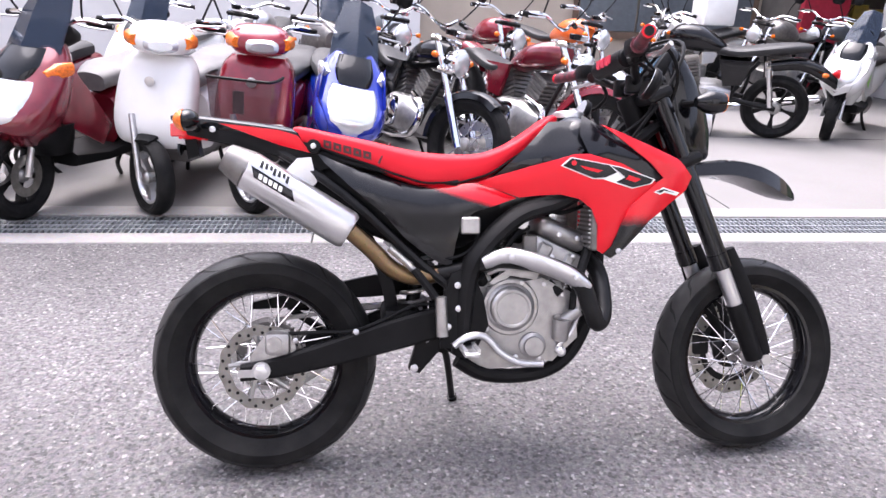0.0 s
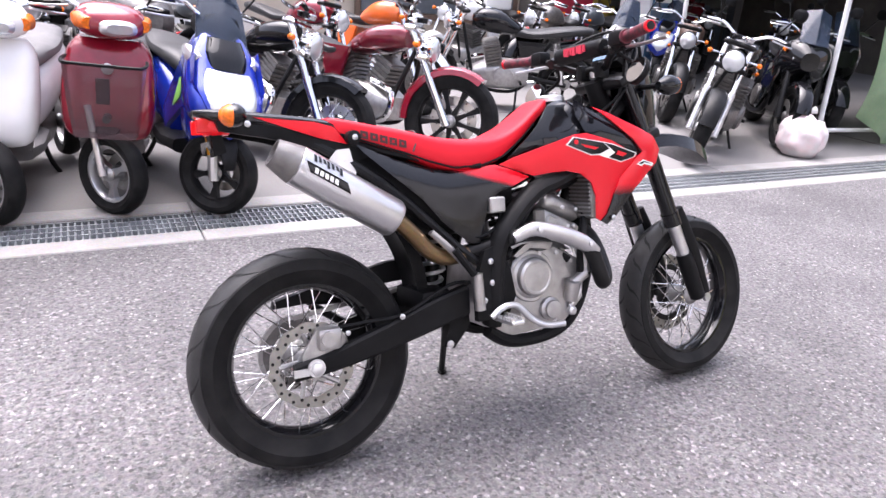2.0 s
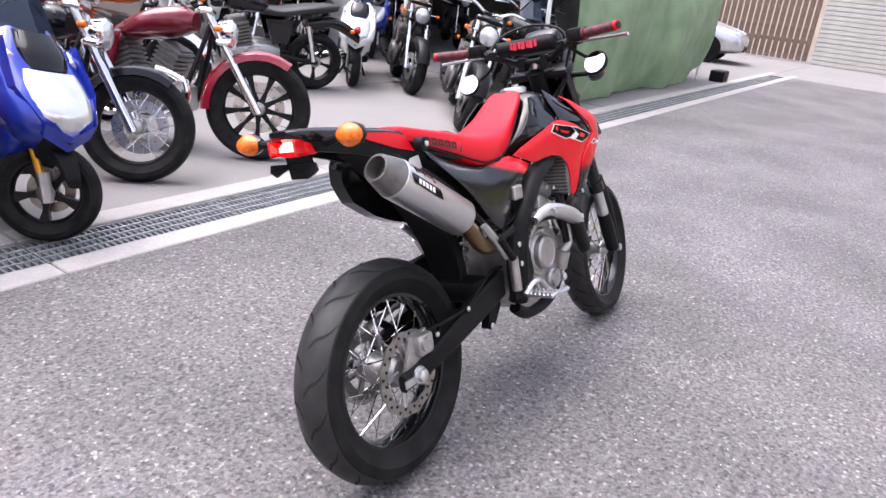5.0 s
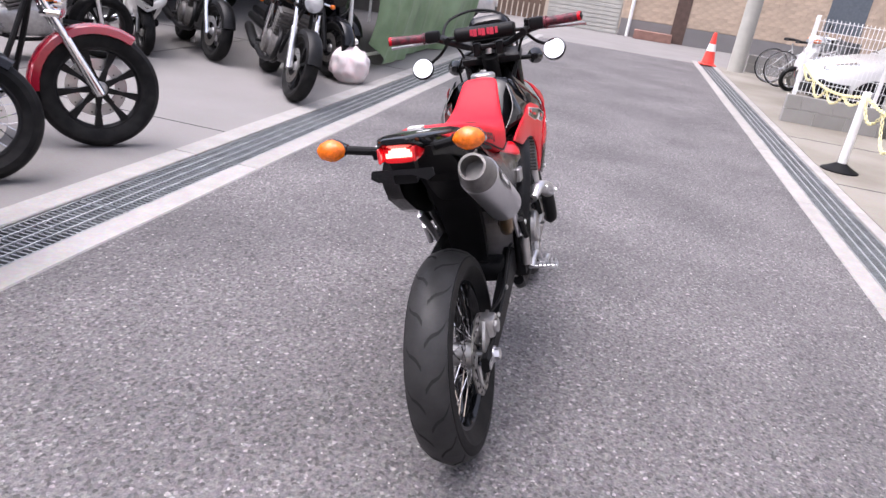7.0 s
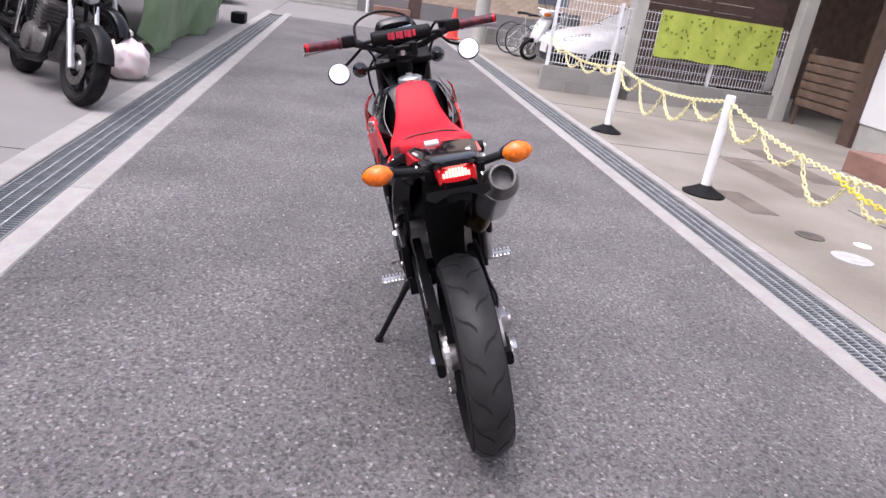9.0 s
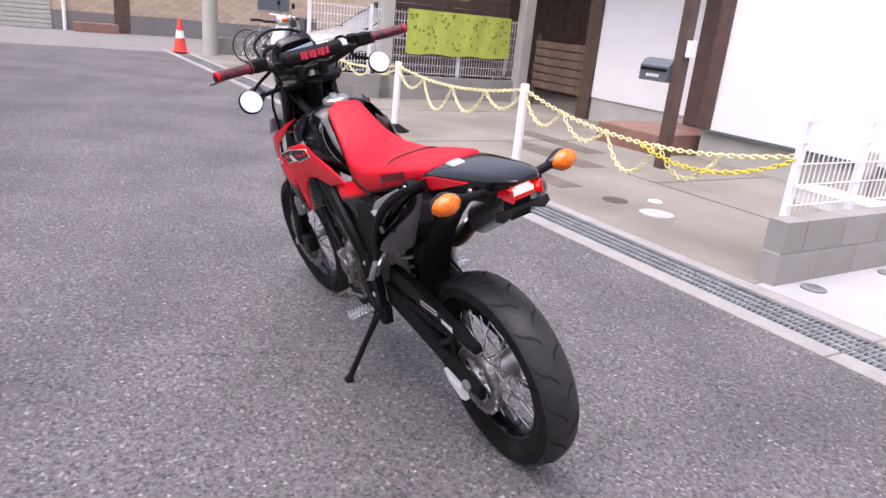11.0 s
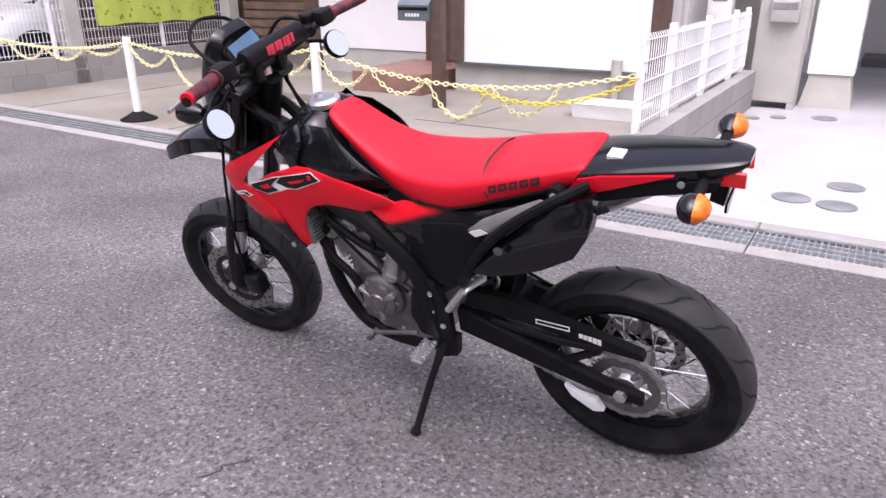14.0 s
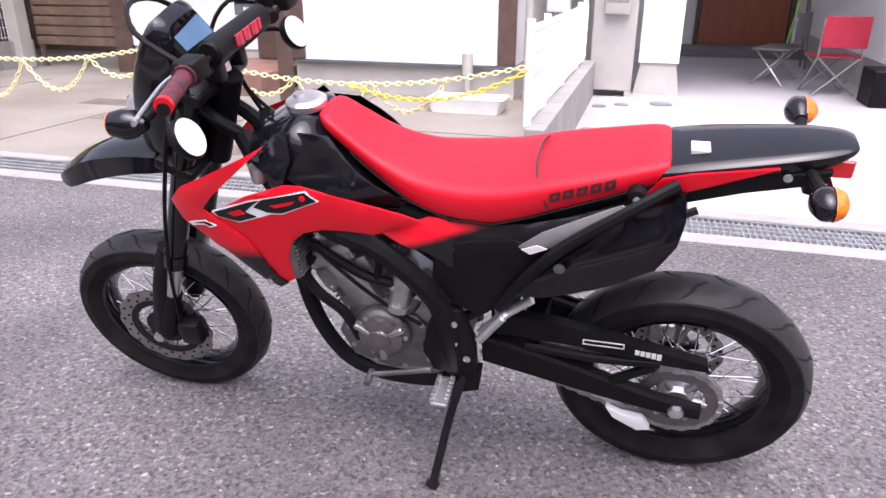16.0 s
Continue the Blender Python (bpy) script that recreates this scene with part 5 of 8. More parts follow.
    # The cover's bright reflection, laid on as a pale grey strip.
    part("side_flash", panel([(0.148, 0.88), (0.169, 0.886), (0.25, 0.846), (0.318, 0.81), (0.365, 0.768), (0.346, 0.752), (0.25, 0.79)], lambda x, z: 0.148 + 0.006 * math.sin(min(1, max(0, (z - 0.74) / 0.14)) * math.pi), 0.006, step=0.02), SIDESHEEN, top, "pale grey strip painted as the side cover's reflection")
    part("sub_frame", tube([(0.07, 0.105, 0.915), (0.168, 0.148, 0.866), (0.271, 0.162, 0.788), (0.35, 0.158, 0.692), (0.41, 0.145, 0.59)], 0.013, 8), BLACKSAT, top)
    bolt(top, (0.279, 0.164, 0.735), 0.012, 1, ALUDARK)
    part("side_graphic", panel([(0.358, 0.768), (0.325, 0.782), (0.305, 0.775), (0.34, 0.757)], lambda x, z: 0.157, 0.002, round_edges=False), STICKER, top)
    part("air_box", loft(rings_x([(0.14, 0.06, 0.78, 0.9), (0.28, 0.1, 0.66, 0.85), (0.42, 0.11, 0.6, 0.8), (0.54, 0.11, 0.62, 0.8), (0.64, 0.09, 0.68, 0.8)], 16, 4)), BLACKSAT, top)
    # the front end is turned a little to the left on its steering axis
    head, low = Vector((1.03, 0, 1.05)), Vector((1.12, 0, 0.84))
    turn_left = Matrix.Translation(head) @ Matrix.Rotation(radians(4.5), 4, (head - low).normalized()) @ Matrix.Translation(-head)
    for ob in top.children:
        if ob.name.split(".")[0] in ("front_wheel", "fork_tube", "fork_slider", "fork_leg", "fork_guard", "front_axle", "front_calliper", "front_fender", "headlight_cowl", "front_signal"):
            ob.matrix_basis = turn_left @ ob.matrix_basis
    return top


def thing_mirror(top, mc, s):
    turn = pose(0, 0, 0, 0, 26, s * 6)
    ob = part("mirror", lathe([(0.04, -0.006), (0.043, 0.0), (0.04, 0.012), (0.025, 0.022), (0.0, 0.024)], 24, mc, "x", m=turn.to_3x3()), BLACKSAT, top)
    part("mirror_glass", lathe([(0.0385, -0.0075), (0.0385, -0.005)], 24, mc, "x", m=turn.to_3x3()), MIRROR, ob)
    return ob


red_motorcycle()


# ---- houses and walls on the far side of the drain ----
SIDING = mat("white_siding", (0.8, 0.79, 0.775), 0.6, var=0.03, scale=2, bump=0.1, fine=40)
BROWN = mat("dark_brown_trim", (0.09, 0.055, 0.042), 0.5, var=0.18, scale=8)
DOORWOOD = mat("brown_door_wood", (0.42, 0.12, 0.055), 0.45, var=0.22, scale=5, other=(0.3, 0.08, 0.04), amount=0.7)
TILE = mat("brown_step_tile", (0.24, 0.13, 0.1), 0.6, var=0.15, scale=6)
PILLARGREY = mat("grey_beige_render", (0.42, 0.41, 0.37), 0.8, var=0.08, scale=4, bump=0.3, fine=120)
FENCEWHITE = mat("white_coated_wire", (0.82, 0.82, 0.82), 0.45, var=0.04)
CHAINYEL = mat("yellow_plastic_chain", (0.75, 0.6, 0.06), 0.45, var=0.15, scale=30)
CHAINPALE = mat("faded_yellow_chain", (0.78, 0.72, 0.4), 0.5, var=0.15, scale=30)
MAILGREY = mat("grey_blue_metal", (0.14, 0.16, 0.18), 0.4, 0.4, var=0.1)
TOWEL = mat("lime_cloth", (0.5, 0.58, 0.1), 0.9, var=0.12, scale=9, other=(0.3, 0.38, 0.06), amount=0.6, bump=0.3, fine=120)
TOWELPRINT = mat("olive_print", (0.22, 0.26, 0.04), 0.9, var=0.1)
TARP = mat("green_tarpaulin", (0.19, 0.3, 0.16), 0.55, var=0.16, scale=2.5, other=(0.3, 0.4, 0.25), amount=0.7, bump=0.2, fine=60)
CONEORANGE = mat("red_cone_plastic", (0.8, 0.07, 0.05), 0.45, var=0.08)
BRICKBEIGE = mat("beige_wall_tile", (0.46, 0.36, 0.27), 0.8, var=0.14, scale=5, bump=0.3, fine=90, random=0.1)
WOODDARK = mat("weathered_brown_wood", (0.13, 0.085, 0.06), 0.75, var=0.25, scale=6)
CAMPRED = mat("red_canvas", (0.42, 0.02, 0.045), 0.8, var=0.1, bump=0.3, fine=300)
BEIGEWALL = mat("beige_plaster", (0.5, 0.43, 0.35), 0.85, var=0.1, scale=1.5, bump=0.2, fine=60)
WHITEWALL = mat("white_shop_panel", (0.78, 0.77, 0.76), 0.5, var=0.05, scale=2)
# Workshop wall colour with the gloom of the open interior put in.
DARKROOM = mat("shade_dark_shop_walls", (0.13, 0.118, 0.105), 0.8, var=0.3, scale=2)
DIRT = mat("dark_patch_concrete", (0.12, 0.1, 0.082), 0.9, var=0.2, scale=4)
IRON = mat("cast_iron_lid", (0.11, 0.095, 0.085), 0.6, 0.4, var=0.25, scale=14, bump=0.5, fine=160)
PALEIRON = mat("pale_lid", (0.42, 0.42, 0.42), 0.6, 0.2, var=0.15, scale=14)


def simple(name, bm, material, label, category, kind="", group="", smooth=True):
    return tagged(part(name, bm, material, None, "", smooth), label, category, group, kind)


def house():
    h = thing("house", Matrix(), "white house with brown trim and grey foundation", "house")
    part("foundation", box(1.45, 3.9, -6.2, -5.7, 0.0, 0.33), PILLARGREY, h, smooth=False)
    part("wall", box(1.45, 3.85, -9.5, -5.66, 0.345, 5.6), SIDING, h, smooth=False)
    part("sill", box(1.43, 3.87, -5.7, -5.63, 0.325, 0.352), MAILGREY, h, smooth=False)
    part("corner_trim", box(1.44, 1.62, -5.69, -5.63, 0.355, 5.6, 0.004), BROWN, h, smooth=False)
    part("corner_trim", box(3.76, 3.92, -5.72, -5.62, 0.355, 5.6, 0.004), BROWN, h, smooth=False)
    part("entrance_floor", box(4.02, 5.0, -6.6, -5.12, 0.0, 0.24, 0.01), TILE, h)
    d = part("door", box(3.95, 4.75, -6.42, -6.36, 0.25, 2.3, 0.004), BROWN, h)
    for k in range(5):
        part("door_panel", box(4.04, 4.18, -6.362, -6.35, 0.45 + 0.36 * k, 0.72 + 0.36 * k, 0.004), BROWN, d)
    part("door_handle", rod((4.03, -6.32, 0.95), (4.03, -6.32, 1.3), 0.012, 8), ALU, d)
    part("recess_wall", box(3.9, 6.75, -9.5, -6.43, 0.345, 5.6), SIDING, h, smooth=False)
    part("foundation", box(3.9, 6.8, -9.5, -6.45, 0.0, 0.34), PILLARGREY, h, smooth=False)
    part("corner_trim", box(6.6, 6.85, -6.5, -6.38, 0.0, 5.6, 0.004), BROWN, h, smooth=False)
    part("floor_above", box(1.4, 7.0, -9.5, -5.6, 2.6, 5.7), SIDING, h, smooth=False)
    part("roof", box(1.2, 7.2, -10, -5.3, 5.7, 5.9), BROWN, h, smooth=False)
    part("meter_pipe", add_rod(rod((1.92, -5.6, 0.0), (1.92, -5.6, 0.26), 0.03, 10), (1.92, -5.6, 0.26), (1.92, -5.6, 0.47), 0.055, 12), PILLARGREY, h)
    part("down_pipe", rod((1.33, -5.75, 0.0), (1.33, -5.75, 5.0), 0.04, 10), PILLARGREY, h)
    return h


def meter_box():
    m = thing("gas_meter", Matrix.Translation((1.1, -6.2, 0.85)), "pale grey gas meter with pipes on the house", "meter")
    part("body", box(-0.12, 0.12, -0.08, 0.08, 0.0, 0.32, 0.03, seg=2), WHITEPLASTIC, m)
    part("pipe", tube([(0.07, 0, 0.0), (0.07, 0, -0.4), (0.07, 0, -0.85)], 0.02, 8, 1), PILLARGREY, m)
    part("dial", box(-0.07, 0.07, 0.075, 0.085, 0.18, 0.27), GREYPRINT, m, smooth=False)


house()
meter_box()
simple("wall_south", box(0.75, 1.44, -9.6, -8.9, 0.0, 4.5), PILLARGREY, "pale wall between two houses", "wall", "structure", smooth=False)


def gate_post():
    p = thing("wooden_post", Matrix.Translation((3.45, -4.61, 0.0)), "brown wooden gate post on the forecourt", "post")
    part("post", box(-0.055, 0.055, -0.055, 0.055, 0.004, 2.2, 0.006), BROWN, p)
    part("intercom", box(-0.13, -0.058, -0.03, 0.04, 1.12, 1.28, 0.008), WHITEPLASTIC, p)
    b = thing("mail_box", Matrix.Translation((3.716, -4.61, 0.86)), "grey metal mail box on a wooden post", "mail box")
    prof = [(0, 0), (0.0, 0.15), (0.04, 0.2), (0.1, 0.225), (0.16, 0.2), (0.2, 0.15), (0.2, 0)]
    part("body", loft([[(x, y - 0.1, z) for y, z in prof] for x in (-0.216, 0.16)]), MAILGREY, b)
    part("flap", box(-0.2, 0.15, 0.1, 0.106, 0.1, 0.13, 0.002), BLACKSAT, b)
    bars(b, "number_bar", STICKER, [(-0.1 + 0.035 * k, -0.075 + 0.035 * k, 0.1005, 0.103, 0.04, 0.07) for k in range(5)])


gate_post()


def planter():
    simple("plastic_tray", loft([[(x * s + 1.75, y * s * 0.85 - 4.98, z) for x, y in ((-0.34, -0.22), (0.34, -0.22), (0.36, -0.18), (0.36, 0.18), (0.34, 0.22), (-0.34, 0.22), (-0.36, 0.18), (-0.36, -0.18))] for s, z in ((0.9, 0.006), (1.0, 0.13), (1.03, 0.14), (0.97, 0.14), (0.9, 0.05))]), WHITEPLASTIC, "white plastic tray on the concrete", "tray")


planter()


def mesh_fence(name, m, length, z0, z1, posts, label, step=0.05, rails=5):
    """A white wire fence along local x."""
    f = thing(name, m, label, "fence")
    for k in range(rails):
        z = z0 + 0.03 + (z1 - z0 - 0.06) * k / (rails - 1)
        part("rail_wire", rod((0, 0, z), (length, 0, z), 0.004, 5), FENCEWHITE, f)
    w = None
    n = int(length / step)
    for k in range(n + 1):
        if w is None:
            w = part("wire", tube([(0, 0.004, z0), (0, 0.004, z1 - 0.03), (0, 0.02, z1)], 0.0038, 5, 1), FENCEWHITE, f)
        else:
            same("wire", w, f, Matrix.Translation((k * length / n, 0, 0)))
    for x in posts:
        part("post", box(x - 0.022, x + 0.022, 0.006, 0.05, z0 - 0.05, z1 + 0.03, 0.005), FENCEWHITE, f)
    return f


def block_wall(name, m, length, courses, label, h=0.19, w=0.39, t=0.12):
    """A low wall of concrete blocks along local x."""
    b = thing(name, m, label, "wall", kind="structure")
    unit = None
    for c in range(courses):
        x = -(w / 2) * (c % 2)
        while x < length - 0.02:
            x0, x1 = max(x, 0), min(x + w, length)
            if x0 > x + 0.01 or x1 < x + w - 0.01:
                part("block", box(x0 + 0.003, x1 - 0.003, 0, t, c * h + 0.003, (c + 1) * h - 0.003, 0.003), BLOCK, b)
            elif unit is None:
                unit = part("block", box(0.003, w - 0.003, 0, t, 0.003, h - 0.003, 0.003), BLOCK, b)
                unit.matrix_basis = Matrix.Translation((x, 0, c * h))
            else:
                same("block", unit, b, Matrix.Translation((x, 0, c * h)))
            x += w
    part("mortar", box(0.004, length - 0.004, 0.008, t - 0.008, 0, courses * h - 0.006), PILLARGREY, b, smooth=False)
    return b


SOUTH = pose(0, 0, 0, 0, 0, -90)
block_wall("block_wall", Matrix.Translation((0.68, -2.5, 0.0)) @ SOUTH, 3.7, 2, "low grey concrete block wall beside the driveway")
mesh_fence("wire_fence", Matrix.Translation((0.78, -2.6, 0.0)) @ SOUTH, 3.5, 0.41, 0.95, (0.05, 0.7, 1.75, 2.85, 3.45), "white wire mesh fence on a block wall")
block_wall("block_wall", Matrix.Translation((8.42, -2.55, 0.0)) @ SOUTH, 4.1, 2, "low grey block wall with a fence on top", h=0.18)
mesh_fence("wire_fence", Matrix.Translation((8.48, -2.6, 0.0)) @ SOUTH, 4.0, 0.38, 1.33, (0.03, 1.0, 2.6, 3.9), "white wire mesh fence in front of a car port", 0.05, 8)
simple("concrete_pillar", box(8.42, 8.62, -3.95, -3.75, 0.0, 3.0, 0.01), PILLARGREY, "grey concrete car port pillar", "pillar")
simple("concrete_pillar", box(8.3, 8.5, -6.5, -6.3, 0.0, 3.0, 0.01), PILLARGREY, "grey concrete pillar beside the house", "pillar")
# Unseen roof and dark back wall, added to keep the car port dark.
simple("car_port_roof", box(8.3, 13.5, -8.5, -2.9, 2.7, 2.85), PILLARGREY, "unseen grey roof added to shade the car port", "roof", smooth=False)
simple("wall_car_port", box(8.3, 13.5, -8.7, -8.5, 0.0, 2.7), WOODDARK, "dark back wall added to darken the car port", "wall", "structure", smooth=False)


def board_screen():
    s = thing("board_screen", Matrix.Translation((8.74, -4.0, 0.36)), "dark brown board screen behind a wire fence", "screen")
    first = None
    for k in range(10):
        if first is None:
            first = part("board", box(-0.012, 0.012, -2.28, 0.0, 0, 0.128, 0.003), BROWN, s)
        else:
            same("board", first, s, Matrix.Translation((0, 0, 0.135 * k)))
    for y in (-2.2, -1.1, -0.06):
        part("upright", box(0.013, 0.06, y - 0.03, y + 0.03, -0.36, 1.36), BROWN, s, smooth=False)


board_screen()


def wood_screen():
    s = thing("wooden_screen", Matrix.Translation((7.7, -6.6, 0.3)), "brown slatted wooden screen beside the house", "screen")
    first = None
    for k in range(6):
        if first is None:
            first = part("slat", box(-0.7, 0.6, -0.02, 0.01, 0, 0.11, 0.004), WOODDARK, s)
        else:
            same("slat", first, s, Matrix.Translation((0, 0, 0.13 * k)))
    for x in (-0.68, 0.58):
        part("upright", box(x - 0.03, x + 0.03, -0.06, -0.02, -0.3, 0.85), WOODDARK, s, smooth=False)


wood_screen()


def towel():
    ny, nz = 60, 22
    bm = bmesh.new()
    g = [[bm.verts.new((8.462 + 0.008 * math.sin(j * 0.45 + 0.1 * i) - 0.012 * i / nz, -4.2 - 1.95 * j / ny, 1.36 - 0.66 * i / nz - 0.012 * math.sin(j * 0.3) * (i / nz))) for j in range(ny + 1)] for i in range(nz + 1)]
    h = [[bm.verts.new(v.co + Vector((0.008, 0, 0))) for v in r] for r in g]
    for i in range(nz):
        for j in range(ny):
            bm.faces.new((g[i][j], g[i][j + 1], g[i + 1][j + 1], g[i + 1][j]))
            bm.faces.new((h[i][j], h[i + 1][j], h[i + 1][j + 1], h[i][j + 1]))
    for j in range(ny):
        bm.faces.new((g[nz][j], g[nz][j + 1], h[nz][j + 1], h[nz][j]))
        bm.faces.new((g[0][j], h[0][j], h[0][j + 1], g[0][j + 1]))
    t = simple("towel", bm, TOWEL, "lime green patterned cloth hung over a white fence", "cloth")
    rnd = random.Random(4)
    pb = bmesh.new()
    for k in range(70):
        y, z = -4.25 - 1.85 * rnd.random(), 0.74 + 0.58 * rnd.random()
        a = rnd.random() * 3.1
        for q in (0, 0.9):
            add_box(pb, -0.002, 0.002, -0.022, 0.022, -0.006, 0.006, 0, Matrix.Translation((8.448, y, z)) @ pose(0, 0, 0, math.degrees(a + q), 0, 0))
    part("print", pb, TOWELPRINT, t, smooth=False)


towel()


# posts with the yellow chain
def chain_post(x, y, h):
    p = thing("chain_post", Matrix.Translation((x, y, 0.004)), "white plastic chain post with a black rubber base", "post", "chain posts")
    part("pole", lathe([(0.038, 0.03), (0.038, h - 0.01), (0.03, h)], 16, axis="z"), WHITEPLASTIC, p)
    part("base", lathe([(0.17, 0.0), (0.17, 0.012), (0.12, 0.035), (0.06, 0.07), (0.045, 0.08)], 20, axis="z"), BLACKSAT, p)


chain_post(3.32, -2.62, 0.8)
chain_post(5.6, -2.6, 0.76)


def chain(name, a, b, sag, material, label, extra=()):
    """Links along a hanging line, turned by quarter turns; extra gives loops that hang from it."""
    root = thing(name, Matrix(), label, "chain", "plastic chains")
    link = bmesh.new()
    add_tube(link, [(0.024 * math.cos(q), 0.013 * math.sin(q), 0) for q in [2 * math.pi * k / 10 for k in range(11)]], 0.0055, 5, 1)
    first = part("link", link, material, root)
    used = [False]
    lines = [(Vector(a), Vector(b), sag)] + [(Vector(p), Vector(q), s) for p, q, s in extra]
    for p, q, s in lines:
        L = (q - p).length * (1 + 2.2 * (s / (q - p).length) ** 2)
        n = max(3, int(L / 0.038))
        for k in range(n):
            f, f2 = k / n, (k + 1) / n
            u = p.lerp(q, f) + Vector((0, 0, -4 * s * f * (1 - f)))
            v = p.lerp(q, f2) + Vector((0, 0, -4 * s * f2 * (1 - f2)))
            dd = (v - u).normalized()
            m = Matrix.Translation((u + v) / 2) @ dd.to_track_quat("X", "Z").to_matrix().to_4x4() @ pose(0, 0, 0, 90 * (k % 2) + 20, 0, 0)
            if not used[0]:
                first.matrix_basis, used[0] = m, True
            else:
                same("link", first, root, m)
    return root


PA, PB, PF = Vector((3.32, -2.62, 0.76)), Vector((5.6, -2.6, 0.72)), Vector((0.8, -2.66, 0.72))
PC = Vector((8.4, -2.62, 0.75))


def swag(p, q, n, drop, sag):
    """Small loops that hang from a slack chain."""
    out = []
    for k in range(n):
        f, g = k / n, (k + 1) / n
        a = p.lerp(q, f) + Vector((0, 0, -4 * sag * f * (1 - f)))
        b = p.lerp(q, g) + Vector((0, 0, -4 * sag * g * (1 - g)))
        out.append((a, b, drop * (0.75 + 0.5 * ((k * 7) % 3) / 2)))
    return out


chain("plastic_chain", PB, PC, 0.12, CHAINPALE, "faded yellow plastic chain between posts", swag(PB, PC, 4, 0.12, 0.12))
chain("plastic_chain", PA, PB, 0.1, CHAINPALE, "faded yellow plastic chain between posts", swag(PA, PB, 4, 0.22, 0.1))
chain("plastic_chain", PF, PA, 0.17, CHAINPALE, "faded yellow plastic chain between a fence and a post", swag(PF, PA, 5, 0.2, 0.15)[1:])
chain("plastic_chain", PF + Vector((0, 0.02, -0.02)), PA.lerp(PF, 0.55) + Vector((0, 0.03, -0.17)), 0.13, CHAINYEL, "yellow plastic chain hung below another")

# lids and patches on the forecourt
for x, y, r, material, label in ((2.46, -3.01, 0.1, IRON, "round cast iron lid in the concrete"), (2.05, -3.04, 0.13, PALEIRON, "round pale lid in the concrete"), (2.35, -3.35, 0.06, STICKER, "small white round cap in the concrete")):
    simple("drain_lid", add_lathe(lathe([(r, -0.02), (r, 0.006), (r - 0.015, 0.008), (0.0, 0.0075)], 28, (x, y, 0.004), "z"), [(r * 0.6, 0.006), (r * 0.6, 0.0095), (r * 0.55, 0.0095)], 24, (x, y, 0.004), "z"), material, label, "lid", group="lids")
for x0, x1, y0, y1 in ((3.55, 4.9, -3.95, -3.62), (2.9, 3.5, -3.05, -2.8), (4.2, 5.6, -4.55, -4.25)):
    simple("paving_strip", box(x0, x1, y0, y1, -0.05, 0.0075, 0.002), DIRT, "dark paving strip set in the concrete", "paving", group="paving strips")
for k, (x, y) in enumerate(((0.57, -2.72), (0.57, -3.54), (0.57, -4.43), (0.57, -5.6), (0.36, -5.75), (-0.02, -5.9), (-0.08, -3.0), (-0.35, -3.42), (-0.33, -2.95))):
    r = 0.07 if k < 5 else 0.11
    simple("metal_cap", lathe([(r, -0.02), (r, 0.008), (r * 0.75, 0.016), (r * 0.3, 0.017), (0, 0.014)], 20, (x, y, 0.004), "z"), STEEL, "round metal cap set in the pale driveway", "lid", group="driveway caps")

# driveway house
simple("gate_pillar", add_box(add_box(bmesh.new(), 0.3, 0.74, -6.55, -6.25, 0.07, 2.4, 0.008), 0.3, 0.36, -6.55, -6.25, 0.0, 0.07), PILLARGREY, "grey rendered gate pillar beside the driveway", "pillar", smooth=False)
bx = thing("mail_box", Matrix.Translation((0.5, -6.252, 0.84)), "beige metal mail box on a grey pillar", "mail box")
part("body", box(-0.13, 0.13, 0.0, 0.09, 0.0, 0.22, 0.02, seg=2), PILLARGREY, bx)
part("flap", box(-0.11, 0.11, 0.09, 0.096, 0.12, 0.19, 0.003), ALU, bx)
part("glass_pane", box(-0.13, 0.13, -0.005, 0.02, 0.3, 0.75, 0.004), MAILGREY, bx)
col = thing("porch_column", Matrix.Translation((0.04, -6.75, 0.0)), "white porch column on a flared concrete base", "column")
part("base", loft([[(sx * w, sy * w, z) for sx, sy in ((-1, -1), (1, -1), (1, 1), (-1, 1))] for w, z in ((0.24, 0.004), (0.225, 0.1), (0.19, 0.3), (0.19, 0.335))]), PILLARGREY, col, smooth=False)
part("shaft", box(-0.21, 0.21, -0.21, 0.21, 0.335, 2.7, 0.004), SIDING, col, smooth=False)
dh = thing("house", Matrix(), "white house with a brown wooden front door", "house")
part("wall", box(-3.0, -0.02 + 0.75, -12.2, -11.6, 0.0, 5.5), SIDING, dh, smooth=False)
part("wall", box(-2.9, -2.22, -12.0, -6.35, 0.36, 5.5), SIDING, dh, smooth=False)
part("foundation", box(-2.9, -2.24, -12.0, -6.37, 0.0, 0.35), PILLARGREY, dh, smooth=False)
part("step", box(-2.2, -0.1, -11.6, -10.7, 0.0, 0.12, 0.01), CONCRETE, dh)
dd = part("door", box(-1.98, -0.62, -11.6, -11.54, 0.14, 2.2, 0.004), DOORWOOD, dh)
for k in range(6):
    part("door_panel", box(-1.9 + 0.21 * k, -1.75 + 0.21 * k, -11.545, -11.53, 0.3, 0.95, 0.006), DOORWOOD, dd)
part("door_frame", box(-2.06, -1.99, -11.6, -11.5, 0.12, 2.3), BROWN, dh, smooth=False)
part("door_frame", box(-0.61, -0.54, -11.6, -11.5, 0.12, 2.3), BROWN, dh, smooth=False)
part("upper_floor", box(-6.0, 0.74, -12.2, -6.2, 2.7, 5.6), SIDING, dh, smooth=False)
simple("storage_box", box(-2.2, -1.98, -6.75, -6.28, 0.006, 0.36, 0.012), BLACKSAT, "black plastic storage box on the driveway", "box")


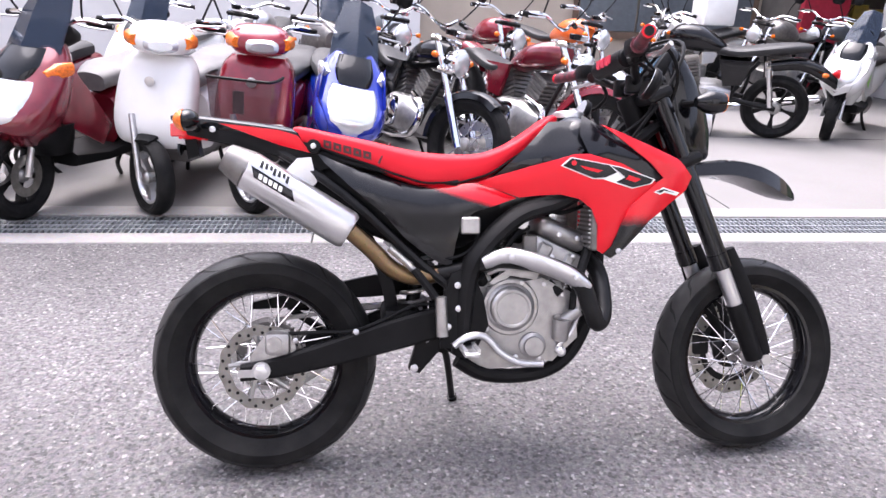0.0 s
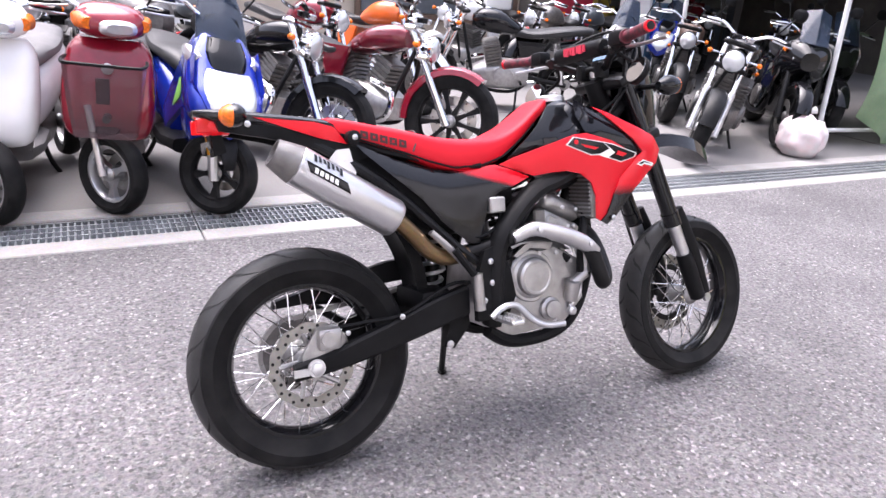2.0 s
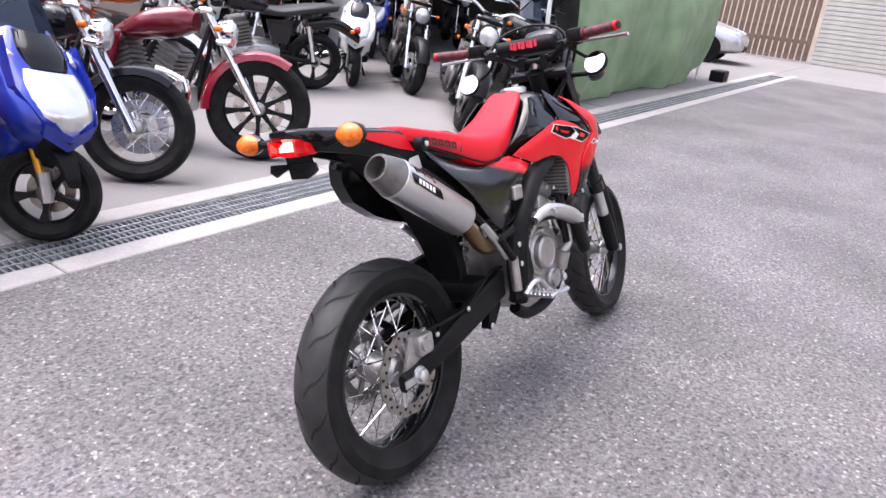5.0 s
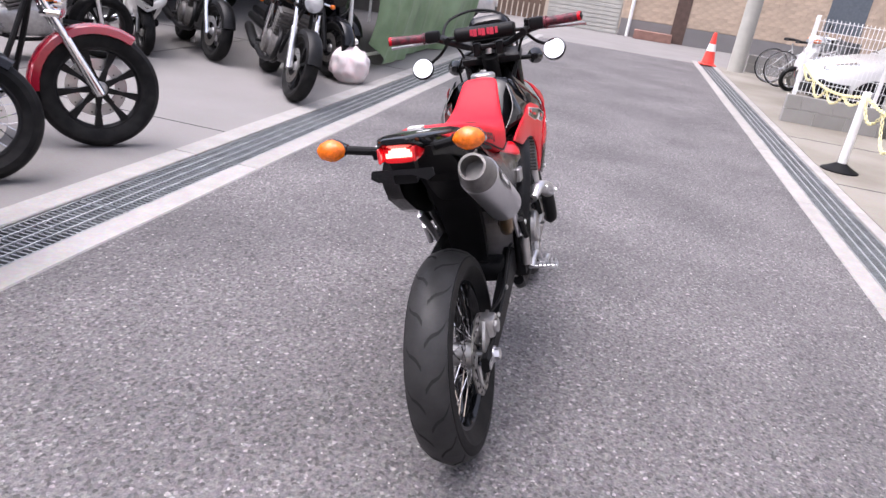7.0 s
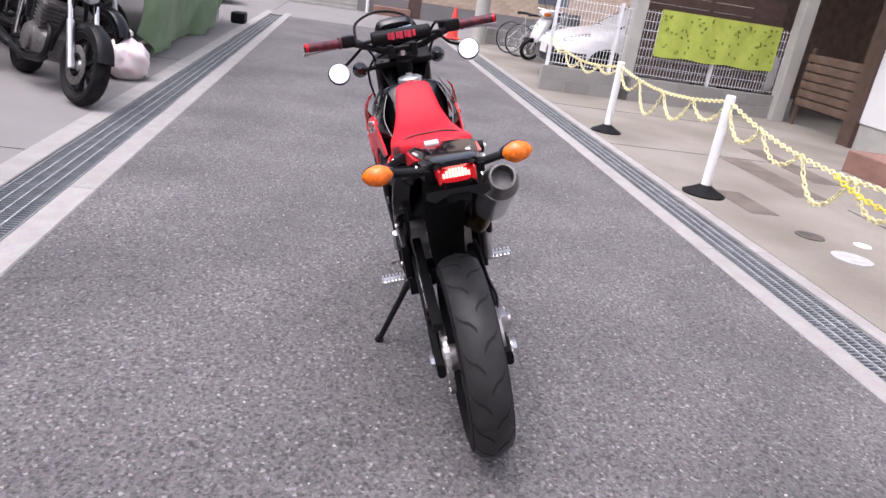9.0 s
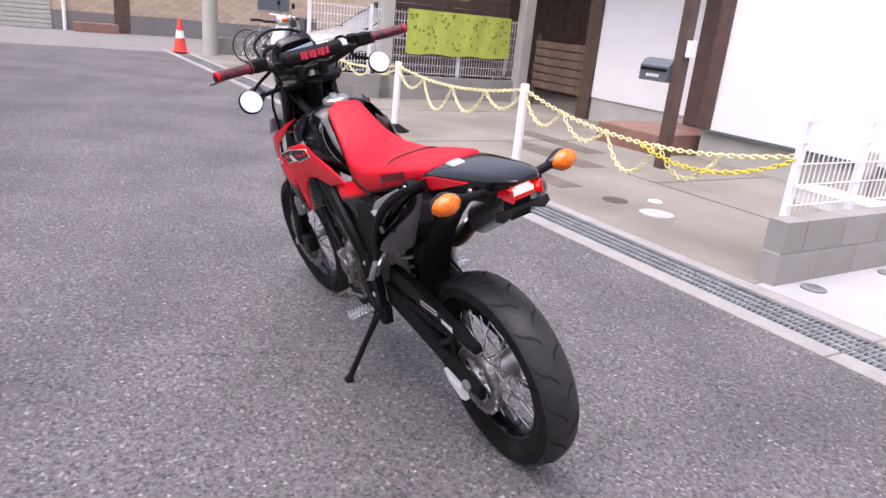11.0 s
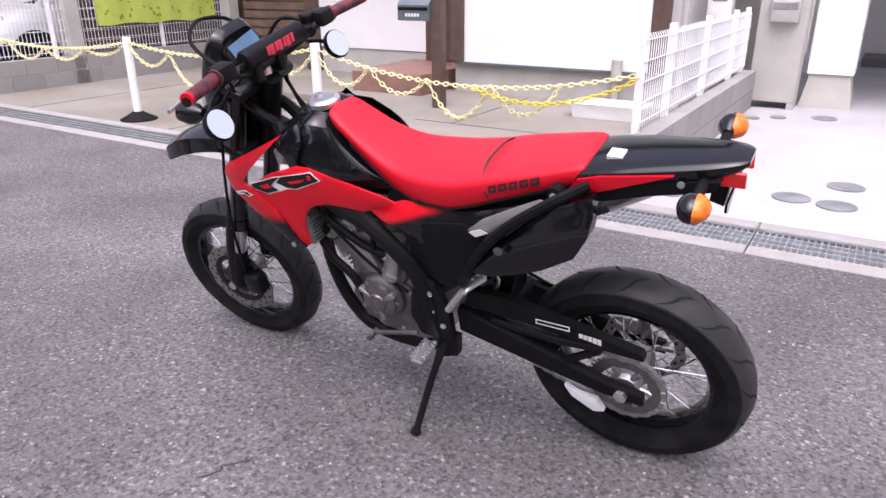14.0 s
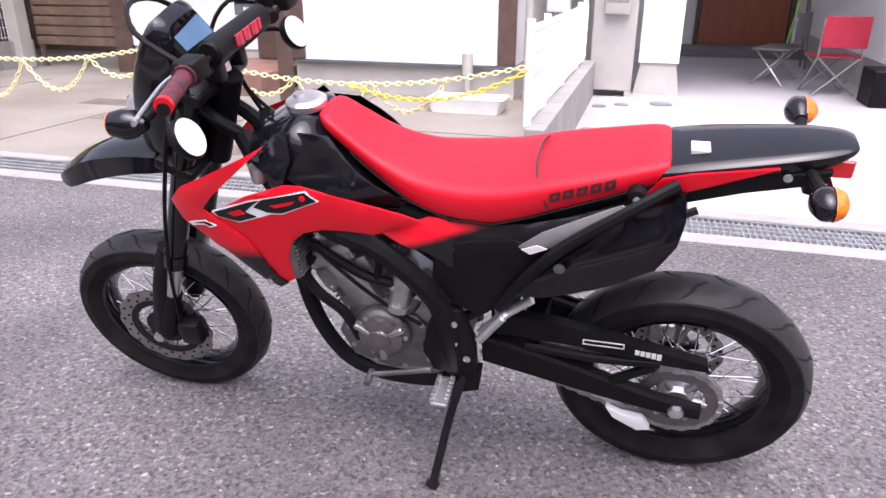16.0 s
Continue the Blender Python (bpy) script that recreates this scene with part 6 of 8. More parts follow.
def camp_chair():
    c = thing("camping_chair", Matrix.Translation((-1.78, -7.22, 0.005)) @ pose(0, 0, 0, 0, 0, 188), "red folding camping chair on the driveway", "chair")
    for sx in (-1, 1):
        for sy in (-1, 1):
            part("leg", rod((sx * 0.22, sy * 0.2, 0.0), (-sx * 0.22, sy * 0.2, 0.4), 0.011, 8), ALU, c)
        part("back_pole", rod((sx * 0.22, -0.2, 0.4), (sx * 0.23, -0.26, 0.8), 0.011, 8), ALU, c)
        part("side_brace", rod((sx * 0.22, 0.2, 0.0), (sx * 0.22, -0.2, 0.4), 0.011, 8), ALU, c)
    part("seat", box(-0.22, 0.22, -0.22, 0.22, 0.395, 0.41, 0.005), CAMPRED, c)
    part("backrest", box(-0.23, 0.23, -0.27, -0.245, 0.5, 0.82, 0.008), CAMPRED, c)
    b = thing("folding_bench", Matrix.Translation((-1.35, -8.0, 0.005)) @ pose(0, 0, 0, 0, 0, 70), "grey folding bench on the driveway", "bench")
    for sx in (-1, 1):
        part("leg", rod((sx * 0.4, -0.18, 0.0), (sx * 0.3, 0.18, 0.4), 0.014, 8), ALU, b)
        part("leg", rod((sx * 0.4, 0.18, 0.0), (sx * 0.3, -0.18, 0.4), 0.014, 8), ALU, b)
    part("seat", box(-0.45, 0.45, -0.2, 0.2, 0.4, 0.42, 0.006), GREYSEAT, b)
    part("backrest", box(-0.45, 0.45, 0.2, 0.24, 0.5, 0.8, 0.006), GREYSEAT, b)
    t = thing("tripod", Matrix.Translation((-1.85, -9.6, 0.005)), "green and grey folded tripod by the door", "tripod")
    for k in range(3):
        a = k * 2.094
        part("leg", rod((0.2 * math.cos(a), 0.2 * math.sin(a), 0), (0.03 * math.cos(a), 0.03 * math.sin(a), 1.2), 0.014, 8), LIME if k == 0 else ALUDARK, t)
    part("head", box(-0.05, 0.05, -0.05, 0.05, 1.2, 1.32, 0.01), BLACKSAT, t)


camp_chair()


# ---- end of the alley ----
def cone():
    c = thing("traffic_cone", Matrix.Translation((15.35, -2.2, 0.008)), "red and white traffic cone at the alley corner", "cone")
    part("base", box(-0.18, 0.18, -0.18, 0.18, 0, 0.03, 0.008), CONEORANGE, c)
    part("body", lathe([(0.14, 0.03), (0.035, 0.7), (0.025, 0.705)], 20, axis="z"), CONEORANGE, c)
    part("band", lathe([(0.0985, 0.3), (0.0735, 0.46)], 20, axis="z"), WHITEPLASTIC, c)


cone()


def end_house():
    h = thing("house", Matrix.Translation((21.0, 0, 0)), "beige tiled house at the end of the alley", "house")
    part("wall", box(0.0, 5, -14, -0.05, 0.5, 6), BRICKBEIGE, h, smooth=False)
    part("foundation", box(-0.03, 5, -14, -0.04, 0.0, 0.5), CONCRETE, h, smooth=False)
    tile = None
    for r in range(12):
        for k in range(22):
            m = Matrix.Translation((-0.012, -0.1 - 0.31 * k - 0.15 * (r % 2), 0.52 + 0.1 * r))
            if tile is None:
                tile = part("wall_tile", box(0, 0.014, -0.3, 0.0, 0, 0.093, 0.0), BRICKBEIGE, h, smooth=False)
                tile.matrix_basis = m
            else:
                same("wall_tile", tile, h, m)
    part("drain_pipe", rod((-0.06, -0.3, 0), (-0.06, -0.3, 6), 0.05, 10), WHITEPLASTIC, h)
    part("planter", box(-0.5, -0.05, -1.6, -0.5, 0.0, 0.25, 0.01), TILE, h)
    part("door", box(-0.04, 0.0, -1.95, -1.55, 0.0, 1.9), BROWN, h, smooth=False)
    part("window", box(-0.03, 0.0, -6.6, -5.6, 1.0, 2.2), MAILGREY, h, smooth=False)
    shut = thing("shutter", Matrix(), "grey corrugated shutter at the alley end", "shutter")
    part("backing", box(21.08, 21.2, 0.0, 2.2, 0.0, 2.4), PILLARGREY, shut, smooth=False)
    slat = part("slat", box(21.055, 21.078, 0.02, 2.18, 0.01, 0.11, 0.006), PILLARGREY, shut)
    for k in range(1, 20):
        same("slat", slat, shut, Matrix.Translation((0, 0, 0.12 * k)))
    f = thing("wooden_fence", Matrix.Translation((21.0, 2.3, 0)), "brown wooden fence at the alley end", "fence")
    first = None
    for k in range(16):
        if first is None:
            first = part("board", box(0, 0.03, 0, 0.13, 0.05, 1.7, 0.004), WOODDARK, f)
        else:
            same("board", first, f, Matrix.Translation((0, 0.17 * k, 0)))
    part("rail", box(0.03, 0.07, 0, 2.8, 0.5, 0.6), WOODDARK, f, smooth=False)
    simple("wall_east", box(24.5, 24.8, -20, 20, 0, 7), BEIGEWALL, "beige wall beyond the alley end", "wall", "structure", smooth=False)
    simple("concrete_pole", lathe([(0.17, 0.0), (0.13, 6.0)], 16, (14.9, -2.75, 0.0), "z"), PILLARGREY, "grey concrete utility pole at the corner", "pole")
    block_wall("block_wall", Matrix.Translation((15.3, -3.0, 0.0)) @ SOUTH, 5.0, 2, "low grey block wall at the corner")


end_house()
# Two walls out of view, added to block the low sky.
simple("wall_west", box(-14.4, -14.0, -14, 14, 0, 6), BEIGEWALL, "unseen plain beige wall added to close the alley", "wall", "structure", smooth=False)
simple("wall_neighbour", box(-14, -2.9, -12.4, -7.5, 0, 6), BEIGEWALL, "unseen plain beige wall added beside the driveway", "wall", "structure", smooth=False)


# ---- the yard with parked machines ----
def yard():
    simple("wall_north", box(-14, 6.4, 9.0, 9.3, 0.0, 4.5), BEIGEWALL, "beige plaster back wall of the yard", "wall", "structure", smooth=False)
    simple("white_panel", box(-6.5, 1.1, 8.9, 8.96, 0.05, 2.2), WHITEWALL, "white panel along the yard's back wall", "panel", smooth=False)
    s = thing("window_1", Matrix.Translation((3.4, 8.95, 0.0)), "old shop window with a wooden frame", "window", kind="structure")
    part("window_frame", add_box(add_box(add_box(box(0, 2.9, -0.05, 0.0, 0.55, 0.65), 0, 2.9, -0.05, 0.0, 2.0, 2.1), 0, 0.08, -0.05, 0, 0.65, 2.0), 2.82, 2.9, -0.05, 0, 0.65, 2.0), WOODDARK, s, smooth=False)
    for k in range(3):
        part("pane", box(0.1 + 0.92 * k, 0.98 + 0.92 * k, -0.03, -0.01, 0.66, 1.99), MAILGREY, s, smooth=False)
    simple("red_panel", box(6.42, 7.1, 7.9, 8.0, 0.0, 1.6), CAMPRED, "faded red panel beside the shop", "panel", smooth=False)
    shop = thing("shop", Matrix(), "dark open workshop at the back of the yard", "shop")
    # Walls carry the indoor shade in their colour; the unseen roof deepens it.
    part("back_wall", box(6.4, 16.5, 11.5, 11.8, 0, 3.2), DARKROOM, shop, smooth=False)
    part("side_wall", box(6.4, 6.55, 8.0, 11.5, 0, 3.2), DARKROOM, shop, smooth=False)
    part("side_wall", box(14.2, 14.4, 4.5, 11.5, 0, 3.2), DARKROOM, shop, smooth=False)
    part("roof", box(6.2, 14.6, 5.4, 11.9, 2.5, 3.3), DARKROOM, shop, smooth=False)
    part("post", box(8.55, 8.7, 6.3, 6.45, 0, 2.5, 0.006), BLACKMET, shop)
    part("post", box(11.4, 11.5, 5.5, 5.6, 0, 2.5, 0.006), BLACKMET, shop)
    fr = thing("drinks_cabinet", Matrix.Translation((7.35, 6.85, 0.004)) @ pose(0, 0, 0, 0, 0, 8), "pale blue and white drinks cabinet by the shop", "cabinet")
    part("body", box(0, 0.9, 0, 0.6, 0.0, 1.9, 0.01), WHITEWALL, fr)
    d = part("door", box(0.04, 0.5, -0.03, -0.002, 0.1, 1.85, 0.006), BLUESCREEN, fr)
    for k in range(4):
        part("shelf", box(0.07, 0.47, -0.036, -0.031, 0.4 + 0.36 * k, 0.46 + 0.36 * k), STICKER, d, smooth=False)
    part("side_panel", box(0.54, 0.87, -0.03, -0.002, 0.1, 1.85, 0.006), WHITEWALL, fr)
    for k, (x, y, z, c) in enumerate(((9.2, 10.8, 0.9, YELLOWBOX), (10.3, 11.0, 0.6, BROWN), (11.6, 10.6, 1.1, WINERED), (12.6, 10.9, 0.8, MAILGREY))):
        simple("tool_shelf", add_box(add_box(box(x, x + 0.8, y, y + 0.4, 0.004, z, 0.01), x + 0.05, x + 0.35, y + 0.05, y + 0.35, z, z + 0.25, 0.01), x + 0.45, x + 0.7, y + 0.05, y + 0.3, z, z + 0.18, 0.01), c, "cluttered tool shelf in the dark workshop", "shelf")


YELLOWBOX = mat("yellow_enamel", (0.6, 0.42, 0.04), 0.4, var=0.12)
yard()


def tarp():
    nx, nz = 90, 24
    def place(i, j):
        u, v = i / nx, j / nz
        x = 5.95 + 5.9 * u
        fold = 0.045 * math.sin(u * 24 + 1.6 * math.sin(u * 9)) * (0.5 + 0.5 * v) + 0.025 * math.sin(u * 61 + 3 * v) * (0.3 + 0.7 * v) + 0.02 * math.sin(u * 13 + 9 * v)
        belly = 0.16 * math.sin(v * 3.0) + 0.1 * v * math.sin(u * 12)
        low = 0.025 + 0.28 * max(0, 1 - u / 0.13) ** 1.3 + 0.012 * math.sin(u * 40) + 0.22 * max(0, (u - 0.93) / 0.07)
        return Vector((x + 0.3 * v * max(0, 1 - u / 0.2), 2.55 - belly - fold, 2.1 + (low - 2.1) * v))
    bm = bmesh.new()
    g = [[bm.verts.new(place(i, j)) for i in range(nx + 1)] for j in range(nz + 1)]
    h = [[bm.verts.new(v.co + Vector((0, 0.006, 0))) for v in r] for r in g]
    for j in range(nz):
        for i in range(nx):
            bm.faces.new((g[j][i], g[j][i + 1], g[j + 1][i + 1], g[j + 1][i]))
            bm.faces.new((h[j][i], h[j + 1][i], h[j + 1][i + 1], h[j][i + 1]))
    r = thing("tarpaulin_shelter", Matrix(), "green tarpaulin hung over a white pole frame", "shelter")
    part("tarpaulin", bm, TARP, r, "creased green tarpaulin", sharp=180)
    for x, y in ((5.9, 2.62), (11.9, 2.62), (5.9, 4.6), (11.9, 4.6)):
        part("pole", rod((x, y, 0.004), (x - (0.12 if x < 6 else 0), y, 2.12), 0.025, 10), WHITEPLASTIC, r)
    part("rail", rod((5.78, 2.62, 2.1), (11.9, 2.62, 2.1), 0.025, 10), WHITEPLASTIC, r)
    part("rail", rod((5.9, 2.62, 0.16), (8.2, 2.62, 0.1), 0.022, 10), WHITEPLASTIC, r)
    part("roof_sheet", box(5.8, 12, 2.62, 4.7, 2.1, 2.12), TARP, r, smooth=False)
    simple("wheel_block", box(11.9, 12.25, 2.15, 2.4, 0.008, 0.2, 0.02), BLACKSAT, "black rubber block at the tarpaulin's foot", "block")


tarp()


def rubbish_bag():
    rnd = random.Random(7)
    bm = bmesh.new()
    bmesh.ops.create_icosphere(bm, subdivisions=4, radius=0.2)
    for v in bm.verts:
        n = noise.noise(v.co * 11) * 0.05 + abs(noise.noise(v.co * 26)) * 0.035
        v.co = v.co * (1 + n * 3)
        v.co.z = max(-0.165, v.co.z * (1.0 + 0.1 * noise.noise(v.co * 5)))
    bmesh.ops.translate(bm, verts=bm.verts, vec=(0, 0, 0.165))
    bag = thing("rubbish_bag", Matrix.Translation((5.3, 2.36, 0.009)), "crumpled translucent white plastic bag of rubbish", "bag")
    part("bag", bm, mat("white_bag_film", (0.78, 0.75, 0.75), 0.25, var=0.12, scale=9, other=(0.7, 0.4, 0.42), amount=0.5), bag, sharp=180)
    part("knot", tube([(0, 0, 0.32), (0.03, 0.01, 0.38), (0.08, -0.02, 0.41)], [0.05, 0.02, 0.035], 8), WHITEPLASTIC, bag)


rubbish_bag()


def rings_z(rows, n=16, power=2.6):
    """Super-ellipse sections up z: rows of (z, x centre, half depth, half width)."""
    out = []
    for z, xc, dx, w in rows:
        ring = []
        for k in range(n):
            a = 2 * math.pi * k / n
            c, s = math.cos(a), math.sin(a)
            ring.append((xc + dx * math.copysign(abs(c) ** (2 / power), c), w * math.copysign(abs(s) ** (2 / power), s), z))
        out.append(ring)
    return out


def small_parts(top, x, z, half, grip=None, mirror=True, lever=True):
    """Handlebar, grips, levers and mirrors, about the middle x, z."""
    part("handlebar", tube([(x - 0.1, -half, z + 0.02), (x - 0.04, -half * 0.55, z + 0.04), (x, -0.06, z - 0.02), (x, 0.06, z - 0.02), (x - 0.04, half * 0.55, z + 0.04), (x - 0.1, half, z + 0.02)], 0.012, 8), CHROME, top)
    for s in (-1, 1):
        part("hand_grip", rod((x - 0.065, s * (half - 0.13), z + 0.03), (x - 0.1, s * half, z + 0.02), 0.018, 10), grip or BLACKSAT, top)
        if lever:
            part("lever", tube([(x - 0.01, s * (half - 0.15), z + 0.02), (x - 0.01, s * (half - 0.06), z + 0.012), (x - 0.04, s * (half + 0.01), z + 0.008)], 0.006, 6), SILVER, top)
        if mirror:
            part("mirror_stalk", tube([(x - 0.03, s * half * 0.6, z + 0.05), (x + 0.02, s * half * 0.75, z + 0.17), (x, s * half * 0.85, z + 0.24)], 0.006, 6), BLACKMET, top)
            mm = part("mirror", loft(rings_x([(x + 0.02, 0.03, z + 0.22, z + 0.28, s * half * 0.88), (x + 0.005, 0.055, z + 0.2, z + 0.3, s * half * 0.88), (x - 0.01, 0.052, z + 0.203, z + 0.297, s * half * 0.88)], 14)), BLACKSAT, top)
            part("mirror_glass", loft(rings_x([(x - 0.0105, 0.048, z + 0.207, z + 0.293, s * half * 0.88), (x - 0.0125, 0.046, z + 0.209, z + 0.291, s * half * 0.88)], 14)), MIRROR, mm)


def signal(top, at, r=0.028, material=None, axis="x"):
    o = part("turn_signal", lathe([(r * 0.4, -0.03), (r, -0.012), (r, 0.01), (r * 0.7, 0.022), (0, 0.026)], 14, at, axis), material or AMBER, top)
    return o


def scooter(at, heading, body, label, seat=None, style="small", wheelmat=None, steer=0.0, basket=False, gold=False, lean=4.0, R=0.215, inner=None):
    """A parked scooter; its front wheel stands at `at`, it points along heading."""
    m = Matrix.Translation((at[0], at[1], 0.005)) @ pose(0, 0, 0, 0, 0, heading) @ pose(0, 0, 0, -lean, 0, 0)
    top = thing("scooter", m, label, "scooter", "parked scooters")
    seat, inner, wm = seat or BLACKSEAT, inner or GREYSEAT, wheelmat or SILVER
    big = style == "maxi"
    wb = 1.3 if big else 1.2
    fw = wheel(top, "front_wheel", (0, 0, R), R, 0.1, R * 0.62, wm, cast=5 if style != "small" else 3, hub_w=0.045, hub_r=0.04)
    turned = [fw]
    disc(fw, 0.055, R * 0.25, R * 0.45, DISCSTEEL)
    wheel(top, "rear_wheel", (-wb, 0, R), R, 0.105, R * 0.62, wm, cast=5, hub_w=0.05, hub_r=0.05)
    for s in (-1, 1):
        turned.append(part("fork_leg", rod((0.015, s * 0.075, R), (-0.1, s * 0.06, 0.55), 0.017, 10), GOLD if gold else SILVER, top))
        if gold:
            turned.append(part("fork_slider", rod((0.025, s * 0.078, R - 0.03), (-0.005, s * 0.076, R + 0.1), 0.026, 10), SILVER, top))
    if style == "small":
        part("fender", loft(rings_x(rows_smooth([(-0.2, 0.05, 0.36, 0.44), (-0.12, 0.06, R + 0.19, R + 0.25), (-0.04, 0.06, R + 0.205, R + 0.24), (0.05, 0.04, R + 0.2, R + 0.22)], 3), 14, 3.0)), BLACKSAT, top)
        turned.append(top.children[-1])
    else:
        part("fender", loft(rings_x(rows_smooth([(-0.2, 0.05, 0.36, 0.44), (-0.1, 0.062, R + 0.2, R + 0.27), (0.02, 0.062, R + 0.2, R + 0.245), (0.13, 0.05, R + 0.13, R + 0.19), (0.19, 0.03, R + 0.06, R + 0.1)], 3), 14, 3.0)), BLACKSAT if style == "sport" else body, top)
        turned.append(top.children[-1])
    if style == "small":
        part("leg_shield", loft(rings_z(rows_smooth([(0.37, -0.13, 0.06, 0.13), (0.4, -0.125, 0.09, 0.19), (0.5, -0.125, 0.1, 0.215), (0.66, -0.165, 0.09, 0.215), (0.8, -0.21, 0.08, 0.195), (0.86, -0.235, 0.06, 0.15)], 3), 24, 4.2)), body, top)
        cover = part("bar_cover", loft(rings_x(rows_smooth([(-0.34, 0.06, 0.9, 0.99), (-0.27, 0.15, 0.87, 1.03), (-0.19, 0.17, 0.86, 1.03), (-0.11, 0.14, 0.87, 1.0), (-0.07, 0.07, 0.89, 0.96)], 3), 20, 2.6)), body, top)
        turned.append(cover)
        part("headlight", loft(rings_x([(-0.12, 0.1, 0.88, 0.97), (-0.07, 0.088, 0.885, 0.962), (-0.05, 0.06, 0.9, 0.945)], 18, 2.8)), CLEARLENS, cover)
        for s in (-1, 1):
            part("turn_signal", loft(rings_x([(-0.22, 0.03, 0.92, 0.98, s * 0.15), (-0.16, 0.042, 0.905, 0.985, s * 0.145), (-0.1, 0.03, 0.91, 0.965, s * 0.125)], 14)), AMBER, cover)
        part("badge", lathe([(0.028, 0.0), (0.028, 0.006), (0.02, 0.008)], 16, (-0.065, 0, 0.73), "x"), SILVER, top)
        part("inner_panel", loft(rings_z([(0.32, -0.25, 0.05, 0.16), (0.5, -0.27, 0.04, 0.17), (0.8, -0.32, 0.03, 0.13)], 16, 3.5)), inner, top)
    else:
        w, sh = (0.25, 1.0) if big else (0.2, 0.85)
        part("front_apron", loft(rings_z(rows_smooth([(0.42, -0.06, 0.1, w * 0.5), (0.52, -0.02, 0.16, w * 0.9), (0.62, -0.06, 0.17, w * 1.0), (0.74, -0.14, 0.13, w * 0.95), (0.84, -0.2, 0.1, w * 0.8), (0.92, -0.25, 0.07, w * 0.55)], 3), 24, 2.8)), body, top)
        hl = part("headlight", loft(rings_z(rows_smooth([(0.5, 0.06, 0.075, w * 0.4), (0.58, 0.06, 0.085, w * 0.7), (0.68, 0.0, 0.075, w * 0.72), (0.75, -0.045, 0.055, w * 0.6)], 3), 22, 2.6)), CLEARLENS, top)
        part("nose_panel", loft(rings_z(rows_smooth([(0.755, -0.09, 0.085, w * 0.5), (0.82, -0.12, 0.08, w * 0.55), (0.9, -0.18, 0.06, w * 0.45)], 3), 18, 2.8)), BLACKGLOSS, top)
        part("lower_apron", loft(rings_z([(0.34, -0.2, 0.1, w * 0.55), (0.44, -0.14, 0.14, w * 0.8), (0.52, -0.14, 0.14, w * 0.85)], 18, 3)), BLACKSAT if big else body, top)
        part("wind_screen", loft([[(-0.18, -w * 0.7, 0.86), (-0.09, 0, 0.85), (-0.18, w * 0.7, 0.86), (-0.19, w * 0.7, 0.86), (-0.1, 0, 0.85), (-0.19, -w * 0.7, 0.86)],
                              [(-0.3, -w * 0.62, 0.86 + 0.2 * sh), (-0.22, 0, 0.86 + 0.21 * sh), (-0.3, w * 0.62, 0.86 + 0.2 * sh), (-0.31, w * 0.62, 0.86 + 0.2 * sh), (-0.23, 0, 0.86 + 0.21 * sh), (-0.31, -w * 0.62, 0.86 + 0.2 * sh)],
                              [(-0.4, -w * 0.4, 0.86 + 0.36 * sh), (-0.35, 0, 0.86 + 0.39 * sh), (-0.4, w * 0.4, 0.86 + 0.36 * sh), (-0.41, w * 0.4, 0.86 + 0.36 * sh), (-0.36, 0, 0.86 + 0.39 * sh), (-0.41, -w * 0.4, 0.86 + 0.36 * sh)]]), SMOKE, top, "dark tinted wind screen")
        part("meter_cowl", loft(rings_x([(-0.42, 0.1, 0.9, 0.98), (-0.34, 0.13, 0.88, 1.03), (-0.24, 0.1, 0.86, 1.02)], 16)), BLACKSAT, top)
        for s in (-1, 1):
            part("side_flash", panel([(-0.42, 0.36), (-0.2, 0.5), (-0.05, 0.58), (-0.12, 0.74), (-0.24, 0.82), (-0.36, 0.66), (-0.5, 0.46)], lambda x, z, s=s: s * (w * (0.78 if big else 0.86)), 0.03), body, top)
            part("turn_signal", loft(rings_x([(-0.22, 0.02, 0.78, 0.84, s * w * 0.85), (-0.14, 0.03, 0.74, 0.84, s * w * 0.8), (-0.08, 0.02, 0.74, 0.8, s * w * 0.7)], 12)), AMBER if big else CLEARLENS, top)
        if style == "sport":
            for s in (-1, 1):
                part("nose_wing", loft([[(0.13, s * 0.0, 0.43), (0.16, s * 0.0, 0.5), (0.1, s * 0.0, 0.5)], [(0.12, s * 0.11, 0.49), (0.14, s * 0.12, 0.55), (0.06, s * 0.13, 0.54)], [(0.02, s * 0.175, 0.62), (0.03, s * 0.185, 0.68), (-0.06, s * 0.19, 0.65)], [(-0.12, s * 0.16, 0.82), (-0.1, s * 0.165, 0.87), (-0.18, s * 0.17, 0.84)]]), body, top, "angular blue nose edge", smooth=False)
            part("chin", loft([[(0.12, -0.1, 0.5), (0.15, 0, 0.47), (0.12, 0.1, 0.5), (0.0, 0.1, 0.5), (0.0, -0.1, 0.5)], [(0.0, -0.06, 0.36), (0.04, 0, 0.34), (0.0, 0.06, 0.36), (-0.1, 0.06, 0.36), (-0.1, -0.06, 0.36)]]), BLACKSAT, top, smooth=False)
            part("lime_decal", panel([(-0.3, 0.5), (-0.2, 0.56), (-0.16, 0.68), (-0.24, 0.66)], lambda x, z: w * 0.9, 0.006), LIME, top)
            part("lime_decal", panel([(-0.3, 0.5), (-0.2, 0.56), (-0.16, 0.68), (-0.24, 0.66)], lambda x, z: -w * 0.9, 0.006), LIME, top)
    part("floor_board", loft(rings_x([(-0.72, 0.15, 0.24, 0.33), (-0.5, 0.17, 0.24, 0.31), (-0.26, 0.16, 0.25, 0.34)], 16, 4)), inner if style == "small" else BLACKSAT, top)
    hw = 0.2 if big else 0.165
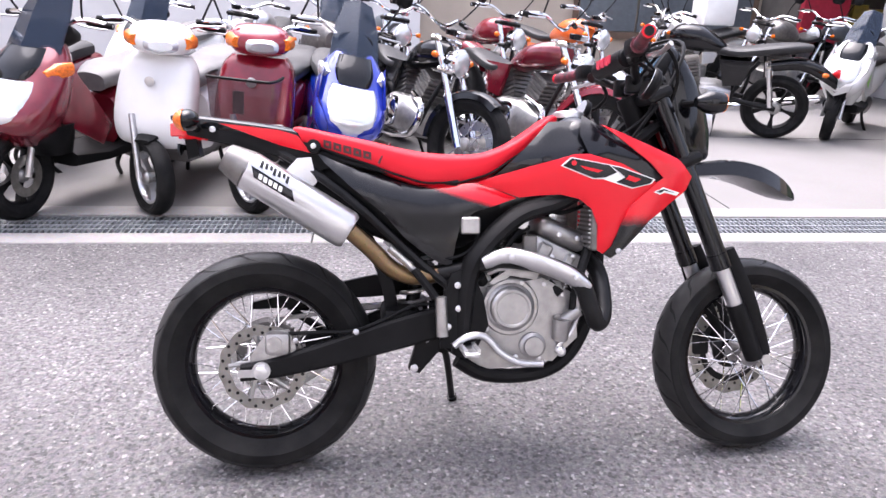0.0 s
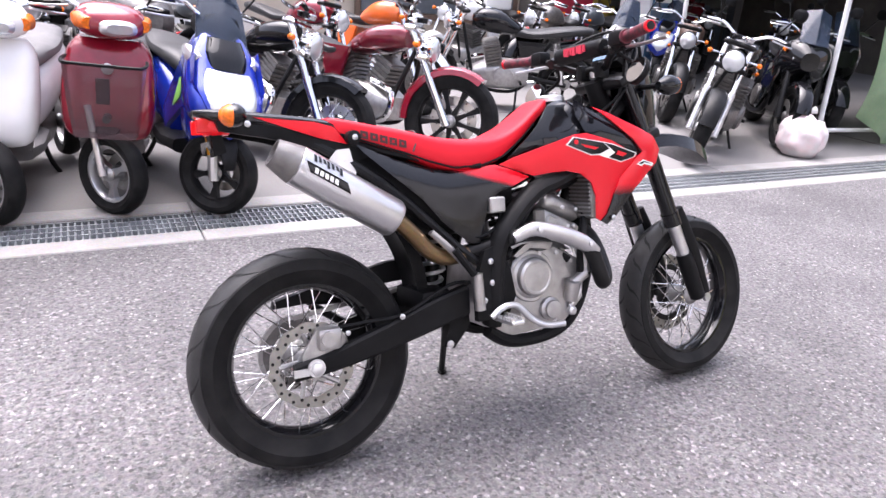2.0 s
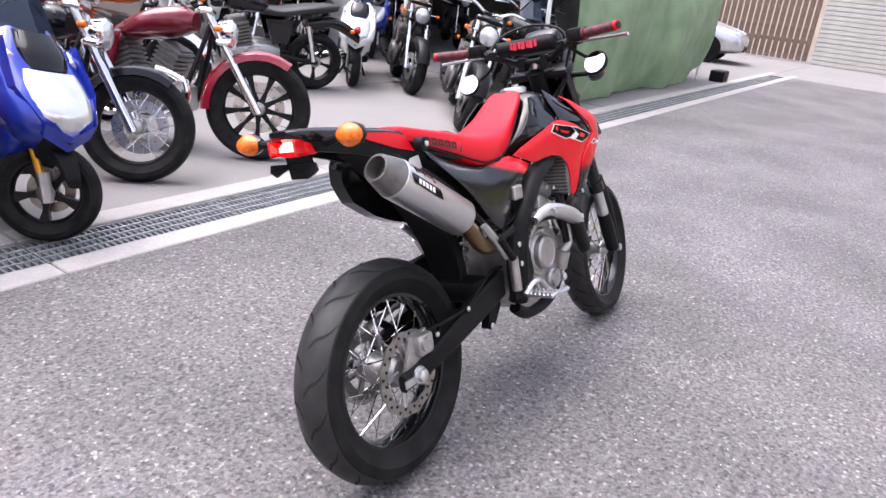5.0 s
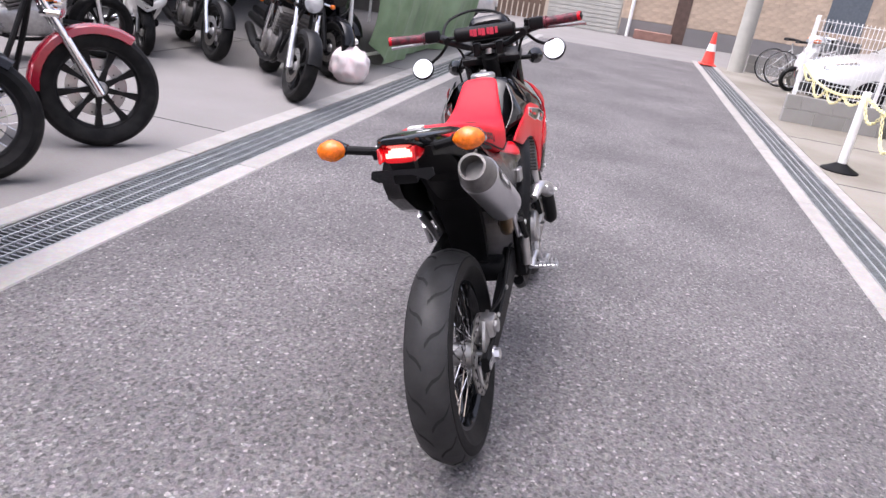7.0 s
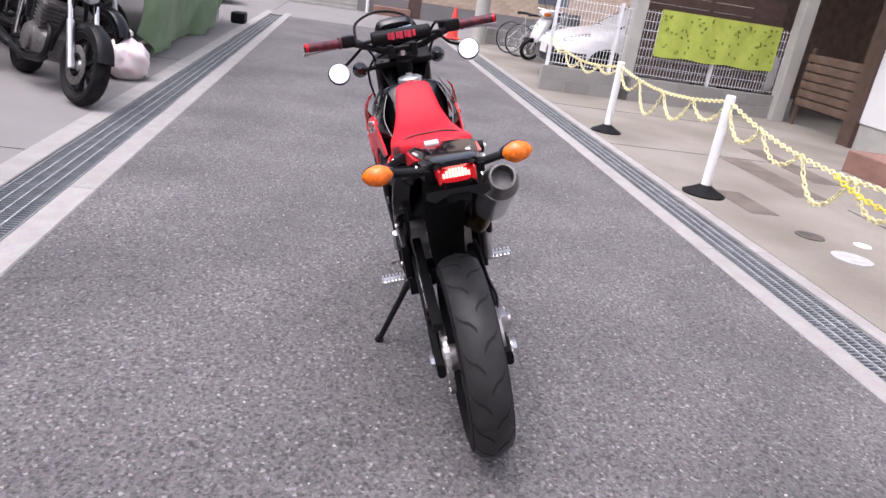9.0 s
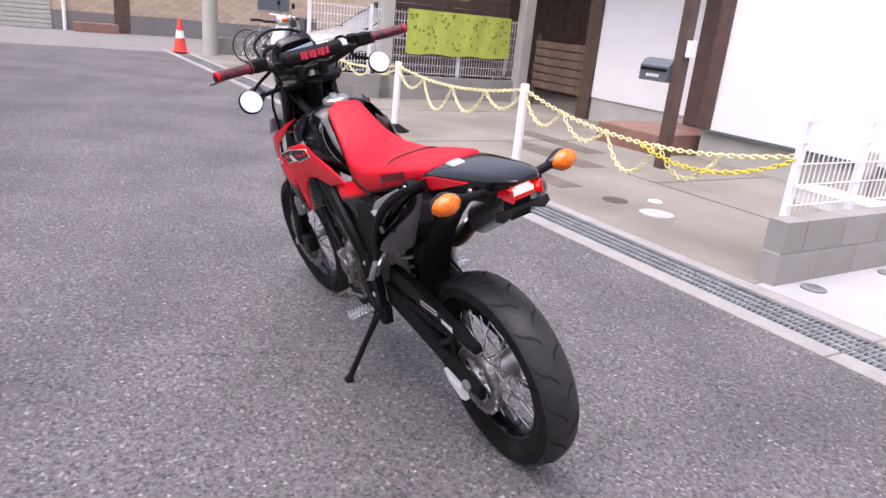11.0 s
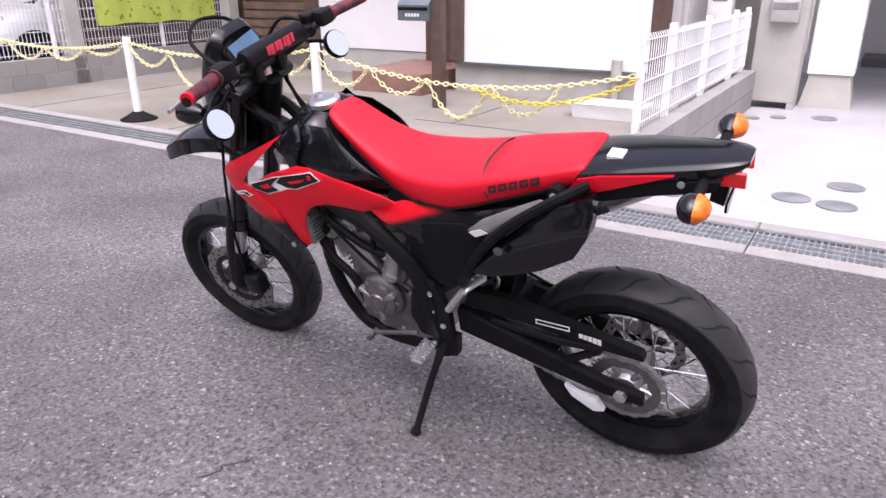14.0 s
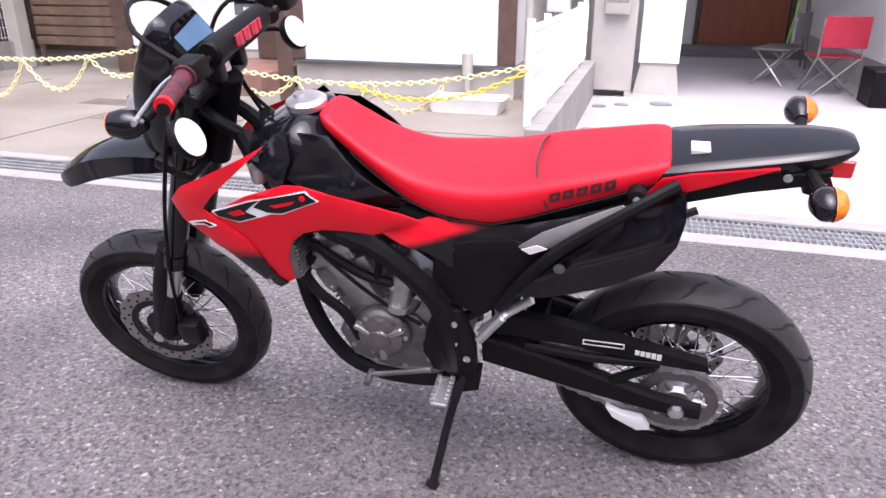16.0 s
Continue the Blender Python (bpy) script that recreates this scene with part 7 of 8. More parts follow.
    part("rear_body", loft(rings_x(rows_smooth([(-0.6, hw * 0.7, 0.3, 0.6), (-0.75, hw * 0.95, 0.34, 0.68), (-1.0, hw, 0.4, 0.72), (-1.3, hw * 0.85, 0.5, 0.74), (-1.5, hw * 0.5, 0.6, 0.73)], 3), 20, 3.0)), body, top)
    part("seat", loft(rings_x(rows_smooth([(-0.56, hw * 0.5, 0.62, 0.72), (-0.7, hw * 0.85, 0.66, 0.77), (-0.95, hw * 0.98, 0.69, 0.78), (-1.15, hw * 0.9, 0.7, 0.82), (-1.38, hw * 0.65, 0.72, 0.82)], 3), 20, 3.0)), seat, top)
    part("tail_light", loft(rings_x([(-1.48, hw * 0.5, 0.62, 0.7), (-1.53, hw * 0.45, 0.63, 0.69)], 14)), REDLENS, top)
    part("engine", loft(rings_x([(-0.85, 0.09, 0.16, 0.34), (-1.1, 0.1, 0.14, 0.34), (-1.3, 0.08, 0.16, 0.3)], 14, 3.5)), ALUDARK, top)
    part("muffler", tube([(-0.95, -0.12, 0.2), (-1.15, -0.16, 0.24), (-1.45, -0.17, 0.36)], [0.03, 0.06, 0.055], 14), BLACKMET, top)
    for s in (-1, 1):
        part("stand_leg", tube([(-0.88, s * 0.08, 0.2), (-0.86, s * 0.12, 0.1), (-0.93, s * 0.16, 0.0)], 0.014, 8), BLACKMET, top)
    before = set(top.children)
    small_parts(top, -0.24 if style == "small" else -0.3, 0.98 if style == "small" else 1.0, 0.33, mirror=True)
    turned += [o for o in top.children if o not in before]
    for o in turned:
        low = o.name.split(".")[0] in ("front_wheel", "fork_leg", "fork_slider", "fender")
        pivot = 0.03 if low else 0.22
        o.matrix_basis = Matrix.Translation((-pivot, 0, 0)) @ pose(0, 0, 0, 0, 0, steer * (1.0 if low else 0.45)) @ Matrix.Translation((pivot, 0, 0)) @ o.matrix_basis
    if basket:
        bk = []
        for z, dx, w in ((0.43, 0.08, 0.14), (0.6, 0.1, 0.165), (0.78, 0.11, 0.18)):
            bk.append([(0.07 + sx * dx, sy * w, z) for sx, sy in ((-1, -1), (-0.2, -1.03), (0.8, -0.95), (1, -0.75), (1.03, 0), (1, 0.75), (0.8, 0.95), (-0.2, 1.03), (-1, 1))])
        bm = loft(bk, closed=False)
        lo = [bm.verts.new(p) for p in bk[0]]
        bm.faces.new(lo)
        bq = part("basket", bm, BASKETMAT, top, "smoked plastic front basket")
        part("basket_rim", tube([Vector(p) for p in bk[-1]], 0.008, 6, 2), BLACKSAT, bq)
        part("basket_slot", box(0.165, 0.172, -0.03, 0.03, 0.6, 0.72, 0.002), BLACKSAT, bq)
        part("basket_bracket", rod((-0.05, 0, 0.5), (0.05, 0, 0.5), 0.02, 8), BLACKMET, bq)
    return top


def motorcycle(at, heading, label, kind="naked", tank=None, seat=None, fender=None, steer=0.0, lean=8.0, wheelmat=None, cast=0, spokes=0, chrome_engine=True, fork=None, R=0.31, wb=1.5, group="parked motorcycles", bar=0.36, screen=False):
    """A parked motorcycle; its front wheel stands at `at`, it points along heading, leaning on a side stand."""
    m = Matrix.Translation((at[0], at[1], 0.006)) @ pose(0, 0, 0, 0, 0, heading) @ pose(0, 0, 0, -lean, 0, 0)
    top = thing("motorcycle", m, label, "motorcycle", group)
    tank, seat, fender, fork, wm = tank or BLACKGLOSS, seat or BLACKSEAT, fender or BLACKGLOSS, fork or CHROME, wheelmat or BLACKMET
    em = ALU if chrome_engine else ALUDARK
    cruiser = kind == "cruiser"
    rake = 0.62 if cruiser else 0.46
    hz = 0.93 if cruiser else 0.98
    tw = 0.125 if not cruiser else 0.12
    fw = wheel(top, "front_wheel", (0, 0, R), R, tw, R * 0.66, wm, cast=cast, spokes=spokes, hub_w=0.06, hub_r=0.045, rotz=steer)
    for s in ((-1, 1) if not cruiser else (1,)):
        disc(fw, s * 0.072, R * 0.3, R * 0.5, SILVER if cruiser else DISCSTEEL, holes=18)
    wheel(top, "rear_wheel", (-wb, 0, R * 0.99), R * 0.99, 0.16, R * 0.64, wm, cast=cast, spokes=spokes, hub_w=0.07, hub_r=0.06)
    hx = -(hz - R) * rake
    S = Matrix.Translation((0, 0, 0)) @ pose(0, 0, 0, 0, 0, steer)
    for s in (-1, 1):
        y = s * 0.1
        a = S @ Vector((-0.02, y, R))
        b = S.lerp(Matrix(), 0.0) @ Vector((hx, y, hz))
        mid = a.lerp(b, 0.45)
        part("fork_slider", add_tube(bmesh.new(), [a - (b - a) * 0.05, mid], [0.03, 0.028], 12, 1), fork, top)
        part("fork_tube", rod(mid, b, 0.021, 12), CHROME if fork is not BLACKMET else BLACKMET, top)
        signal(top, S @ Vector((hx + 0.1, s * 0.2, hz - 0.12)), 0.021)
        part("signal_stalk", rod(S @ Vector((hx + 0.07, s * 0.1, hz - 0.12)), S @ Vector((hx + 0.08, s * 0.19, hz - 0.12)), 0.008, 8), CHROME, top)
    fen = []
    for k in range(11):
        ang = math.radians((58 if cruiser else 15) + (128 if cruiser else 120) * k / 10)
        r = R + 0.022
        w = 0.075 if cruiser else 0.068
        c, sn = math.cos(ang), math.sin(ang)
        ring = []
        for o, dr in ((-1, -0.05), (-0.92, -0.012), (-0.5, 0.008), (0.5, 0.008), (0.92, -0.012), (1, -0.05), (0.85, -0.055), (0.8, -0.02), (-0.8, -0.02), (-0.85, -0.055)):
            ring.append(S @ Vector(((r + dr) * (c if not cruiser else c) * 1.0, o * w, R + (r + dr) * sn)))
        fen.append(ring)
    part("front_fender", loft(fen), fender, top)
    for z in (hz - 0.02, hz - 0.2):
        x = -(z - R) * rake
        part("fork_clamp", box(x - 0.045, x + 0.045, -0.13, 0.13, z - 0.018, z + 0.018, 0.012, S), BLACKMET if not cruiser else CHROME, top)
    if kind == "sport":
        part("fairing", loft(rings_x(rows_smooth([(hx - 0.25, 0.18, 0.55, 0.95), (hx - 0.05, 0.24, 0.5, 1.02), (hx + 0.12, 0.2, 0.62, 0.98), (hx + 0.26, 0.08, 0.72, 0.88)], 4), 22, 2.6)), tank, top, "dark fairing")
        part("wind_screen", loft([[(hx + 0.14, -0.13, 0.95), (hx + 0.2, 0, 0.95), (hx + 0.14, 0.13, 0.95), (hx + 0.13, 0.13, 0.95), (hx + 0.19, 0, 0.95), (hx + 0.13, -0.13, 0.95)], [(hx - 0.1, -0.12, 1.22), (hx - 0.04, 0, 1.26), (hx - 0.1, 0.12, 1.22), (hx - 0.11, 0.12, 1.22), (hx - 0.05, 0, 1.26), (hx - 0.11, -0.12, 1.22)]]), SMOKE, top)
        for s in (-1, 1):
            part("headlight", loft(rings_x([(hx + 0.1, 0.08, 0.74, 0.88, s * 0.09), (hx + 0.2, 0.065, 0.75, 0.85, s * 0.075), (hx + 0.235, 0.03, 0.77, 0.83, s * 0.06)], 16, 2.4)), CLEARLENS, top)
            part("lower_fairing", panel([(hx - 0.1, 0.7), (hx + 0.1, 0.7), (hx + 0.02, 0.45), (hx - 0.25, 0.25), (hx - 0.55, 0.28), (hx - 0.4, 0.6)], lambda x, z, s=s: s * 0.2, 0.02), tank, top)
    else:
        zc = hz - 0.14
        c0 = S @ Vector((hx + 0.15, 0, zc))
        hl = part("headlight", lathe([(0.03, -0.09), (0.075, -0.06), (0.092, 0.0), (0.094, 0.02), (0.085, 0.03)], 24, c0, "x", m=S.to_3x3()), CHROME if cruiser or chrome_engine else BLACKMET, top)
        part("lens", lathe([(0.086, 0.026), (0.07, 0.045), (0.04, 0.056), (0.0, 0.06)], 24, c0, "x", m=S.to_3x3()), CLEARLENS, hl)
        part("headlight_bracket", rod(S @ Vector((hx + 0.12, -0.11, zc)), S @ Vector((hx + 0.12, 0.11, zc)), 0.012, 8), BLACKMET, top)
        for s in (-1, 1):
            part("gauge", lathe([(0.035, 0), (0.042, 0.03), (0.038, 0.036), (0, 0.037)], 18, S @ Vector((hx + 0.07, s * 0.05, hz + 0.02)), "z"), BLACKGLOSS if s < 0 else CHROME, top)
    # tank, seat, rear
    if cruiser:
        trows = [(hx - 0.1, 0.06, 0.78, 0.9), (hx - 0.2, 0.12, 0.74, 0.93), (hx - 0.38, 0.15, 0.7, 0.9), (hx - 0.55, 0.11, 0.68, 0.82), (hx - 0.66, 0.05, 0.68, 0.75)]
        srows = [(hx - 0.58, 0.1, 0.66, 0.75), (hx - 0.75, 0.16, 0.64, 0.71), (hx - 0.95, 0.15, 0.66, 0.76), (hx - 1.15, 0.1, 0.7, 0.8), (hx - 1.3, 0.08, 0.72, 0.8)]
    else:
        trows = [(hx - 0.08, 0.07, 0.82, 0.93), (hx - 0.18, 0.13, 0.78, 1.0), (hx - 0.36, 0.145, 0.76, 0.99), (hx - 0.52, 0.11, 0.76, 0.9), (hx - 0.6, 0.07, 0.76, 0.83)]
        srows = [(hx - 0.52, 0.09, 0.75, 0.84), (hx - 0.7, 0.13, 0.74, 0.82), (hx - 0.95, 0.13, 0.77, 0.86), (hx - 1.2, 0.1, 0.8, 0.89), (hx - 1.32, 0.06, 0.82, 0.88)]
    tk = part("fuel_tank", loft(rings_x(rows_smooth(trows, 4), 22, 2.5)), tank, top)
    part("fuel_cap", lathe([(0.035, 0), (0.035, 0.012), (0.02, 0.018)], 18, (trows[1][0] - 0.05, 0, trows[1][3] - 0.004), "z"), CHROME, tk)
    part("seat", loft(rings_x(rows_smooth(srows, 3), 20, 3.0)), seat, top)
    part("rear_fender", loft(rings_x(rows_smooth([(hx - 1.0, 0.08, 0.62, 0.72), (hx - 1.25, 0.085, R * 2 + 0.05, R * 2 + 0.16), (hx - 1.45, 0.08, R * 2 - 0.03, R * 2 + 0.1), (hx - 1.58, 0.06, R * 2 - 0.1, R * 2)], 3), 16, 3)), fender, top)
    part("tail_light", lathe([(0.04, -0.03), (0.045, 0.0), (0.02, 0.03)], 16, (hx - 1.56, 0, R * 2 + 0.04), "x"), REDLENS, top)
    for s in (-1, 1):
        signal(top, (hx - 1.45, s * 0.16, R * 2 + 0.05), 0.02)
        part("shock_absorber", tube([(-wb + 0.05, s * 0.13, R + 0.02), (-wb + 0.12, s * 0.13, 0.68)], [0.028, 0.028], 12, 1), CHROME, top)
        part("swing_arm", tube([(-wb, s * 0.11, R), (-wb + 0.55, s * 0.11, R + 0.08)], 0.024, 10, 1), BLACKMET, top)
        part("frame_tube", tube([(hx + 0.01, s * 0.02, 0.84), (hx - 0.08, s * 0.09, 0.5), (hx - 0.2, s * 0.12, 0.24), (hx - 0.6, s * 0.12, 0.22), (hx - 0.75, s * 0.12, 0.5), (hx - 0.9, s * 0.1, 0.72)], 0.017, 8), BLACKMET, top)
        part("foot_peg", rod((hx - 0.62, s * 0.13, 0.32), (hx - 0.62, s * 0.26, 0.32), 0.014, 8), BLACKSAT, top)
    eng = part("engine", loft(rings_x([(hx - 0.12, 0.13, 0.26, 0.42), (hx - 0.3, 0.19, 0.22, 0.5), (hx - 0.55, 0.2, 0.22, 0.5), (hx - 0.7, 0.14, 0.26, 0.46)], 18, 4)), em, top)
    ex = hx - 0.42
    for s in (-1, 1):
        part("engine_cover", lathe([(0.11, s * 0.17), (0.105, s * 0.215), (0.06, s * 0.23), (0.0, s * 0.232)], 24, (ex - 0.02, 0, 0.36)), CHROME if cruiser else em, eng)
    for a0, dx in (((24, 0.1), (-24, -0.12)) if cruiser else ((14, 0.08),)):
        mm = Matrix.Translation((ex + dx, 0, 0.46)) @ pose(0, 0, 0, 0, a0, 0)
        rings = []
        for k in range(15):
            u = 0.085 if k % 2 else 0.07
            v = (0.1 if cruiser else 0.19) * (1 if k % 2 else 0.86)
            for zz in (0.016 * k, 0.016 * k + 0.012):
                rings.append([mm @ Vector(q) for q in ((-u, -v, zz), (u, -v, zz), (u, v, zz), (-u, v, zz))])
        part("cylinder", loft(rings), ALUDARK, eng, smooth=False)
    pipe = CHROME if cruiser or chrome_engine else BLACKMET
    part("exhaust_pipe", tube([(ex + 0.12, -0.12, 0.52), (hx - 0.08, -0.15, 0.45), (hx - 0.12, -0.17, 0.26), (hx - 0.5, -0.19, 0.2), (hx - 0.85, -0.2, 0.24)], 0.024, 10), pipe, top)
    part("muffler", tube([(hx - 0.82, -0.2, 0.235), (hx - 0.95, -0.205, 0.25), (hx - 1.45, -0.21, 0.34), (hx - 1.5, -0.21, 0.35)], [0.026, 0.045, 0.05, 0.04], 16, 2), pipe, top)
    part("side_cover", panel([(hx - 0.55, 0.72), (hx - 0.85, 0.72), (hx - 0.78, 0.5), (hx - 0.62, 0.48)], lambda x, z: 0.14, 0.03), tank, top)
    part("side_cover", panel([(hx - 0.55, 0.72), (hx - 0.85, 0.72), (hx - 0.78, 0.5), (hx - 0.62, 0.48)], lambda x, z: -0.14, 0.03), tank, top)
    part("side_stand", rod((hx - 0.6, 0.12, 0.26), (hx - 0.58, 0.26, 0.035), 0.012, 8), BLACKMET, top)
    small_parts_at(top, hx + (0.0 if not cruiser else -0.06), hz + (0.1 if cruiser else 0.06), bar, S)
    return top


def small_parts_at(top, x, z, half, S):
    before = set(top.children)
    small_parts(top, x, z, half)
    for o in [c for c in top.children if c not in before]:
        o.matrix_basis = S @ o.matrix_basis


scooter((-1.57, 1.97), 246, WINERED, "wine red large scooter with a dark wind screen", GREYSEAT, "maxi", BLACKMET, R=0.25, steer=8)
scooter((-0.94, 2.06), 260, WHITEPAINT, "white small scooter parked at the drain", GREYSEAT, "small", SILVER, steer=48, lean=5)
scooter((-0.4, 2.09), 262, SCOOTRED, "red small scooter with a smoked front basket", BLACKSEAT, "small", SILVER, steer=46, basket=True, lean=4)
scooter((0.08, 1.98), 278, BLUE, "blue sporty scooter with gold fork legs", BLACKSEAT, "sport", BLACKMET, steer=40, gold=True, R=0.225, lean=11)
motorcycle((0.87, 2.54), 292, "black cruiser motorcycle with chrome fork", "cruiser", BLACKGLOSS, BLACKSEAT, BLACKGLOSS, steer=24, spokes=28, wheelmat=BLACKMET, R=0.315, wb=1.6, bar=0.42, lean=14)
motorcycle((1.77, 2.54), 296, "dark red cruiser motorcycle with black spoked wheels", "cruiser", WINERED, BLACKSEAT, SCOOTRED, steer=22, cast=9, wheelmat=BLACKMET, R=0.34, wb=1.7, bar=0.4)
motorcycle((3.92, 2.34), 217, "grey and black naked motorcycle with twin gauges", "naked", BLACKGLOSS, BROWNSEAT, BLACKMET, steer=6, cast=6, R=0.3, wb=1.35, chrome_engine=False, fork=SILVER, lean=13)
motorcycle((5.0, 3.78), 226, "old brown motorcycle parked in the yard", "naked", BROWN, BROWNSEAT, BLACKMET, steer=8, spokes=28, R=0.3, wb=1.35, chrome_engine=False)
motorcycle((5.35, 2.62), 230, "black sport touring motorcycle with a screen", "sport", BLACKGLOSS, BLACKSEAT, BLACKGLOSS, steer=5, cast=6, R=0.3, chrome_engine=False, fork=BLACKMET)
motorcycle((6.25, 2.9), 235, "black sport motorcycle with clear headlights", "sport", BLACKGLOSS, BLACKSEAT, BLACKGLOSS, steer=5, cast=6, R=0.3, chrome_engine=False, fork=BLACKMET)
motorcycle((2.85, 5.05), 154, "black standard motorcycle with a chrome muffler", "naked", BLACKGLOSS, BLACKSEAT, BLACKGLOSS, steer=12, cast=5, R=0.3, wb=1.42, lean=6)
scooter((4.66, 4.36), 222, WHITEPAINT, "white sporty scooter behind other machines", BLACKSEAT, "sport", BLACKMET, steer=10)
scooter((6.9, 6.05), 215, BLUE, "blue scooter near the drinks cabinet", BLACKSEAT, "sport", BLACKMET, steer=10)
motorcycle((0.55, 4.15), 285, "silver and black classic motorcycle in the second row", "naked", MAILGREY, BLACKSEAT, CHROME, steer=12, spokes=28, R=0.3, wb=1.4)
motorcycle((1.55, 4.05), 290, "red and black classic motorcycle in the second row", "naked", SCOOTRED, BLACKSEAT, CHROME, steer=15, spokes=28, R=0.3, wb=1.4)
motorcycle((2.4, 4.35), 292, "orange classic motorcycle in the second row", "naked", ORANGE, BLACKSEAT, CHROME, steer=15, spokes=28, R=0.3, wb=1.4)
motorcycle((-0.05, 3.95), 280, "black motorcycle with a silver screen in the second row", "sport", ALUDARK, BLACKSEAT, BLACKGLOSS, steer=5, cast=6, R=0.3)
motorcycle((-0.85, 4.1), 262, "silver motorcycle with a black seat in the second row", "naked", SILVER, BLACKSEAT, BLACKGLOSS, steer=8, cast=6, R=0.3)
scooter((-1.6, 4.2), 258, WHITEPAINT, "white and grey scooter in the second row", GREYSEAT, "maxi", SILVER, R=0.23)
scooter((-2.2, 2.1), 250, WINERED, "dark red scooter at the end of the row", BLACKSEAT, "maxi", BLACKMET, R=0.24)
motorcycle((3.4, 6.3), 200, "white motorcycle with a white top box", "naked", WHITEPAINT, BLACKSEAT, WHITEPAINT, steer=8, cast=6, R=0.3)
simple("top_box", box(4.35, 4.75, 6.6, 7.0, 0.9, 1.22, 0.03, seg=2), WHITEPLASTIC, "white plastic top box on a motorcycle", "box")
motorcycle((4.6, 6.2), 205, "grey motorcycle at the back of the yard", "naked", ALUDARK, BLACKSEAT, BLACKGLOSS, steer=8, cast=6, R=0.3)
motorcycle((5.6, 6.6), 205, "dark motorcycle at the back of the yard", "naked", MAILGREY, BLACKSEAT, BLACKGLOSS, steer=8, cast=6, R=0.3, chrome_engine=False)
motorcycle((8.9, 7.2), 230, "dark motorcycle inside the workshop", "naked", BLACKGLOSS, BLACKSEAT, BLACKMET, steer=8, cast=6, R=0.3, chrome_engine=False)
motorcycle((10.0, 6.6), 225, "black motorcycle inside the workshop", "naked", BLUE, BLACKSEAT, BLACKMET, steer=8, cast=6, R=0.3, chrome_engine=False)


# ---- parked cars ----
def car(m, body, label, lower=None):
    """A small car; x points forward, origin on the ground in its middle."""
    top = thing("car", m, label, "car", "parked cars")
    rows = [(-1.95, 0.7, 0.35, 0.8), (-1.85, 0.8, 0.24, 0.98), (-1.2, 0.84, 0.2, 1.0), (0.0, 0.85, 0.2, 0.98), (0.9, 0.84, 0.2, 0.95), (1.5, 0.8, 0.22, 0.82), (1.85, 0.72, 0.26, 0.68), (1.98, 0.55, 0.34, 0.56)]
    part("body", loft(rings_x(rows_smooth(rows, 4), 24, 5)), body, top)
    cab = [(-1.8, 0.62, 0.9, 1.1), (-1.55, 0.7, 0.9, 1.42), (-0.6, 0.72, 0.9, 1.5), (0.2, 0.7, 0.9, 1.42), (0.75, 0.66, 0.88, 1.12), (1.0, 0.62, 0.86, 0.94)]
    part("roof", loft(rings_x(rows_smooth(cab, 4), 20, 4)), body, top)
    for s in (-1, 1):
        part("side_window", panel([(-1.45, 1.02), (-1.3, 1.34), (-0.6, 1.42), (0.1, 1.36), (0.55, 1.1), (0.6, 1.02)], lambda x, z, s=s: s * (0.735 - 0.06 * (z - 1.0)), 0.03), BLACKGLOSS, top)
        part("headlight", loft(rings_x([(1.5, 0.13, 0.66, 0.82, s * 0.6), (1.78, 0.12, 0.6, 0.74, s * 0.56), (1.88, 0.06, 0.6, 0.7, s * 0.52)], 16)), CLEARLENS, top)
        part("wing_mirror", loft(rings_x([(0.55, 0.07, 0.98, 1.1, s * 0.9), (0.62, 0.09, 0.96, 1.12, s * 0.9), (0.68, 0.05, 0.99, 1.09, s * 0.9)], 14)), body, top)
        for x in (-1.2, 1.2):
            part("wheel_arch", lathe([(0.33, s * 0.78), (0.33, s * 0.845), (0.3, s * 0.85)], 28, (x, 0, 0.3)), BLACKSAT, top)
            w = wheel(top, "wheel", (x, s * 0.78, 0.29), 0.29, 0.17, 0.2, SILVER, cast=7, hub_w=0.06, hub_r=0.06)
    part("wind_screen", loft([[(0.98, y, 0.955) for y in (-0.58, 0.58)] + [(0.95, y, 0.945) for y in (0.58, -0.58)], [(0.27, y, 1.425) for y in (-0.55, 0.55)] + [(0.24, y, 1.4) for y in (0.55, -0.55)]]), BLACKGLOSS, top, smooth=False)
    part("grille", box(1.93, 1.99, -0.4, 0.4, 0.3, 0.44, 0.01), BLACKSAT, top)
    bars(top, "number_plate", STICKER, [(1.985, 2.0, -0.165, 0.165, 0.42, 0.585)])
    if lower is not None:
        part("bumper", loft(rings_x([(1.55, 0.83, 0.2, 0.58), (1.9, 0.74, 0.22, 0.58), (2.03, 0.5, 0.28, 0.52)], 20, 4)), lower, top)
        bars(top, "number_plate", STICKER, [(2.03, 2.04, -0.165, 0.165, 0.4, 0.565)])
    return top


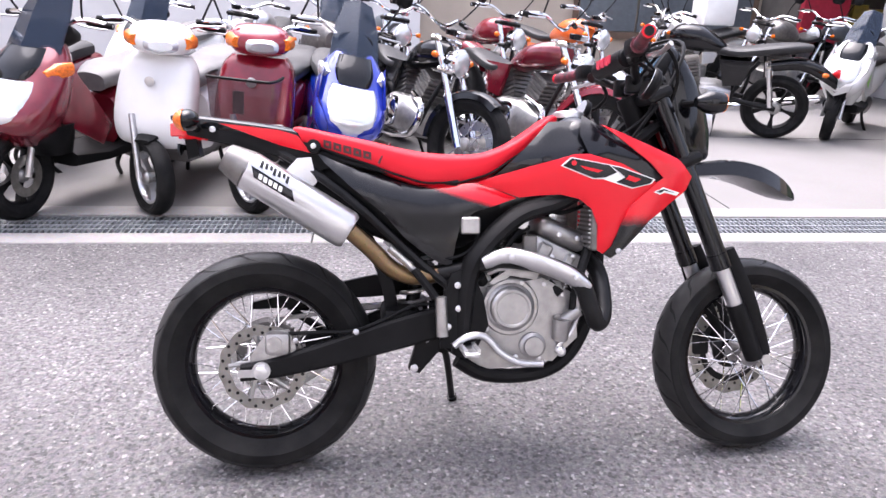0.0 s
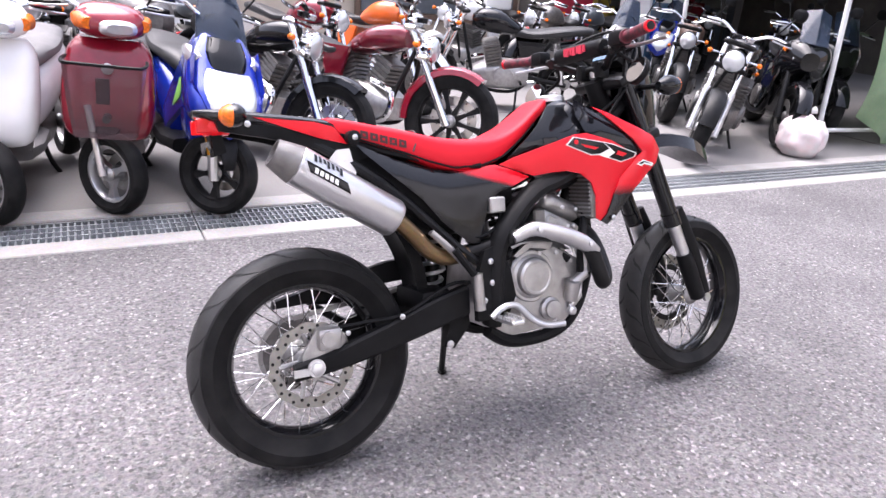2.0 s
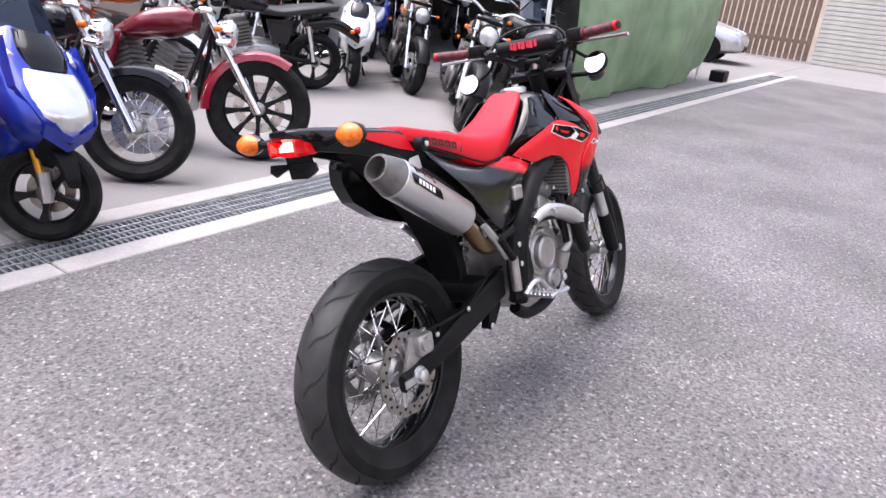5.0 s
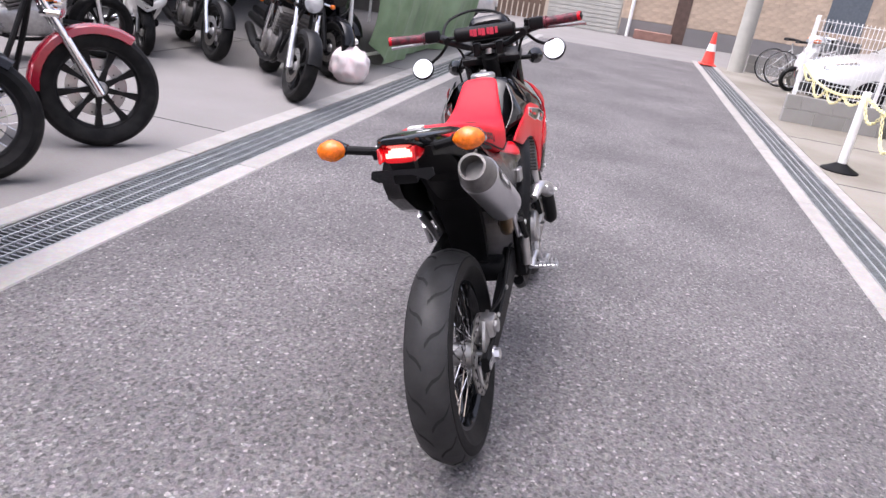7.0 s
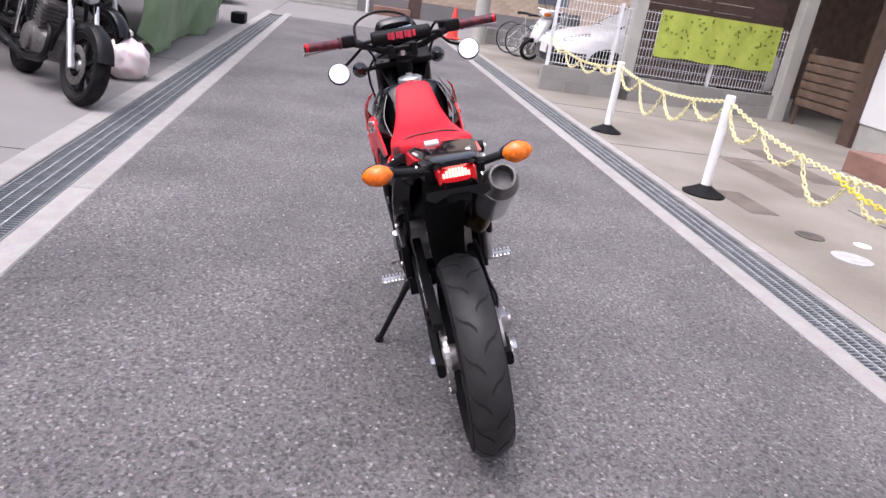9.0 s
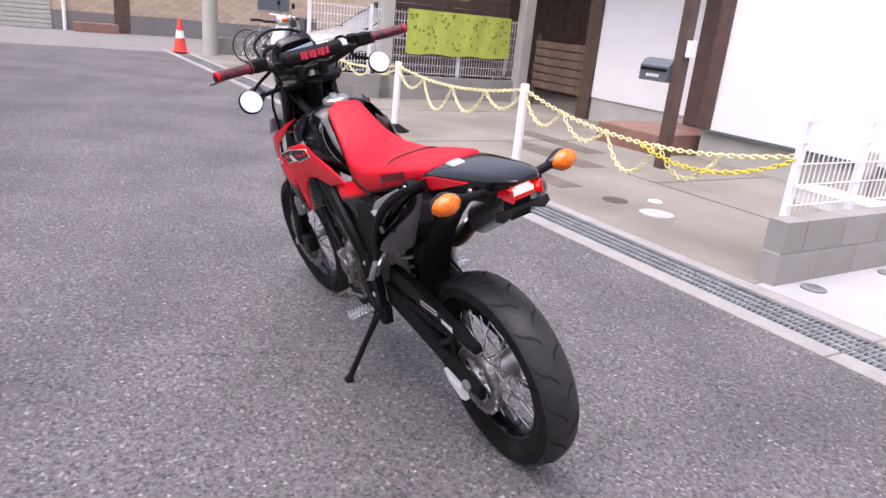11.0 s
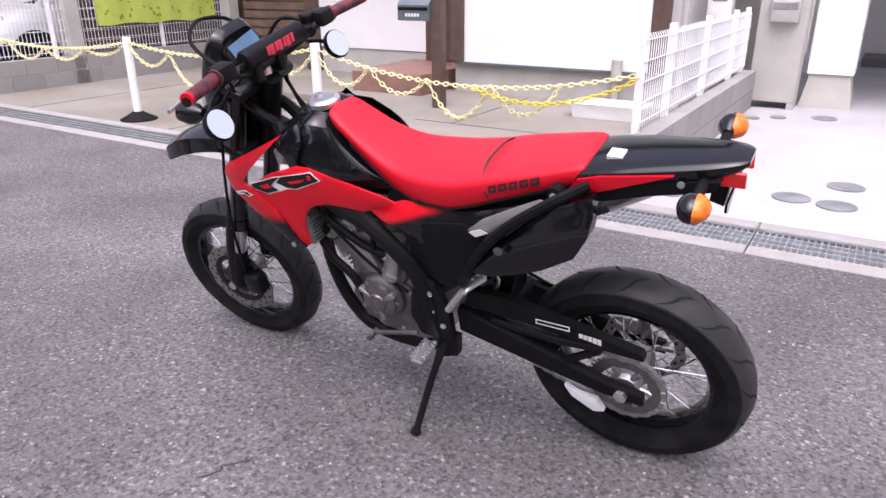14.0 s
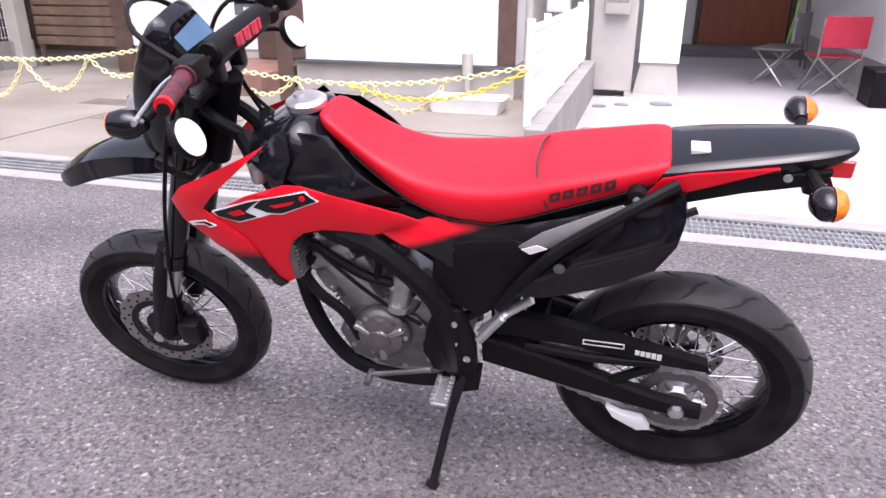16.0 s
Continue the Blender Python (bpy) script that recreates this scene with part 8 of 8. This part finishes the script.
car(Matrix.Translation((16.6, 5.0, 0.004)) @ pose(0, 0, 0, 0, 0, -82), SILVER, "silver small car parked beyond the tarpaulin")
car(Matrix.Translation((10.3, -5.05, 0.004)) @ pose(0, 0, 0, 0, 0, 92), WHITEPAINT, "white car with a black bumper in a car port", BLACKGLOSS)
scooter((12.6, -3.4), 100, WHITEPAINT, "white scooter parked beyond the car", BLACKSEAT, "small", SILVER)


def bicycle(m, label):
    top = thing("bicycle", m, label, "bicycle")
    for x in (0, 1.08):
        wheel(top, "wheel", (x, 0, 0.33), 0.33, 0.035, 0.3, SILVER, spokes=28, hub_w=0.04, hub_r=0.02)
    part("frame", add_tube(add_tube(add_tube(tube([(0, 0.03, 0.33), (0.42, 0, 0.3), (0.3, 0, 0.8)], 0.015, 8, 1), [(0.42, 0, 0.3), (0.9, 0, 0.75)], 0.017, 8, 1), [(0.36, 0, 0.55), (0.9, 0, 0.8)], 0.014, 8, 1), [(0, 0.03, 0.33), (0.33, 0, 0.7)], 0.01, 8, 1), WHITEPAINT, top)
    part("fork", rod((1.08, 0, 0.33), (0.88, 0, 0.95), 0.014, 8), WHITEPAINT, top)
    part("handlebar", tube([(0.75, -0.28, 1.02), (0.9, -0.1, 1.0), (0.9, 0.1, 1.0), (0.75, 0.28, 1.02)], 0.012, 8), CHROME, top)
    part("saddle", loft(rings_x([(0.15, 0.1, 0.83, 0.89), (0.3, 0.08, 0.84, 0.89), (0.42, 0.03, 0.84, 0.88)], 14)), BLACKSEAT, top)
    part("basket", box(0.95, 1.25, -0.17, 0.17, 0.75, 0.98, 0.01), STEEL, top)
    part("crank", lathe([(0.09, -0.05), (0.09, -0.045), (0.02, -0.04)], 20, (0.42, 0, 0.3)), ALUDARK, top)


bicycle(Matrix.Translation((13.6, -3.2, 0.004)) @ pose(0, 0, 0, -4, 0, -75), "white city bicycle with a front basket")
bicycle(Matrix.Translation((13.1, -3.3, 0.004)) @ pose(0, 0, 0, -4, 0, -80), "white city bicycle with a front basket")
